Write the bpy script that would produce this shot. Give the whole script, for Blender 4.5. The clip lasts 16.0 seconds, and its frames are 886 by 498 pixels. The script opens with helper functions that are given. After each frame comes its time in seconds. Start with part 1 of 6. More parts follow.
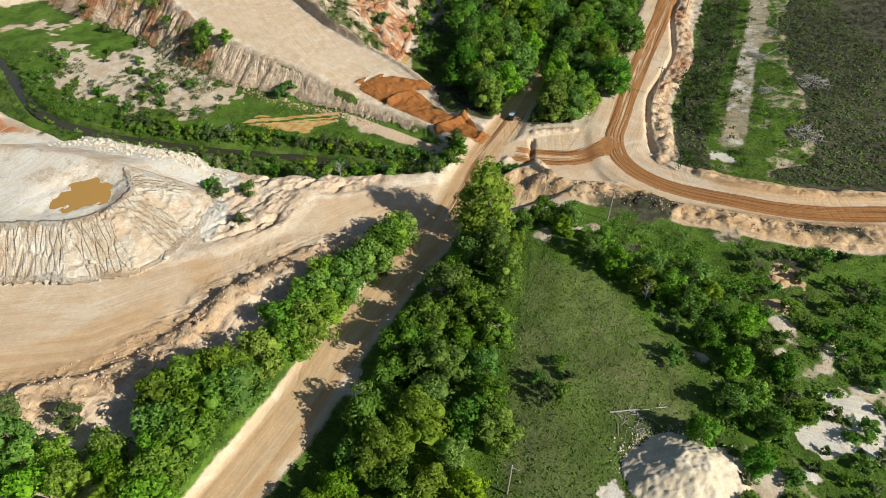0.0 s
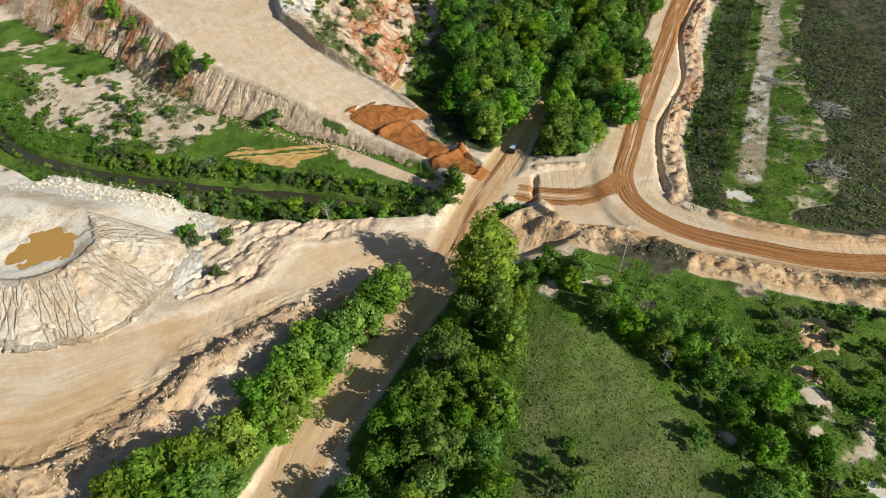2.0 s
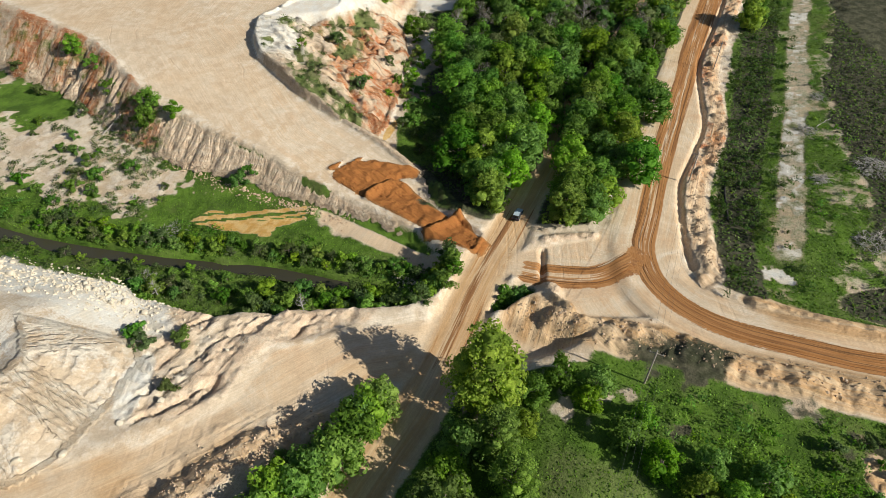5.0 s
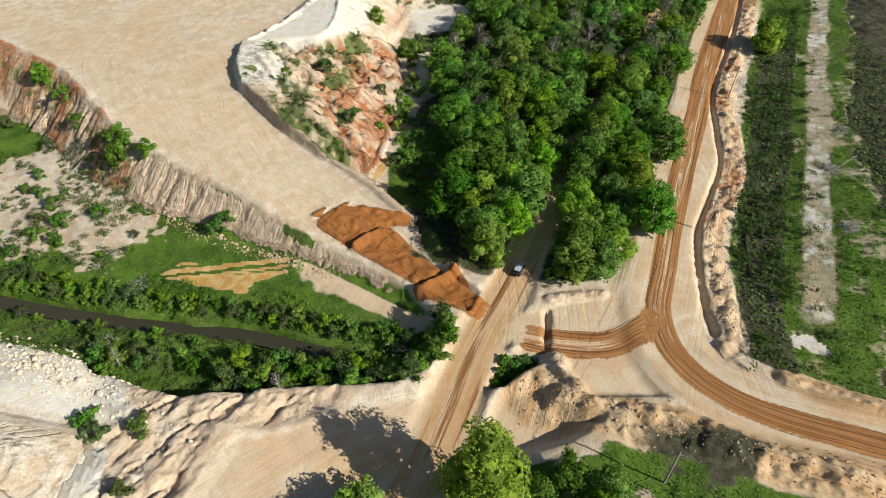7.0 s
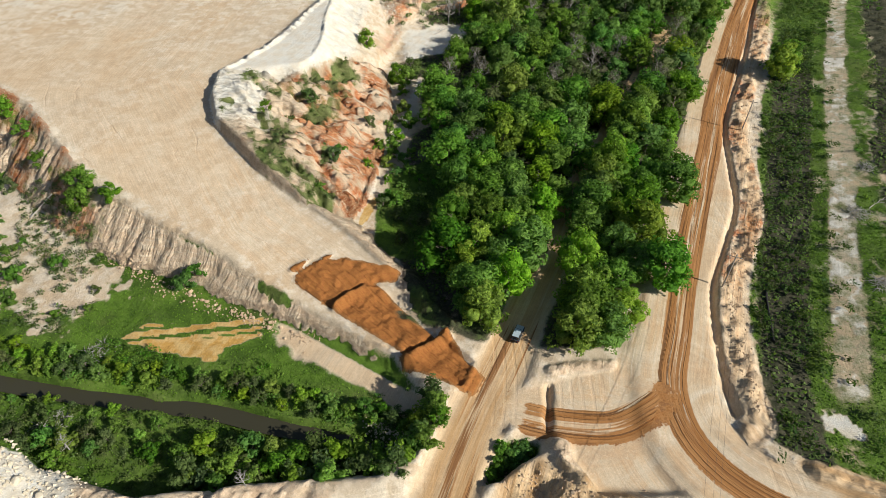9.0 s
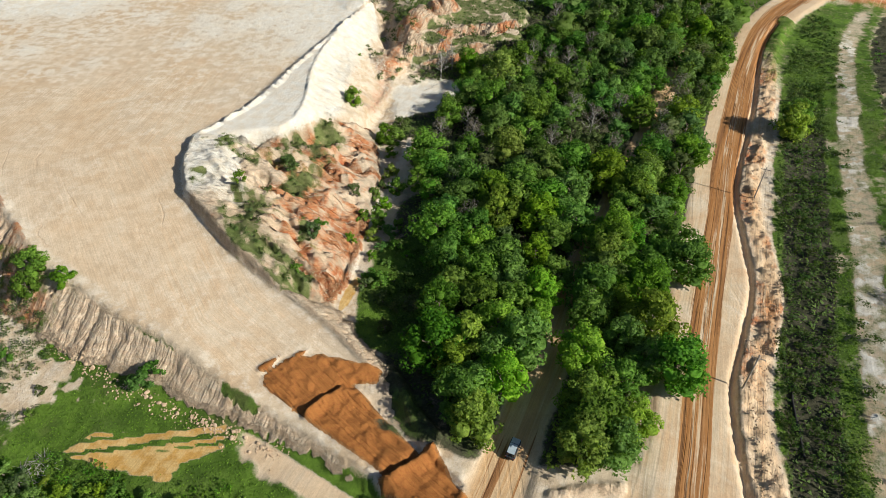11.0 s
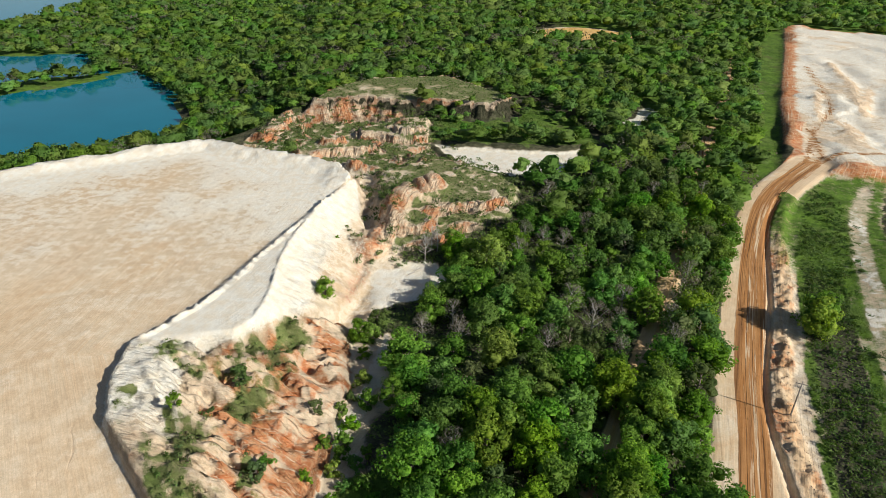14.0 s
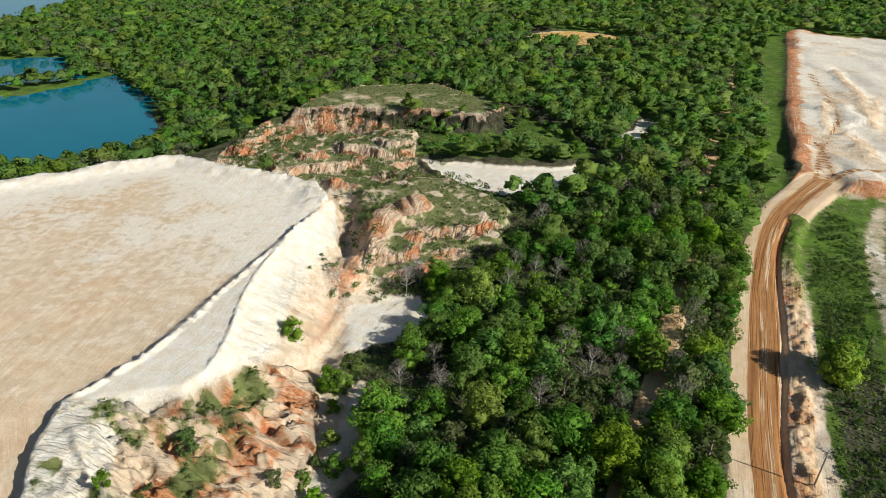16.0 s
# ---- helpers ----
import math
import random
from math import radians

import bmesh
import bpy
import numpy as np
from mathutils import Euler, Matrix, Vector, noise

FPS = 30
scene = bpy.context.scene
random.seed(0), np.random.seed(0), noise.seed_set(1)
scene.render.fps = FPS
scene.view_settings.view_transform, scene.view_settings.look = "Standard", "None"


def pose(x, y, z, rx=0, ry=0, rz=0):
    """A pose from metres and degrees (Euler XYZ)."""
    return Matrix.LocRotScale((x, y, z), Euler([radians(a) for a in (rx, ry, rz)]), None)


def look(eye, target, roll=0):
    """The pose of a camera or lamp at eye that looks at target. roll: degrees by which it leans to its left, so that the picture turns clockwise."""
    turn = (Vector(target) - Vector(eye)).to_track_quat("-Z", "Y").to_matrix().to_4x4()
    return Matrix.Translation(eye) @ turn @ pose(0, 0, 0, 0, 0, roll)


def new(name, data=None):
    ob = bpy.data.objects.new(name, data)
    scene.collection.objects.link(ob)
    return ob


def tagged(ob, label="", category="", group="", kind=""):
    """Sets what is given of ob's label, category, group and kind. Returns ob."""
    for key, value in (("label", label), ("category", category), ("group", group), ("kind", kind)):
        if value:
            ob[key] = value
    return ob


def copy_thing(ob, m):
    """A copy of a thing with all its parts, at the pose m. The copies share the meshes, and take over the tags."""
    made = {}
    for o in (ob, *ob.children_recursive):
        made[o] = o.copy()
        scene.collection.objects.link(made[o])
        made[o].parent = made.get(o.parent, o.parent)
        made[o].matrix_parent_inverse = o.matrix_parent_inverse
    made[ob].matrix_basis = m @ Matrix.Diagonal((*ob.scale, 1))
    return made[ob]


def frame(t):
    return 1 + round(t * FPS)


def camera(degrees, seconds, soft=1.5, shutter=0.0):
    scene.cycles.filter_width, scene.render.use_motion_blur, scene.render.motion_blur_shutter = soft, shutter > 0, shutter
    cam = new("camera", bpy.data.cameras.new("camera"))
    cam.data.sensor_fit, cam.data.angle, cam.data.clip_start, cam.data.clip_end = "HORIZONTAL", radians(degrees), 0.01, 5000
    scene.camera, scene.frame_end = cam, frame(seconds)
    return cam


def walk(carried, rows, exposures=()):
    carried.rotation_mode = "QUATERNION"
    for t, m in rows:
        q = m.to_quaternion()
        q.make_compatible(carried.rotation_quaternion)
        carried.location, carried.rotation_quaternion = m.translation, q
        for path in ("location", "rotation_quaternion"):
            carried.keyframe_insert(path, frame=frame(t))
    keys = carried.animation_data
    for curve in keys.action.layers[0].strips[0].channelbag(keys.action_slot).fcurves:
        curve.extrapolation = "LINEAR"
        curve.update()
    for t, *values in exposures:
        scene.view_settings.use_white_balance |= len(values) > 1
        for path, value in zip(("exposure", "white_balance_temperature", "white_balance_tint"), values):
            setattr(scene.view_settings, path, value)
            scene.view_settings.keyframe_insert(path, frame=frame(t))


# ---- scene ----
cam = camera(69.8, 16.0, soft=0.7)
METRES, EYE, TILT, LEAN, TURN = 154.5, 100.0, 0.0, 0.0, 0.0
ROWS = [
    (0.0, 0.0, 0.0, 0.0, 0.89, -43.99, -0.92),
    (0.5, 0.0002, 0.0219, -0.0005, 0.76, -43.96, -0.96),
    (1.0, -0.0004, 0.0496, -0.0013, 0.66, -43.95, -0.97),
    (1.5, -0.0012, 0.0802, -0.0021, 0.58, -43.94, -0.98),
    (2.0, -0.0013, 0.1112, -0.0035, 0.56, -43.88, -1.01),
    (2.5, -0.0019, 0.1424, -0.0047, 0.5, -43.86, -1.1),
    (3.0, -0.0012, 0.1734, -0.0059, 0.47, -43.81, -1.12),
    (3.5, -0.0006, 0.2047, -0.007, 0.45, -43.8, -1.13),
    (4.0, 0.0, 0.2359, -0.0076, 0.43, -43.79, -1.13),
    (6.5, 0.0086, 0.3898, -0.0114, 0.42, -43.67, -1.1),
    (7.0, 0.0111, 0.4205, -0.0121, 0.43, -43.65, -1.05),
    (7.5, 0.0135, 0.451, -0.0128, 0.43, -43.62, -1.02),
    (8.0, 0.0157, 0.4815, -0.0134, 0.42, -43.6, -1.01),
    (10.5, 0.0341, 0.6337, -0.0161, 0.27, -43.44, -1.09),
    (11.0, 0.037, 0.666, -0.0151, 0.26, -40.94, -1.11),
    (11.5, 0.0407, 0.6967, -0.0152, 0.26, -37.9, -1.08),
    (12.0, 0.0435, 0.7282, -0.0151, 0.19, -35.11, -1.14),
    (12.5, 0.0485, 0.7611, -0.0148, 0.14, -30.92, -1.2),
    (13.0, 0.0534, 0.7934, -0.0165, 0.11, -28.28, -1.25),
    (13.5, 0.058, 0.8268, -0.0167, 0.06, -28.27, -1.29),
    (14.0, 0.0626, 0.8603, -0.0169, 0.02, -28.25, -1.32),
    (14.5, 0.0674, 0.8939, -0.017, -0.02, -28.24, -1.35),
    (15.0, 0.0731, 0.9273, -0.0169, -0.1, -28.24, -1.42),
    (15.5, 0.0802, 0.9607, -0.0168, -0.19, -28.24, -1.51),
    (16.0, 0.0881, 0.9936, -0.0164, -0.24, -28.27, -1.58),
]
walk(cam, [(t, pose(0, 0, EYE, TILT, LEAN, TURN) @ pose(METRES * x, METRES * y, METRES * z, 90 + pitch, roll, yaw)) for t, x, y, z, yaw, pitch, roll in ROWS])

# ---- light ----
SUN_AZ, SUN_EL = radians(118), radians(33)   # azimuth from +y towards +x
world = bpy.data.worlds.new("sky")
scene.world = world
world.use_nodes = True
wn = world.node_tree.nodes
sky = wn.new("ShaderNodeTexSky")
sky.sky_type, sky.sun_disc = "NISHITA", False
sky.sun_elevation, sky.sun_rotation = SUN_EL, SUN_AZ
sky.air_density, sky.dust_density, sky.ozone_density = 1.0, 0.8, 1.2
wn["Background"].inputs["Strength"].default_value = 0.062
world.node_tree.links.new(sky.outputs[0], wn["Background"].inputs["Color"])
sun = new("sun", bpy.data.lights.new("sun", "SUN"))
sun.data.energy, sun.data.angle, sun.data.color = 5.0, radians(0.53), (1.0, 0.965, 0.87)
sd = Vector((math.sin(SUN_AZ) * math.cos(SUN_EL), math.cos(SUN_AZ) * math.cos(SUN_EL), math.sin(SUN_EL)))
sun.matrix_world = look(sd * 300, (0, 0, 0))
scene.view_settings.exposure = 0.36


# ---- materials ----
class Nodes:
    """Short hand for building a node material."""

    def __init__(self, name):
        self.mat = bpy.data.materials.new(name)
        self.mat.use_nodes = True
        self.t = self.mat.node_tree
        self.bsdf = self.t.nodes["Principled BSDF"]
        self.out = self.t.nodes["Material Output"]

    def add(self, kind, operation="", attribute_name="", blend=""):
        n = self.t.nodes.new("ShaderNode" + kind)
        if operation:
            n.operation = operation
        if attribute_name:
            n.attribute_name = attribute_name
        if blend:
            n.data_type, n.blend_type = "RGBA", blend
        return n

    def put(self, value, socket):
        if hasattr(value, "is_output"):
            self.t.links.new(value, socket)
        else:
            socket.default_value = value

    def noise(self, scale, detail=4, rough=0.6, vec=None, stretch=None, warp=0.0):
        if vec is None:
            vec = self.add("NewGeometry").outputs["Position"]
        if stretch is not None:
            m = self.add("Mapping")
            self.put(vec, m.inputs[0])
            m.inputs["Scale"].default_value = stretch
            vec = m.outputs[0]
        n = self.add("TexNoise")
        self.put(vec, n.inputs["Vector"])
        n.inputs["Scale"].default_value, n.inputs["Detail"].default_value = scale, detail
        n.inputs["Roughness"].default_value, n.inputs["Distortion"].default_value = rough, warp
        return n.outputs["Fac"]

    def math(self, op, a, b=0.0, c=0.0):
        n = self.add("Math", operation=op)
        for v, s in zip((a, b, c), n.inputs):
            self.put(v, s)
        return n.outputs[0]

    def step(self, x, lo, hi, a=0.0, b=1.0):
        n = self.add("MapRange")
        n.interpolation_type = "SMOOTHSTEP"
        for v, s in zip((x, lo, hi, a, b), n.inputs):
            self.put(v, s)
        return n.outputs[0]

    def mix(self, f, a, b, blend="MIX"):
        n = self.add("Mix", blend=blend)
        self.put(f, n.inputs[0])
        for v, s in ((a, n.inputs[6]), (b, n.inputs[7])):
            self.put(v if hasattr(v, "is_output") else (*v, 1.0), s)
        return n.outputs[2]

    def value(self, x, lo, hi):
        """A grey between lo and hi, to multiply a colour by."""
        n = self.add("MapRange")
        for v, s in zip((x, 0.25, 0.75, lo, hi), n.inputs):
            self.put(v, s)
        c = self.add("CombineColor")
        for i in range(3):
            self.put(n.outputs[0], c.inputs[i])
        return c.outputs[0]

    def bump(self, height, strength, distance, base=None):
        n = self.add("Bump")
        n.inputs["Strength"].default_value, n.inputs["Distance"].default_value = strength, distance
        self.put(height, n.inputs["Height"])
        if base is not None:
            self.put(base, n.inputs["Normal"])
        return n.outputs[0]

    def done(self, color, rough=0.9, normal=None, spec=0.2, metal=0.0):
        b = self.bsdf.inputs
        self.put(color if hasattr(color, "is_output") else (*color, 1.0), b["Base Color"])
        self.put(rough, b["Roughness"])
        b["Specular IOR Level"].default_value, b["Metallic"].default_value = spec, metal
        if normal is not None:
            self.put(normal, b["Normal"])
        return self.mat


def ground_material():
    g = Nodes("earth")
    a, b = g.add("Attribute", attribute_name="soil"), g.add("Attribute", attribute_name="cover")
    tr = g.add("Attribute", attribute_name="track").outputs["Vector"]
    sa, sb = g.add("SeparateColor"), g.add("SeparateColor")
    g.put(a.outputs["Color"], sa.inputs[0])
    g.put(b.outputs["Color"], sb.inputs[0])
    orange, white, red, cliff = sa.outputs[0], sa.outputs[1], sa.outputs[2], a.outputs["Alpha"]
    grass, scrub, mud, lane = sb.outputs[0], sb.outputs[1], sb.outputs[2], b.outputs["Alpha"]
    fine, mid, big = g.noise(2.2, 6, 0.7), g.noise(0.35, 5, 0.65), g.noise(0.045, 4, 0.6)
    huge = g.noise(0.012, 3, 0.5)
    streak = g.noise(1.0, 5, 0.7, tr, (1.5, 0.035, 0.0))
    streak2 = g.noise(1.0, 4, 0.65, tr, (0.42, 0.012, 0.0), 0.3)
    seam = g.add("Attribute", attribute_name="seam").outputs["Fac"]
    keep = g.math("SUBTRACT", 1.0, g.math("MINIMUM", g.math("MULTIPLY", seam, 4.0), 1.0))
    drop = g.math("SUBTRACT", 1.0, keep)
    streak, streak2 = (g.math("ADD", g.math("MULTIPLY", v, keep), g.math("MULTIPLY", w, drop)) for v, w in ((streak, fine), (streak2, mid)))
    ragged = g.math("ADD", g.math("MULTIPLY", g.math("SUBTRACT", mid, 0.5), 0.9), g.math("MULTIPLY", g.math("SUBTRACT", fine, 0.5), 0.6))

    def edge(m, soft=0.12):
        return g.step(g.math("ADD", m, ragged), 0.5 - soft, 0.5 + soft)

    col = g.mix(g.step(big, 0.35, 0.7), SAND_A, SAND_B)
    col = g.mix(g.step(g.math("ADD", mid, g.math("MULTIPLY", huge, 0.4)), 0.62, 0.85), col, SAND_C)
    # banded clay on steep faces
    band = g.noise(1.0, 5, 0.7, None, (0.25, 0.25, 1.4), 0.5)
    clay = g.mix(g.step(band, 0.42, 0.62), CLAY_A, CLAY_B)
    clay = g.mix(g.step(mid, 0.54, 0.70, 0.0, 0.6), clay, CLAY_C)
    clay = g.mix(g.step(streak, 0.58, 0.72, 0.0, 0.7), clay, CLAY_C)
    clay = g.mix(g.step(fine, 0.58, 0.78), clay, CLAY_C)
    col = g.mix(edge(cliff, 0.25), col, clay)
    rust = g.mix(g.step(band, 0.4, 0.58), RUST_A, RUST_B)
    rust = g.mix(g.step(streak, 0.55, 0.66), rust, CLAY_B)
    rust = g.mix(g.step(mid, 0.58, 0.72), rust, RUST_C)
    col = g.mix(edge(red, 0.2), col, rust)
    chalk = g.mix(g.step(mid, 0.35, 0.65), WHITE_A, WHITE_B)
    col = g.mix(edge(white, 0.15), col, chalk)
    # wheel lanes: pale and brown streaks along the way
    lane_col = g.mix(g.step(streak2, 0.4, 0.62), LANE_A, LANE_B)
    lane_col = g.mix(g.step(streak, 0.5, 0.8), lane_col, LANE_C)
    swirl = g.noise(1.0, 6, 0.6, tr, (0.16, 0.03, 0.0), 1.2)
    lane_col = g.mix(g.step(swirl, 0.45, 0.68), lane_col, SAND_B)
    brush = g.noise(0.055, 6, 0.68, None, None, 1.6)
    lane_col = g.mix(g.step(brush, 0.46, 0.66, 0.0, 0.75), lane_col, LANE_C)
    lane_col = g.mix(g.step(brush, 0.47, 0.34, 0.0, 0.55), lane_col, LANE_D)
    lane_col = g.mix(g.step(g.math("ADD", huge, g.math("MULTIPLY", swirl, 0.25)), 0.58, 0.70, 0.0, 0.7), lane_col, SAND_B)
    wheel = g.add("TexWave")
    wheel.inputs["Scale"].default_value, wheel.inputs["Distortion"].default_value = 0.16, 9.0
    wheel.inputs["Detail"].default_value, wheel.inputs["Detail Scale"].default_value = 3.0, 0.25
    g.put(g.add("NewGeometry").outputs["Position"], wheel.inputs["Vector"])
    tread = g.math("MULTIPLY", g.step(wheel.outputs["Fac"], 0.72, 0.95), g.step(g.noise(0.035, 3, 0.5), 0.52, 0.64))
    lane_col = g.mix(g.math("MULTIPLY", tread, 0.35), lane_col, CLAY_A)
    col = g.mix(g.step(lane, 0.25, 0.75), col, lane_col)
    tan = g.add("Attribute", attribute_name="tan").outputs["Fac"]
    tan_col = g.mix(g.step(streak2, 0.42, 0.6), TAN_A, TAN_B)
    col = g.mix(g.math("MULTIPLY", tan, g.step(streak, 0.3, 0.55, 0.55, 1.0)), col, tan_col)
    # long rills washed into the quarry floor
    vor = g.add("TexVoronoi")
    vor.feature = "DISTANCE_TO_EDGE"
    nz = g.add("TexNoise")
    nz.inputs["Scale"].default_value, nz.inputs["Detail"].default_value = 0.12, 5.0
    g.put(g.add("NewGeometry").outputs["Position"], nz.inputs["Vector"])
    sc3 = g.add("VectorMath", operation="SCALE")
    g.put(nz.outputs["Color"], sc3.inputs[0])
    ad3 = g.add("VectorMath", operation="ADD")
    wide = g.add("VectorMath", operation="MULTIPLY")
    wide.inputs[1].default_value = (0.085, 0.012, 0.0)
    g.put(tr, wide.inputs[0])
    sc3.inputs["Scale"].default_value = 0.4
    g.put(sc3.outputs[0], ad3.inputs[0])
    g.put(wide.outputs[0], ad3.inputs[1])
    g.put(ad3.outputs[0], vor.inputs["Vector"])
    vor.inputs["Scale"].default_value = 1.0
    crack = g.math("MULTIPLY", keep, g.step(vor.outputs["Distance"], 0.004, 0.022, 1.0, 0.0))
    crack = g.math("MULTIPLY", g.math("MULTIPLY", crack, g.step(g.noise(0.03, 3, 0.5, None, (1.0, 1.0, 0.0)), 0.54, 0.62)), g.step(lane, 0.3, 0.5))
    crack = g.math("MULTIPLY", crack, g.step(lane, 0.7, 0.6))
    col = g.mix(g.math("MULTIPLY", crack, 0.25), col, CLAY_C)
    om = g.step(g.math("ADD", orange, g.math("ADD", g.math("MULTIPLY", g.math("SUBTRACT", streak, 0.5), 1.5), g.math("MULTIPLY", g.math("SUBTRACT", streak2, 0.5), 1.1))), 0.42, 0.62)
    om = g.math("MULTIPLY", om, g.step(orange, 0.02, 0.2))
    oc = g.mix(g.step(streak, 0.38, 0.64), ORANGE_A, ORANGE_B)
    oc = g.mix(g.step(streak2, 0.50, 0.66, 0.0, 0.8), oc, ORANGE_C)
    oc = g.mix(g.step(fine, 0.5, 0.7, 0.0, 0.5), oc, ORANGE_C)
    rut = g.noise(1.0, 3, 0.6, tr, (2.6, 0.016, 0.0), 0.5)
    rut = g.math("MULTIPLY", keep, g.step(rut, 0.53, 0.62))
    oc = g.mix(g.math("MULTIPLY", rut, 0.8), oc, ORANGE_D)
    tip = g.mix(g.step(fine, 0.42, 0.66), SPILL_A, SPILL_B)
    oc = g.mix(g.step(orange, 1.0, 1.2), oc, tip)
    col = g.mix(om, col, oc)
    mc = g.mix(g.step(mid, 0.42, 0.58), MUD_A, MUD_B)
    col = g.mix(g.step(mud, 0.35, 0.65), col, mc)
    # plants
    patch = g.noise(0.16, 5, 0.7)
    gc = g.mix(g.step(patch, 0.38, 0.62), GRASS_A, GRASS_B)
    gc = g.mix(g.step(big, 0.55, 0.75), gc, GRASS_C)
    dry = g.add("Attribute", attribute_name="dry").outputs["Fac"]
    gc = g.mix(dry, gc, g.mix(g.step(g.math("ADD", g.math("MULTIPLY", patch, 0.5), g.math("MULTIPLY", g.noise(0.9, 6, 0.75), 0.5)), 0.42, 0.60), DRY_A, DRY_B))
    gc = g.mix(g.step(fine, 0.52, 0.78), gc, GRASS_D)
    sc = g.mix(g.step(mid, 0.4, 0.6), SCRUB_A, SCRUB_B)
    sc = g.mix(g.step(fine, 0.6, 0.75), sc, SCRUB_C)
    col = g.mix(edge(scrub, 0.2), col, sc)
    gm = edge(grass, 0.2)
    col = g.mix(gm, col, gc)
    plant = g.math("MAXIMUM", grass, scrub)
    speck = g.mix(g.math("MAXIMUM", plant, g.math("MULTIPLY", cliff, 0.7)), g.value(fine, 0.86, 1.10), g.value(fine, 0.70, 1.24))
    col = g.mix(1.0, col, speck, "MULTIPLY")
    col = g.mix(1.0, col, g.value(mid, 0.9, 1.08), "MULTIPLY")
    col = g.mix(1.0, col, g.value(g.noise(7.0, 3, 0.7), 0.84, 1.12), "MULTIPLY")
    scratch = g.noise(1.0, 3, 0.7, tr, (3.2, 0.10, 0.0), 0.4)
    scratch = g.math("ADD", 0.5, g.math("MULTIPLY", g.math("SUBTRACT", scratch, 0.5), keep))
    col = g.mix(1.0, col, g.value(scratch, 0.84, 1.13), "MULTIPLY")
    calm = g.math("SUBTRACT", 1.0, g.math("MINIMUM", g.math("MULTIPLY", g.math("MAXIMUM", lane, tan), 1.35), 0.85))
    h = g.math("MULTIPLY", calm, g.math("ADD", g.math("MULTIPLY", fine, 0.35), g.math("MULTIPLY", mid, 0.8)))
    face = g.math("MAXIMUM", g.math("MULTIPLY", lane, 0.12), g.math("MAXIMUM", cliff, red))
    h = g.math("ADD", h, g.math("MULTIPLY", g.math("MULTIPLY", streak, face), 1.3))
    h = g.math("SUBTRACT", h, g.math("MULTIPLY", g.math("MULTIPLY", tread, lane), 0.10))
    h = g.math("SUBTRACT", h, g.math("MULTIPLY", g.math("MULTIPLY", rut, om), 0.35))
    n1 = g.bump(h, 0.7, 0.6)
    sx = g.add("SeparateXYZ")
    g.put(tr, sx.inputs[0])
    rough = sx.outputs[2]
    rid = g.add("TexNoise")
    rid.noise_type = "RIDGED_MULTIFRACTAL"
    g.put(g.add("NewGeometry").outputs["Position"], rid.inputs["Vector"])
    rid.inputs["Scale"].default_value, rid.inputs["Detail"].default_value = 0.55, 7.0
    clod = g.math("MULTIPLY", g.math("MULTIPLY", g.math("MINIMUM", rid.outputs["Fac"], 1.6), rough), 1.2)
    plain = g.math("SUBTRACT", 1.0, g.math("MINIMUM", orange, 1.0))
    rills = g.add("TexVoronoi")
    rills.feature = "DISTANCE_TO_EDGE"
    mp = g.add("VectorMath", operation="MULTIPLY")
    mp.inputs[1].default_value = (0.85, 0.055, 0.0)
    wv = g.add("VectorMath", operation="SCALE")
    wv.inputs["Scale"].default_value = 0.9
    g.put(nz.outputs["Color"], wv.inputs[0])
    wa = g.add("VectorMath", operation="ADD")
    g.put(tr, mp.inputs[0])
    g.put(mp.outputs[0], wa.inputs[0])
    g.put(wv.outputs[0], wa.inputs[1])
    g.put(wa.outputs[0], rills.inputs["Vector"])
    rills.inputs["Scale"].default_value = 1.0
    rill = g.math("ADD", 1.0, g.math("MULTIPLY", keep, g.step(rills.outputs["Distance"], 0.0, 0.16, -1.0, 0.0)))
    fall = g.add("Attribute", attribute_name="fall").outputs["Fac"]
    soft_face = g.math("MULTIPLY", g.math("MULTIPLY", rough, plain), fall)
    clod = g.math("ADD", clod, g.math("MULTIPLY", g.math("MULTIPLY", streak, soft_face), 2.0))
    clod = g.math("ADD", clod, g.math("MULTIPLY", g.math("MULTIPLY", rill, soft_face), 1.3))
    n1 = g.bump(g.math("SUBTRACT", clod, g.math("MULTIPLY", crack, 0.08)), 0.9, 0.75, n1)
    n2 = g.bump(g.math("MULTIPLY", calm, g.noise(3.5, 5, 0.75)), 0.45, 0.5, n1)
    return g.done(col, 0.95, n2, 0.1)


# base colours
SAND_A, SAND_B, SAND_C = (0.54, 0.44, 0.32), (0.53, 0.39, 0.25), (0.61, 0.525, 0.41)
CLAY_A, CLAY_B, CLAY_C = (0.60, 0.45, 0.31), (0.66, 0.535, 0.39), (0.46, 0.315, 0.20)
RUST_C = (0.36, 0.11, 0.05)
RUST_A, RUST_B = (0.44, 0.16, 0.065), (0.51, 0.27, 0.14)
WHITE_A, WHITE_B = (0.70, 0.67, 0.595), (0.61, 0.54, 0.43)
TAN_A, TAN_B = (0.48, 0.295, 0.14), (0.54, 0.385, 0.225)
LANE_A, LANE_B, LANE_C, LANE_D = (0.57, 0.45, 0.31), (0.55, 0.385, 0.235), (0.64, 0.55, 0.42), (0.52, 0.345, 0.205)
ORANGE_A, ORANGE_B = (0.31, 0.135, 0.043), (0.41, 0.21, 0.085)
ORANGE_C, ORANGE_D = (0.19, 0.09, 0.04), (0.125, 0.062, 0.03)
SPILL_A, SPILL_B = (0.37, 0.15, 0.043), (0.29, 0.105, 0.032)
MUD_A, MUD_B = (0.52, 0.30, 0.085), (0.56, 0.38, 0.16)
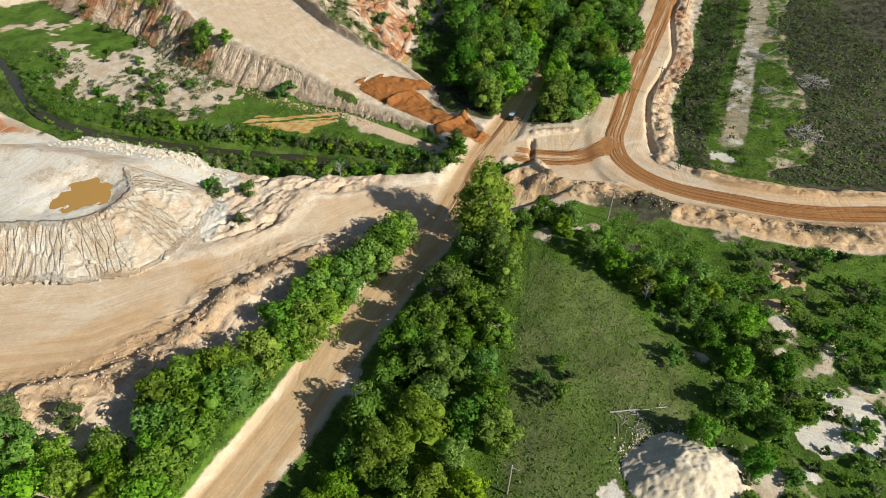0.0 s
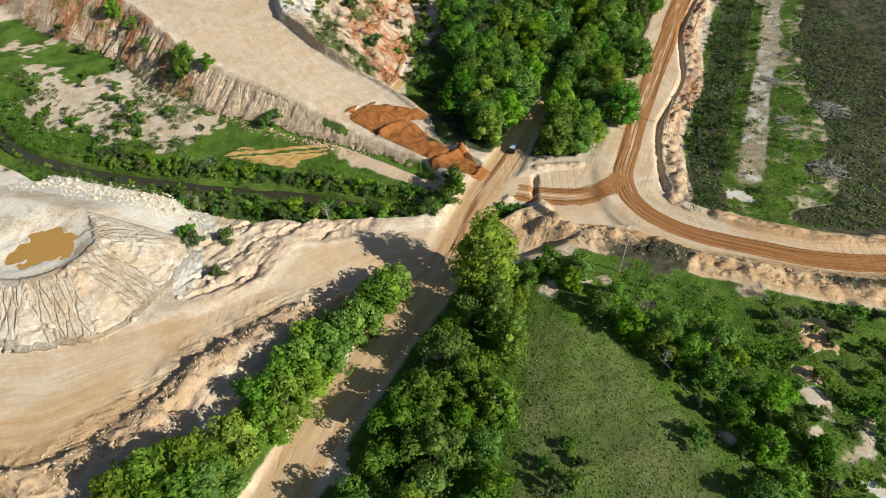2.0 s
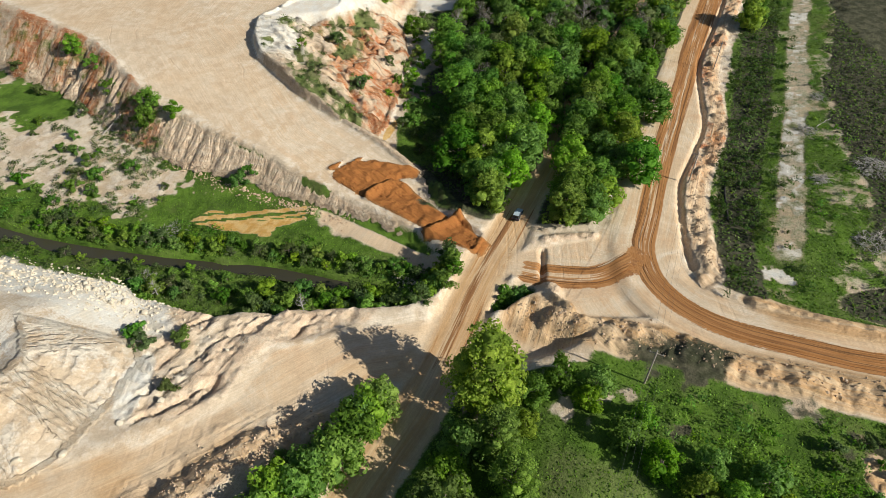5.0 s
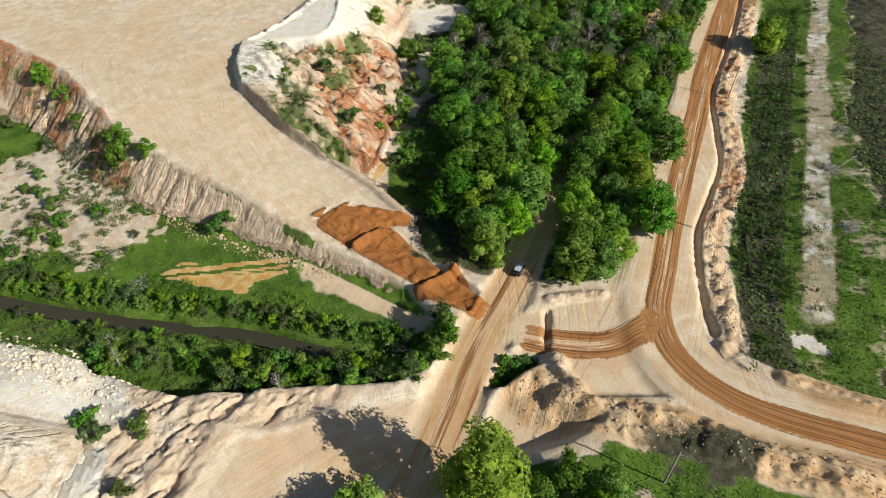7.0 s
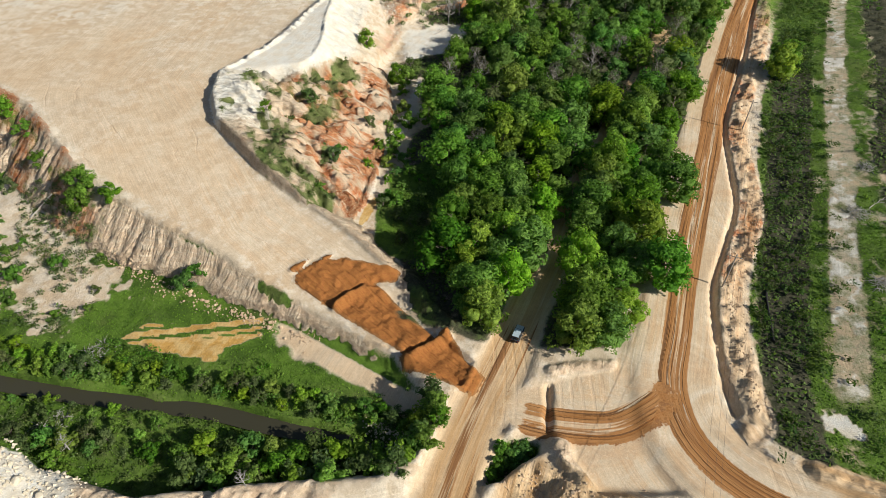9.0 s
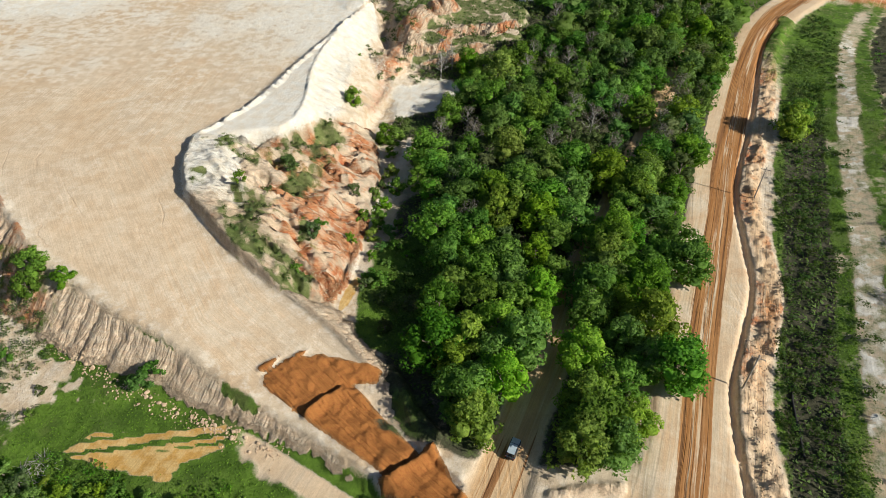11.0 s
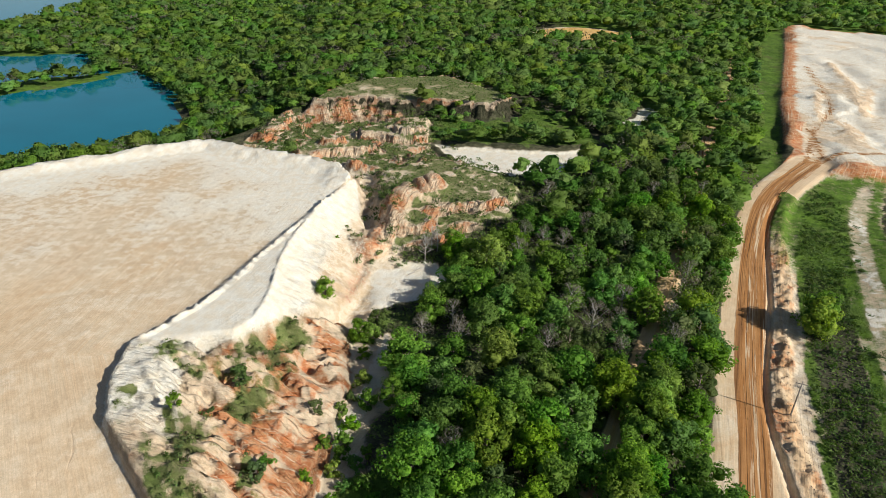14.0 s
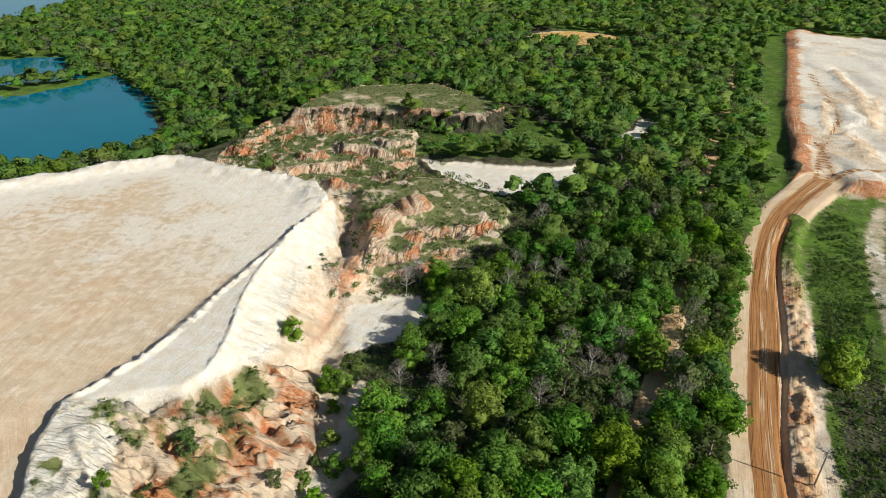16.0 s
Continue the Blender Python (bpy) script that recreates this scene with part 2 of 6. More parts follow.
DRY_A, DRY_B = (0.125, 0.140, 0.050), (0.20, 0.195, 0.095)
GRASS_A, GRASS_B, GRASS_C, GRASS_D = (0.056, 0.105, 0.015), (0.105, 0.185, 0.024), (0.098, 0.110, 0.036), (0.040, 0.052, 0.017)
SCRUB_A, SCRUB_B, SCRUB_C = (0.045, 0.048, 0.026), (0.085, 0.080, 0.050), (0.13, 0.12, 0.10)
earth = ground_material()


def leaf_material(name, dark, light, spread=1.0):
    """Sprays of leaves: each spray, each plant and each patch of wood has its own tone."""
    g = Nodes(name)
    info, geo = g.add("ObjectInfo"), g.add("NewGeometry")
    tone = g.add("Attribute", attribute_name="tone").outputs["Fac"]
    rnd, isl = g.math("FRACT", g.math("ADD", info.outputs["Random"], tone)), geo.outputs["Random Per Island"]
    col = g.mix(g.math("ADD", g.math("MULTIPLY", isl, spread), 0.5 - 0.5 * spread), dark, light)
    hue = g.add("HueSaturation")
    g.put(g.math("ADD", 0.464, g.math("MULTIPLY", rnd, 0.046)), hue.inputs["Hue"])
    g.put(g.math("ADD", 0.82, g.math("MULTIPLY", g.math("FRACT", g.math("MULTIPLY", rnd, 7.3)), 0.18)), hue.inputs["Saturation"])
    g.put(g.math("ADD", 0.80, g.math("MULTIPLY", g.math("FRACT", g.math("MULTIPLY", rnd, 13.7)), 0.46)), hue.inputs["Value"])
    g.put(col, hue.inputs["Color"])
    col = g.mix(1.0, hue.outputs[0], g.value(g.noise(0.03, 3, 0.5), 0.8, 1.2), "MULTIPLY")
    # fine mottle: dark specks painted into the colour stand for shaded gaps between leaves
    col = g.mix(1.0, col, g.value(g.noise(3.2, 2, 0.6), 0.55, 1.45), "MULTIPLY")
    g.done(col, 0.65, None, 0.1)
    tr = g.add("BsdfTranslucent")
    g.put(g.mix(1.0, col, (1.3, 1.4, 0.6), "MULTIPLY"), tr.inputs["Color"])
    mx = g.add("MixShader")
    mx.inputs[0].default_value = 0.46
    g.put(g.bsdf.outputs[0], mx.inputs[1])
    g.put(tr.outputs[0], mx.inputs[2])
    g.put(mx.outputs[0], g.out.inputs[0])
    return g.mat


def plain_material(name, a, b, scale=2.0, rough=0.85, spec=0.2, bump=0.3, metal=0.0):
    g = Nodes(name)
    n1, n2 = g.noise(scale, 5, 0.65), g.noise(scale * 6, 4, 0.6)
    col = g.mix(1.0, g.mix(g.step(n1, 0.35, 0.65), a, b), g.value(n2, 0.85, 1.12), "MULTIPLY")
    return g.done(col, rough, g.bump(n2, bump, 0.05), spec, metal)


def water_material(name, color, rough, ripple, gloss=0.5):
    g = Nodes(name)
    n = g.noise(0.9, 3, 0.5)
    col = g.mix(g.noise(0.02, 2, 0.5), color, tuple(c * 1.5 for c in color))
    m = g.done(col, rough, g.bump(n, ripple, 0.05), gloss)
    g.bsdf.inputs["IOR"].default_value = 1.33
    return m


leaf_green = leaf_material("leaf_green", (0.038, 0.120, 0.009), (0.122, 0.285, 0.018))
leaf_bright = leaf_material("leaf_bright", (0.070, 0.168, 0.009), (0.195, 0.350, 0.018))
leaf_dull = leaf_material("leaf_dull", (0.052, 0.096, 0.024), (0.115, 0.175, 0.046))
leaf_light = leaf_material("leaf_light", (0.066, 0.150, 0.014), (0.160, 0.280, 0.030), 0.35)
leaf_grey = leaf_material("leaf_grey", (0.12, 0.11, 0.085), (0.20, 0.185, 0.145), 0.6)
leaf_far = leaf_material("leaf_far", (0.040, 0.116, 0.015), (0.118, 0.245, 0.027), 0.45)
leaf_belt = leaf_material("leaf_belt", (0.026, 0.064, 0.012), (0.076, 0.145, 0.026))
leaf_weed = leaf_material("leaf_weed", (0.056, 0.056, 0.044), (0.115, 0.112, 0.096), 0.8)
grass_blade = leaf_material("grass_blade", (0.055, 0.120, 0.010), (0.120, 0.225, 0.020))
bark = plain_material("bark", (0.16, 0.13, 0.10), (0.24, 0.20, 0.16), 3.0)
dead_wood = plain_material("dead_wood", (0.30, 0.28, 0.25), (0.42, 0.39, 0.35), 3.0)
rock_pale = plain_material("rock_pale", (0.50, 0.43, 0.32), (0.60, 0.53, 0.41), 1.2)
rock_red = plain_material("rock_red", (0.40, 0.285, 0.185), (0.52, 0.395, 0.275), 1.2)
lake_water = water_material("lake_water", (0.002, 0.092, 0.132), 0.06, 0.05, 0.3)
creek_water = water_material("creek_water", (0.034, 0.032, 0.020), 0.1, 0.15)
ochre_water = water_material("ochre_water", (0.30, 0.17, 0.045), 0.25, 0.05)


# ---- the lie of the land ----
def ss(a, b, x):
    u = np.clip((x - a) / (b - a), 0.0, 1.0)
    return u * u * (3 - 2 * u)


def hash2(i, j, seed):
    n = (i.astype(np.int64) * 374761393 + j.astype(np.int64) * 668265263 + seed * 982451653) & 0xFFFFFFFF
    n = ((n ^ (n >> 13)) * 1274126177) & 0xFFFFFFFF
    return ((n ^ (n >> 16)) & 0xFFFFFF) / float(0xFFFFFF)


def vnoise(x, y, seed=0):
    """Smooth noise from 0 to 1."""
    i, j = np.floor(x), np.floor(y)
    u, v = x - i, y - j
    u, v = u * u * (3 - 2 * u), v * v * (3 - 2 * v)
    a, b = hash2(i, j, seed), hash2(i + 1, j, seed)
    c, d = hash2(i, j + 1, seed), hash2(i + 1, j + 1, seed)
    return (a * (1 - u) + b * u) * (1 - v) + (c * (1 - u) + d * u) * v


def fbm(x, y, octaves=4, seed=0, gain=0.5):
    s, w, tot = 0.0, 1.0, 0.0
    for o in range(octaves):
        s = s + w * vnoise(x * 2.03 ** o + 17.3 * o, y * 2.03 ** o - 9.1 * o, seed + o)
        tot += w
        w *= gain
    return s / tot - 0.5


def ridged(x, y, octaves=3, seed=0):
    s, w = 0.0, 1.0
    for o in range(octaves):
        s = s + w * (1 - np.abs(2 * vnoise(x * 2.1 ** o + 5.7 * o, y * 2.1 ** o + 3.3 * o, seed + o) - 1))
        w *= 0.5
    return s / 1.75


def along(X, Y, line):
    """Distance to a line, way along it, and signed offset (left of its way is positive)."""
    best = np.full(X.shape, 1e9)
    way, side, run = np.zeros(X.shape), np.zeros(X.shape), 0.0
    for (ax, ay), (bx, by) in zip(line[:-1], line[1:]):
        dx, dy = bx - ax, by - ay
        n = math.hypot(dx, dy)
        u = np.clip(((X - ax) * dx + (Y - ay) * dy) / (n * n), 0, 1)
        ex, ey = X - ax - u * dx, Y - ay - u * dy
        d = np.hypot(ex, ey)
        m = d < best
        best = np.where(m, d, best)
        way = np.where(m, run + u * n, way)
        side = np.where(m, np.where(dx * ey - dy * ex >= 0, d, -d), side)
        run += n
    return best, way, side


def inside(X, Y, poly):
    """Signed distance to a closed outline, positive inside, and the way along it."""
    ring = list(poly) + [poly[0]]
    d, way, _ = along(X, Y, ring)
    c = np.zeros(X.shape, bool)
    for (ax, ay), (bx, by) in zip(ring[:-1], ring[1:]):
        if ay != by:
            c ^= ((ay > Y) != (by > Y)) & (X < (bx - ax) * (Y - ay) / (by - ay) + ax)
    return np.where(c, d, -d), way


def smooth_line(pts, n=6):
    """Catmull-Rom through the points."""
    p = [pts[0], *pts, pts[-1]]
    out = []
    for k in range(1, len(p) - 2):
        for s in range(n):
            u = s / n
            out.append(tuple(0.5 * (2 * p[k][i] + (p[k + 1][i] - p[k - 1][i]) * u
                                    + (2 * p[k - 1][i] - 5 * p[k][i] + 4 * p[k + 1][i] - p[k + 2][i]) * u * u
                                    + (3 * p[k][i] - p[k - 1][i] - 3 * p[k + 1][i] + p[k + 2][i]) * u ** 3) for i in (0, 1)))
    return out + [pts[-1]]


MAIN = smooth_line([(-60, 0), (-42, 30), (-34, 45), (-26, 61), (-19, 78), (-11, 95), (-1, 114), (10, 143), (17, 159), (23, 173), (32, 194), (38, 209), (52, 239), (71, 278), (88, 315), (126, 396), (150, 450), (181, 513), (247, 662), (340, 860)], 4)
HAUL = smooth_line([(170, 112), (125, 117), (91, 118), (72, 123), (57, 130), (49, 140), (48, 152), (53, 166), (63, 193), (80, 234), (93, 266), (117, 320), (136, 356), (152, 378), (178, 403)], 4)
LINK = smooth_line([(49, 156), (46, 150), (40, 146), (34, 144), (24, 145), (14, 148)], 4)
DITCH = smooth_line([(58, 147), (59, 158), (63.5, 178), (71, 193), (79, 209), (83, 225), (90, 251), (111, 295), (131, 342), (147, 368)], 4)
CREEK = smooth_line([(-190, 236), (-155, 202), (-139, 183), (-123, 169), (-99, 160), (-76, 155), (-56, 152), (-40, 150), (-28, 147), (-14, 144), (-4, 141)], 4)
VALLEY = [(-190, 250), (-190, 200), (-131, 161), (-104, 146), (-88, 139), (-60, 133), (-44, 129), (-20, 132.5), (-6, 134), (0, 137), (4, 145), (3, 151), (-4, 161), (-19, 171), (-34, 180), (-49, 189), (-64, 196), (-87, 208), (-113, 236), (-150, 258)]
PLATEAU = [(-200, 300), (-150, 262), (-111, 238), (-85, 210), (-62, 195), (-48, 188), (-33, 178), (-19, 170), (-3, 160), (8, 152), (11, 158), (1, 168), (-9, 183), (-17, 191), (-28, 200), (-41, 211), (-56, 228), (-62, 254), (-51, 272), (-42, 301), (-28, 342), (-24, 358), (-30, 372), (-58, 382), (-88, 400), (-112, 388), (-142, 366), (-200, 330)]
CUT = [(3, 167), (-9, 183), (-17, 191), (-28, 200), (-41, 211), (-56, 228), (-60.5, 240), (-62, 254), (-55, 265)]
REDHILL = [(-56, 228), (-60.5, 240), (-62, 254), (-52, 262), (-39, 262), (-28, 274), (-15, 281), (-11, 256), (-13, 232), (-15, 212), (-19, 203), (-28, 200), (-41, 211)]
REDFOOT = [(-24, 196), (-17, 208), (-14, 230), (-11, 255), (-15, 281)]
RIGHT_RIM = smooth_line([(-40, 252), (-36, 260), (-34, 274), (-35, 299), (-30, 333), (-23, 360)], 4)
RIM = smooth_line([(-60, 256), (-50, 273), (-41, 302), (-30, 338), (-25, 356)], 4)
WHITEBAND = [(-61, 254), (-51, 271), (-42, 301), (-28, 342), (-22, 360), (-20, 352), (-16, 335), (-11, 307), (-19, 282), (-30, 270), (-38, 258), (-50, 256)]
APRON = [(-130, 88), (-93, 90), (-70, 93), (-48, 101), (-37, 109), (-32, 121), (-13, 129), (3, 133), (5, 122), (-3, 115), (-11, 113), (-23, 102), (-31, 100), (-42, 89), (-52, 74), (-60, 66), (-77, 61), (-130, 50)]
BANK = [(-18, 105), (-25, 101), (-33, 97.5), (-43, 87), (-53, 72), (-62, 63), (-79, 57), (-130, 45)]
MOUND = [(-140, 118), (-120, 100), (-95, 99), (-81, 101), (-74, 105.5), (-71, 112), (-76, 121), (-93, 125), (-125, 130)]
POND = [(-88, 105), (-79, 103.5), (-74.5, 108), (-76, 116), (-84, 118), (-89, 112)]
PIT = [(-160, 158), (-131, 161), (-112, 152), (-100, 146), (-99, 139), (-106, 132), (-118, 127), (-160, 118)]
MESA = [(-58, 473), (-48, 505), (-30, 524), (13, 534), (49, 492), (38, 473), (8, 481), (-10, 475), (-30, 484)]
BADLAND = [(-90, 408), (-50, 400), (-20, 380), (-12, 345), (-10, 320), (8, 324), (24, 335), (38, 346), (44, 366), (32, 384), (18, 404), (8, 428), (10, 460), (-30, 482), (-70, 470)]
LAKE = [(-225, 425), (-300, 440), (-330, 500), (-275, 575), (-232, 640), (-200, 600), (-168, 558), (-140, 503), (-148, 474), (-180, 452)]
LAKE2 = [(-420, 560), (-320, 590), (-258, 640), (-305, 700), (-345, 690), (-420, 690)]
LAKE3 = [(-700, 820), (-440, 830), (-430, 1040), (-560, 1120), (-900, 1050)]
YARD = [(162, 396), (187, 450), (213, 508), (290, 664), (356, 803), (520, 700), (420, 560), (250, 385), (200, 388)]
WASH = [(5, 429), (30, 423), (53, 418), (78, 423), (86, 425), (82, 411), (65, 396), (42, 388), (26, 399), (10, 417)]
WASH3 = [(124, 491), (137, 496), (122, 466), (106, 441), (106, 456)]
WASH2 = [(-13, 300), (-8, 310), (1, 317), (10, 316), (13, 306), (4, 296), (-8, 292)]
FIELD = [(19, 103), (36, 97), (48, 72), (46, 50), (30, 20), (0, 20), (10, 60), (13, 80)]
OCHRE = [(-63, 166), (-58, 170), (-46, 171.5), (-34, 171.5), (-33, 167), (-40, 164.5), (-41.5, 161), (-52, 163)]
VALLEY_SAND = [(-128, 208), (-112, 216), (-98, 211), (-84, 202), (-73, 190), (-67, 177), (-79, 172.5), (-100, 175), (-118, 183), (-138, 198)]
HOLLOW = [(11.5, 133), (13.0, 137), (15.2, 141.6), (18.5, 142.6), (22.5, 141.4), (22, 138.5), (18, 136.2), (14.5, 133)]
SPILLS = [[(-28, 181.5), (-21, 185), (-5, 182), (-5.5, 179), (-10, 179), (-12, 176.5), (-18.4, 172), (-27, 178)], [(-18.6, 172), (-10.5, 178.5), (-7, 175), (-2, 169), (2.5, 164.3), (-2.2, 160.4)], [(-3.3, 159.4), (5.5, 165.3), (9, 158.7), (12.3, 154.5), (10.5, 150.8), (4.3, 153.7), (-2.6, 156.8)]]
TREADS = [(-56, 245), (-49, 247), (-31, 234), (-33, 231), (-49, 239), (-44, 226), (-48, 225)]
EASTSIDE = [(5, 432), (60, 426), (88, 430), (84, 462), (62, 500), (50, 496), (38, 474), (10, 480)]
YARD_BANKS = [([(304, 619), (288, 576), (280, 550), (260, 509), (250, 484)], 5.0, 4.5), ([(247, 532), (226, 491), (218, 473)], 3.0, 2.5), ([(223, 469), (221, 453), (213, 431), (216, 421)], 3.2, 2.5), ([(231, 470), (220, 435)], 3.0, 2.5), ([(289, 545), (260, 499)], 3.0, 3.0), ([(352, 791), (394, 791), (440, 778)], 6.0, 7.0)]
LAKE_Z, POND_Z = -23.0, 7.22


def creek_z(x):
    return np.interp(x, [-190, -120, -60, -10], [-12.6, -11.4, -10.3, -8.8])


def terrain(X, Y):
    """Height of the ground, and the cover masks, at the given places."""
    n_big, n_mid = fbm(X * 0.02, Y * 0.02, 3, 11), fbm(X * 0.12, Y * 0.12, 4, 23)
    n_fine = fbm(X * 0.6, Y * 0.6, 3, 37)
    zero = np.zeros(X.shape)
    orange, white, red, cliff = zero.copy(), zero.copy(), zero.copy(), zero.copy()
    grass, scrub, mud, lane = zero.copy(), zero.copy(), zero.copy(), zero.copy()
    # wide slopes
    h = np.interp(Y, [0, 45, 100, 125, 147, 180, 250, 330, 400, 520, 3000], [2, 2, 2, 1, -2.5, -4, -5.5, -5, -2, -2, -2])
    h = h + 4.5 * ss(66, 108, X - 0.42 * np.clip(Y - 165, 0, 200)) * ss(135, 165, Y) * (1 - ss(300, 360, Y))
    h = h - (3.4 * ss(26, 4, X) - 3.2 * ss(-20, -36, X)) * ss(140, 118, Y)
    h = h - 3.0 * ss(160, 200, Y) * ss(330, 290, Y) * ss(30, 0, X)
    far = ss(390, 470, Y)
    h = h - 21.5 * ss(-70, -175, X) * far + far * (4 * n_big + 10 * ss(700, 1500, Y))
    h = h + 0.9 * n_mid + 0.25 * n_fine
    wild = np.ones(X.shape)          # where plants may grow
    # creek valley
    dv, wv = inside(X, Y, VALLEY)
    floor = creek_z(X) + 1.2 + 1.0 * n_mid + ss(3, 12, along(X, Y, CREEK)[0]) * 0.5
    h = h * (1 - ss(-1, 3.5, dv + 2.5 * n_mid)) + floor * ss(-1, 3.5, dv + 2.5 * n_mid)
    dc, wc, sc = along(X, Y, CREEK)
    h = np.where(dv > -2, h - 2.2 * ss(2.8, 1.0, dc + 2.0 * n_mid), h)
    # field and hedges
    near = ss(130, 118, Y)
    df, _ = inside(X, Y, FIELD)
    grass = np.maximum(grass, 0.9 * ss(-4, 2, X - np.interp(Y, [0, 45, 114, 118], [-58, -32, 3, 30])) * ss(122, 117, Y + 0.12 * (X - 60)))
    grass = grass * (1 - ss(0, 5, df) * (0.08 + 0.9 * n_mid + 0.6 * n_big))
    scrub = np.maximum(scrub, 0.35 * ss(0, 4, df) + 0.9 * ss(0.05, 0.25, n_big + 0.5 * n_mid) * near * ss(25, 45, X))
    # apron and its banks
    da, wa = inside(X, Y, APRON)
    ap = ss(-1.5, 1.5, da)
    apz = np.interp(X, [-130, -60, -30, -10, 10], [2.0, 1.6, 0.2, -1.8, -2.6])
    h = h * (1 - ap) + (apz + 0.18 * n_mid + 0.05 * n_fine) * ap
    db, wb, sb = along(X, Y, BANK)
    lump = 0.6 * ridged(wb * 0.13 + 0.7 * n_mid, db * 0.2, 4, 5) + 0.4 * ridged(wb * 0.38 + n_mid, sb * 0.12, 3, 6)
    h = h + (2.9 * lump - 0.3 + 1.4 * n_mid + 0.8 * n_fine) * ss(9, 2, db) * ss(-14, -22, X) * (1 - 0.9 * ss(0.5, 3, da))
    cliff = np.maximum(cliff, 0.75 * ss(10, 5, db) * ss(-14, -20, X))
    grass = grass * (1 - ss(11, 7, db) * ss(-14, -20, X)) * (1 - ss(-1, 1, da))
    # gullied bank between apron and creek
    gully = ss(-56, -50, X) * ss(8, 2, X) * ss(101, 106, Y) * ss(139, 133, Y)
    ga, gb = 0.8 * X - 0.6 * Y, 0.6 * X + 0.8 * Y                  # across and down the rills
    rg = ridged(ga * 0.13 + 0.8 * n_mid, gb * 0.03, 4, 71)
    h = h + gully * (1 - ap) * ss(0, -6, da) * (0.6 * (rg - 0.6) + 0.2 * n_mid + 0.5 * n_fine)
    cliff = np.maximum(cliff, gully * (1 - ap) * ss(0.35, 0.75, rg) * 0.8)
    wg = 1.3 * fbm(X * 0.09, Y * 0.09, 3, 288)
    cg1 = np.abs(2 * vnoise(ga * 0.22 + wg, gb * 0.035, 281) - 1)
    cg2 = np.abs(2 * vnoise(ga * 0.50 - wg, gb * 0.06, 283) - 1)
    h = h - gully * (1 - ap) * ss(0.5, -3, da) * (1.5 * ss(0.13, 0.0, cg1) * ss(-20, -28, X) + 0.6 * ss(0.16, 0.0, cg2))
    wild = wild * (1 - gully)
    # spoil mound with its pond
    dm, wm = inside(X, Y, MOUND)
    slope = np.where(Y < 118 - (X + 90) * 0.05, np.interp(X, [-82, -66], [0.64, 0.46]), 0.46)
    rill = np.abs(((wm * 0.95 + 1.3 * n_mid + 0.7 * fbm(wm * 0.2, dm * 0.3, 2, 8)) % 1.0) - 0.5) * 2
    mz = np.where(dm > 0, 8.9 - 0.5 * ss(0, 6, dm), 8.9 + dm * slope) + (rill - 0.5) * 0.85 * (0.5 + vnoise(wm * 0.3, dm * 0.1, 3)) * ss(1.0, -1.5, dm) * ss(-16, -11, dm) * ss(122, 115, Y)
    dp, _ = inside(X, Y, POND)
    mz = mz - 1.3 * ss(-6.0, 2.0, dp + 4.0 * n_mid) + (1.0 * n_mid + 0.9 * n_fine) * ss(-5, 0, dp)
    mt = np.maximum(h, mz + 0.15 * n_mid)
    on_mound = (mz > h - 0.2) & (dm > -19)
    white = np.where(on_mound, np.maximum(white, 0.40 + 0.22 * ss(-1, 3, dm) + 0.6 * n_mid), white)
    white = np.maximum(white, ss(8, 3, np.hypot((X + 53.5) / 0.45, (Y - 111) / 1.4)))
    h = np.where(dm > -19, mt, h)
    wild = wild * (1 - ss(-17, -14, dm))
    white = np.maximum(white, 0.9 * ss(-28, -20, dm) * ss(-3, -7, dm) * ss(119, 125, Y))
    # red pit floor
    dq, _ = inside(X, Y, PIT)
    h = h * (1 - ss(-2, 3, dq)) + (-5.5 + 0.4 * n_mid) * ss(-2, 3, dq)
    red = np.maximum(red, ss(-2, 4, dq) * (0.82 + 0.9 * n_big + 0.5 * n_mid))
    wild = wild * (1 - ss(-3, 0, dq))
    # quarry floor on its embankment
    dl, wl = inside(X, Y, PLATEAU)
    dl = dl + ss(325, 345, Y) * (5.0 * n_mid + 9.0 * n_big)
    top = np.interp(Y, [150, 160, 172, 188, 200, 228, 250, 300, 400], [-4.2, -4.4, -4.3, -1.2, 0.4, 4.0, 4.8, 5.0, 5.6])
    rl = 0.65 * ridged(wl * 0.13 + 0.8 * n_mid, dl * 0.05, 3, 91) + 0.35 * ridged(wl * 0.42, dl * 0.06, 2, 95)
    gorge = ss(-66, -80, X) * ss(-1, -3, dl)
    cutl = np.abs(2 * vnoise(wl * 0.42 + 2.0 * n_mid, dl * 0.05, 97) - 1)
    face = top - (0.8 * ss(0.22, 0.0, cutl) - 0.1) * ss(-0.5, -2.5, dl) + np.minimum(dl, 0) * np.interp(X, [-90, -70, -30, -15], [0.9, 0.76, 0.76, 0.92]) + ((rl - 0.55) * (0.9 + 2.4 * gorge) + 0.7 * n_mid + 0.4 * n_fine) * ss(0.0, -3.0, dl)
    top = top + 0.16 * n_mid + 0.05 * n_fine + (1.2 + 1.6 * ridged(wl * 0.12, dl * 0.10, 3, 99)) * ss(13, 2, dl) * ss(345, 365, Y)
    pz = np.where(dl > 0, top, face)
    onp = (pz > h) & (dl > -22)
    cliff = np.where(onp, np.maximum(cliff, ss(0.3, -2.2, dl) * 0.95), cliff)
    red = np.where(onp & (dl < 0.5), np.maximum(red, ss(-70, -84, X) * (0.40 + 1.2 * n_mid)), red)
    grass = np.where(onp & (dl < 0), 0.3 * gorge + 1.3 * n_mid + 0.6 * n_fine, grass)
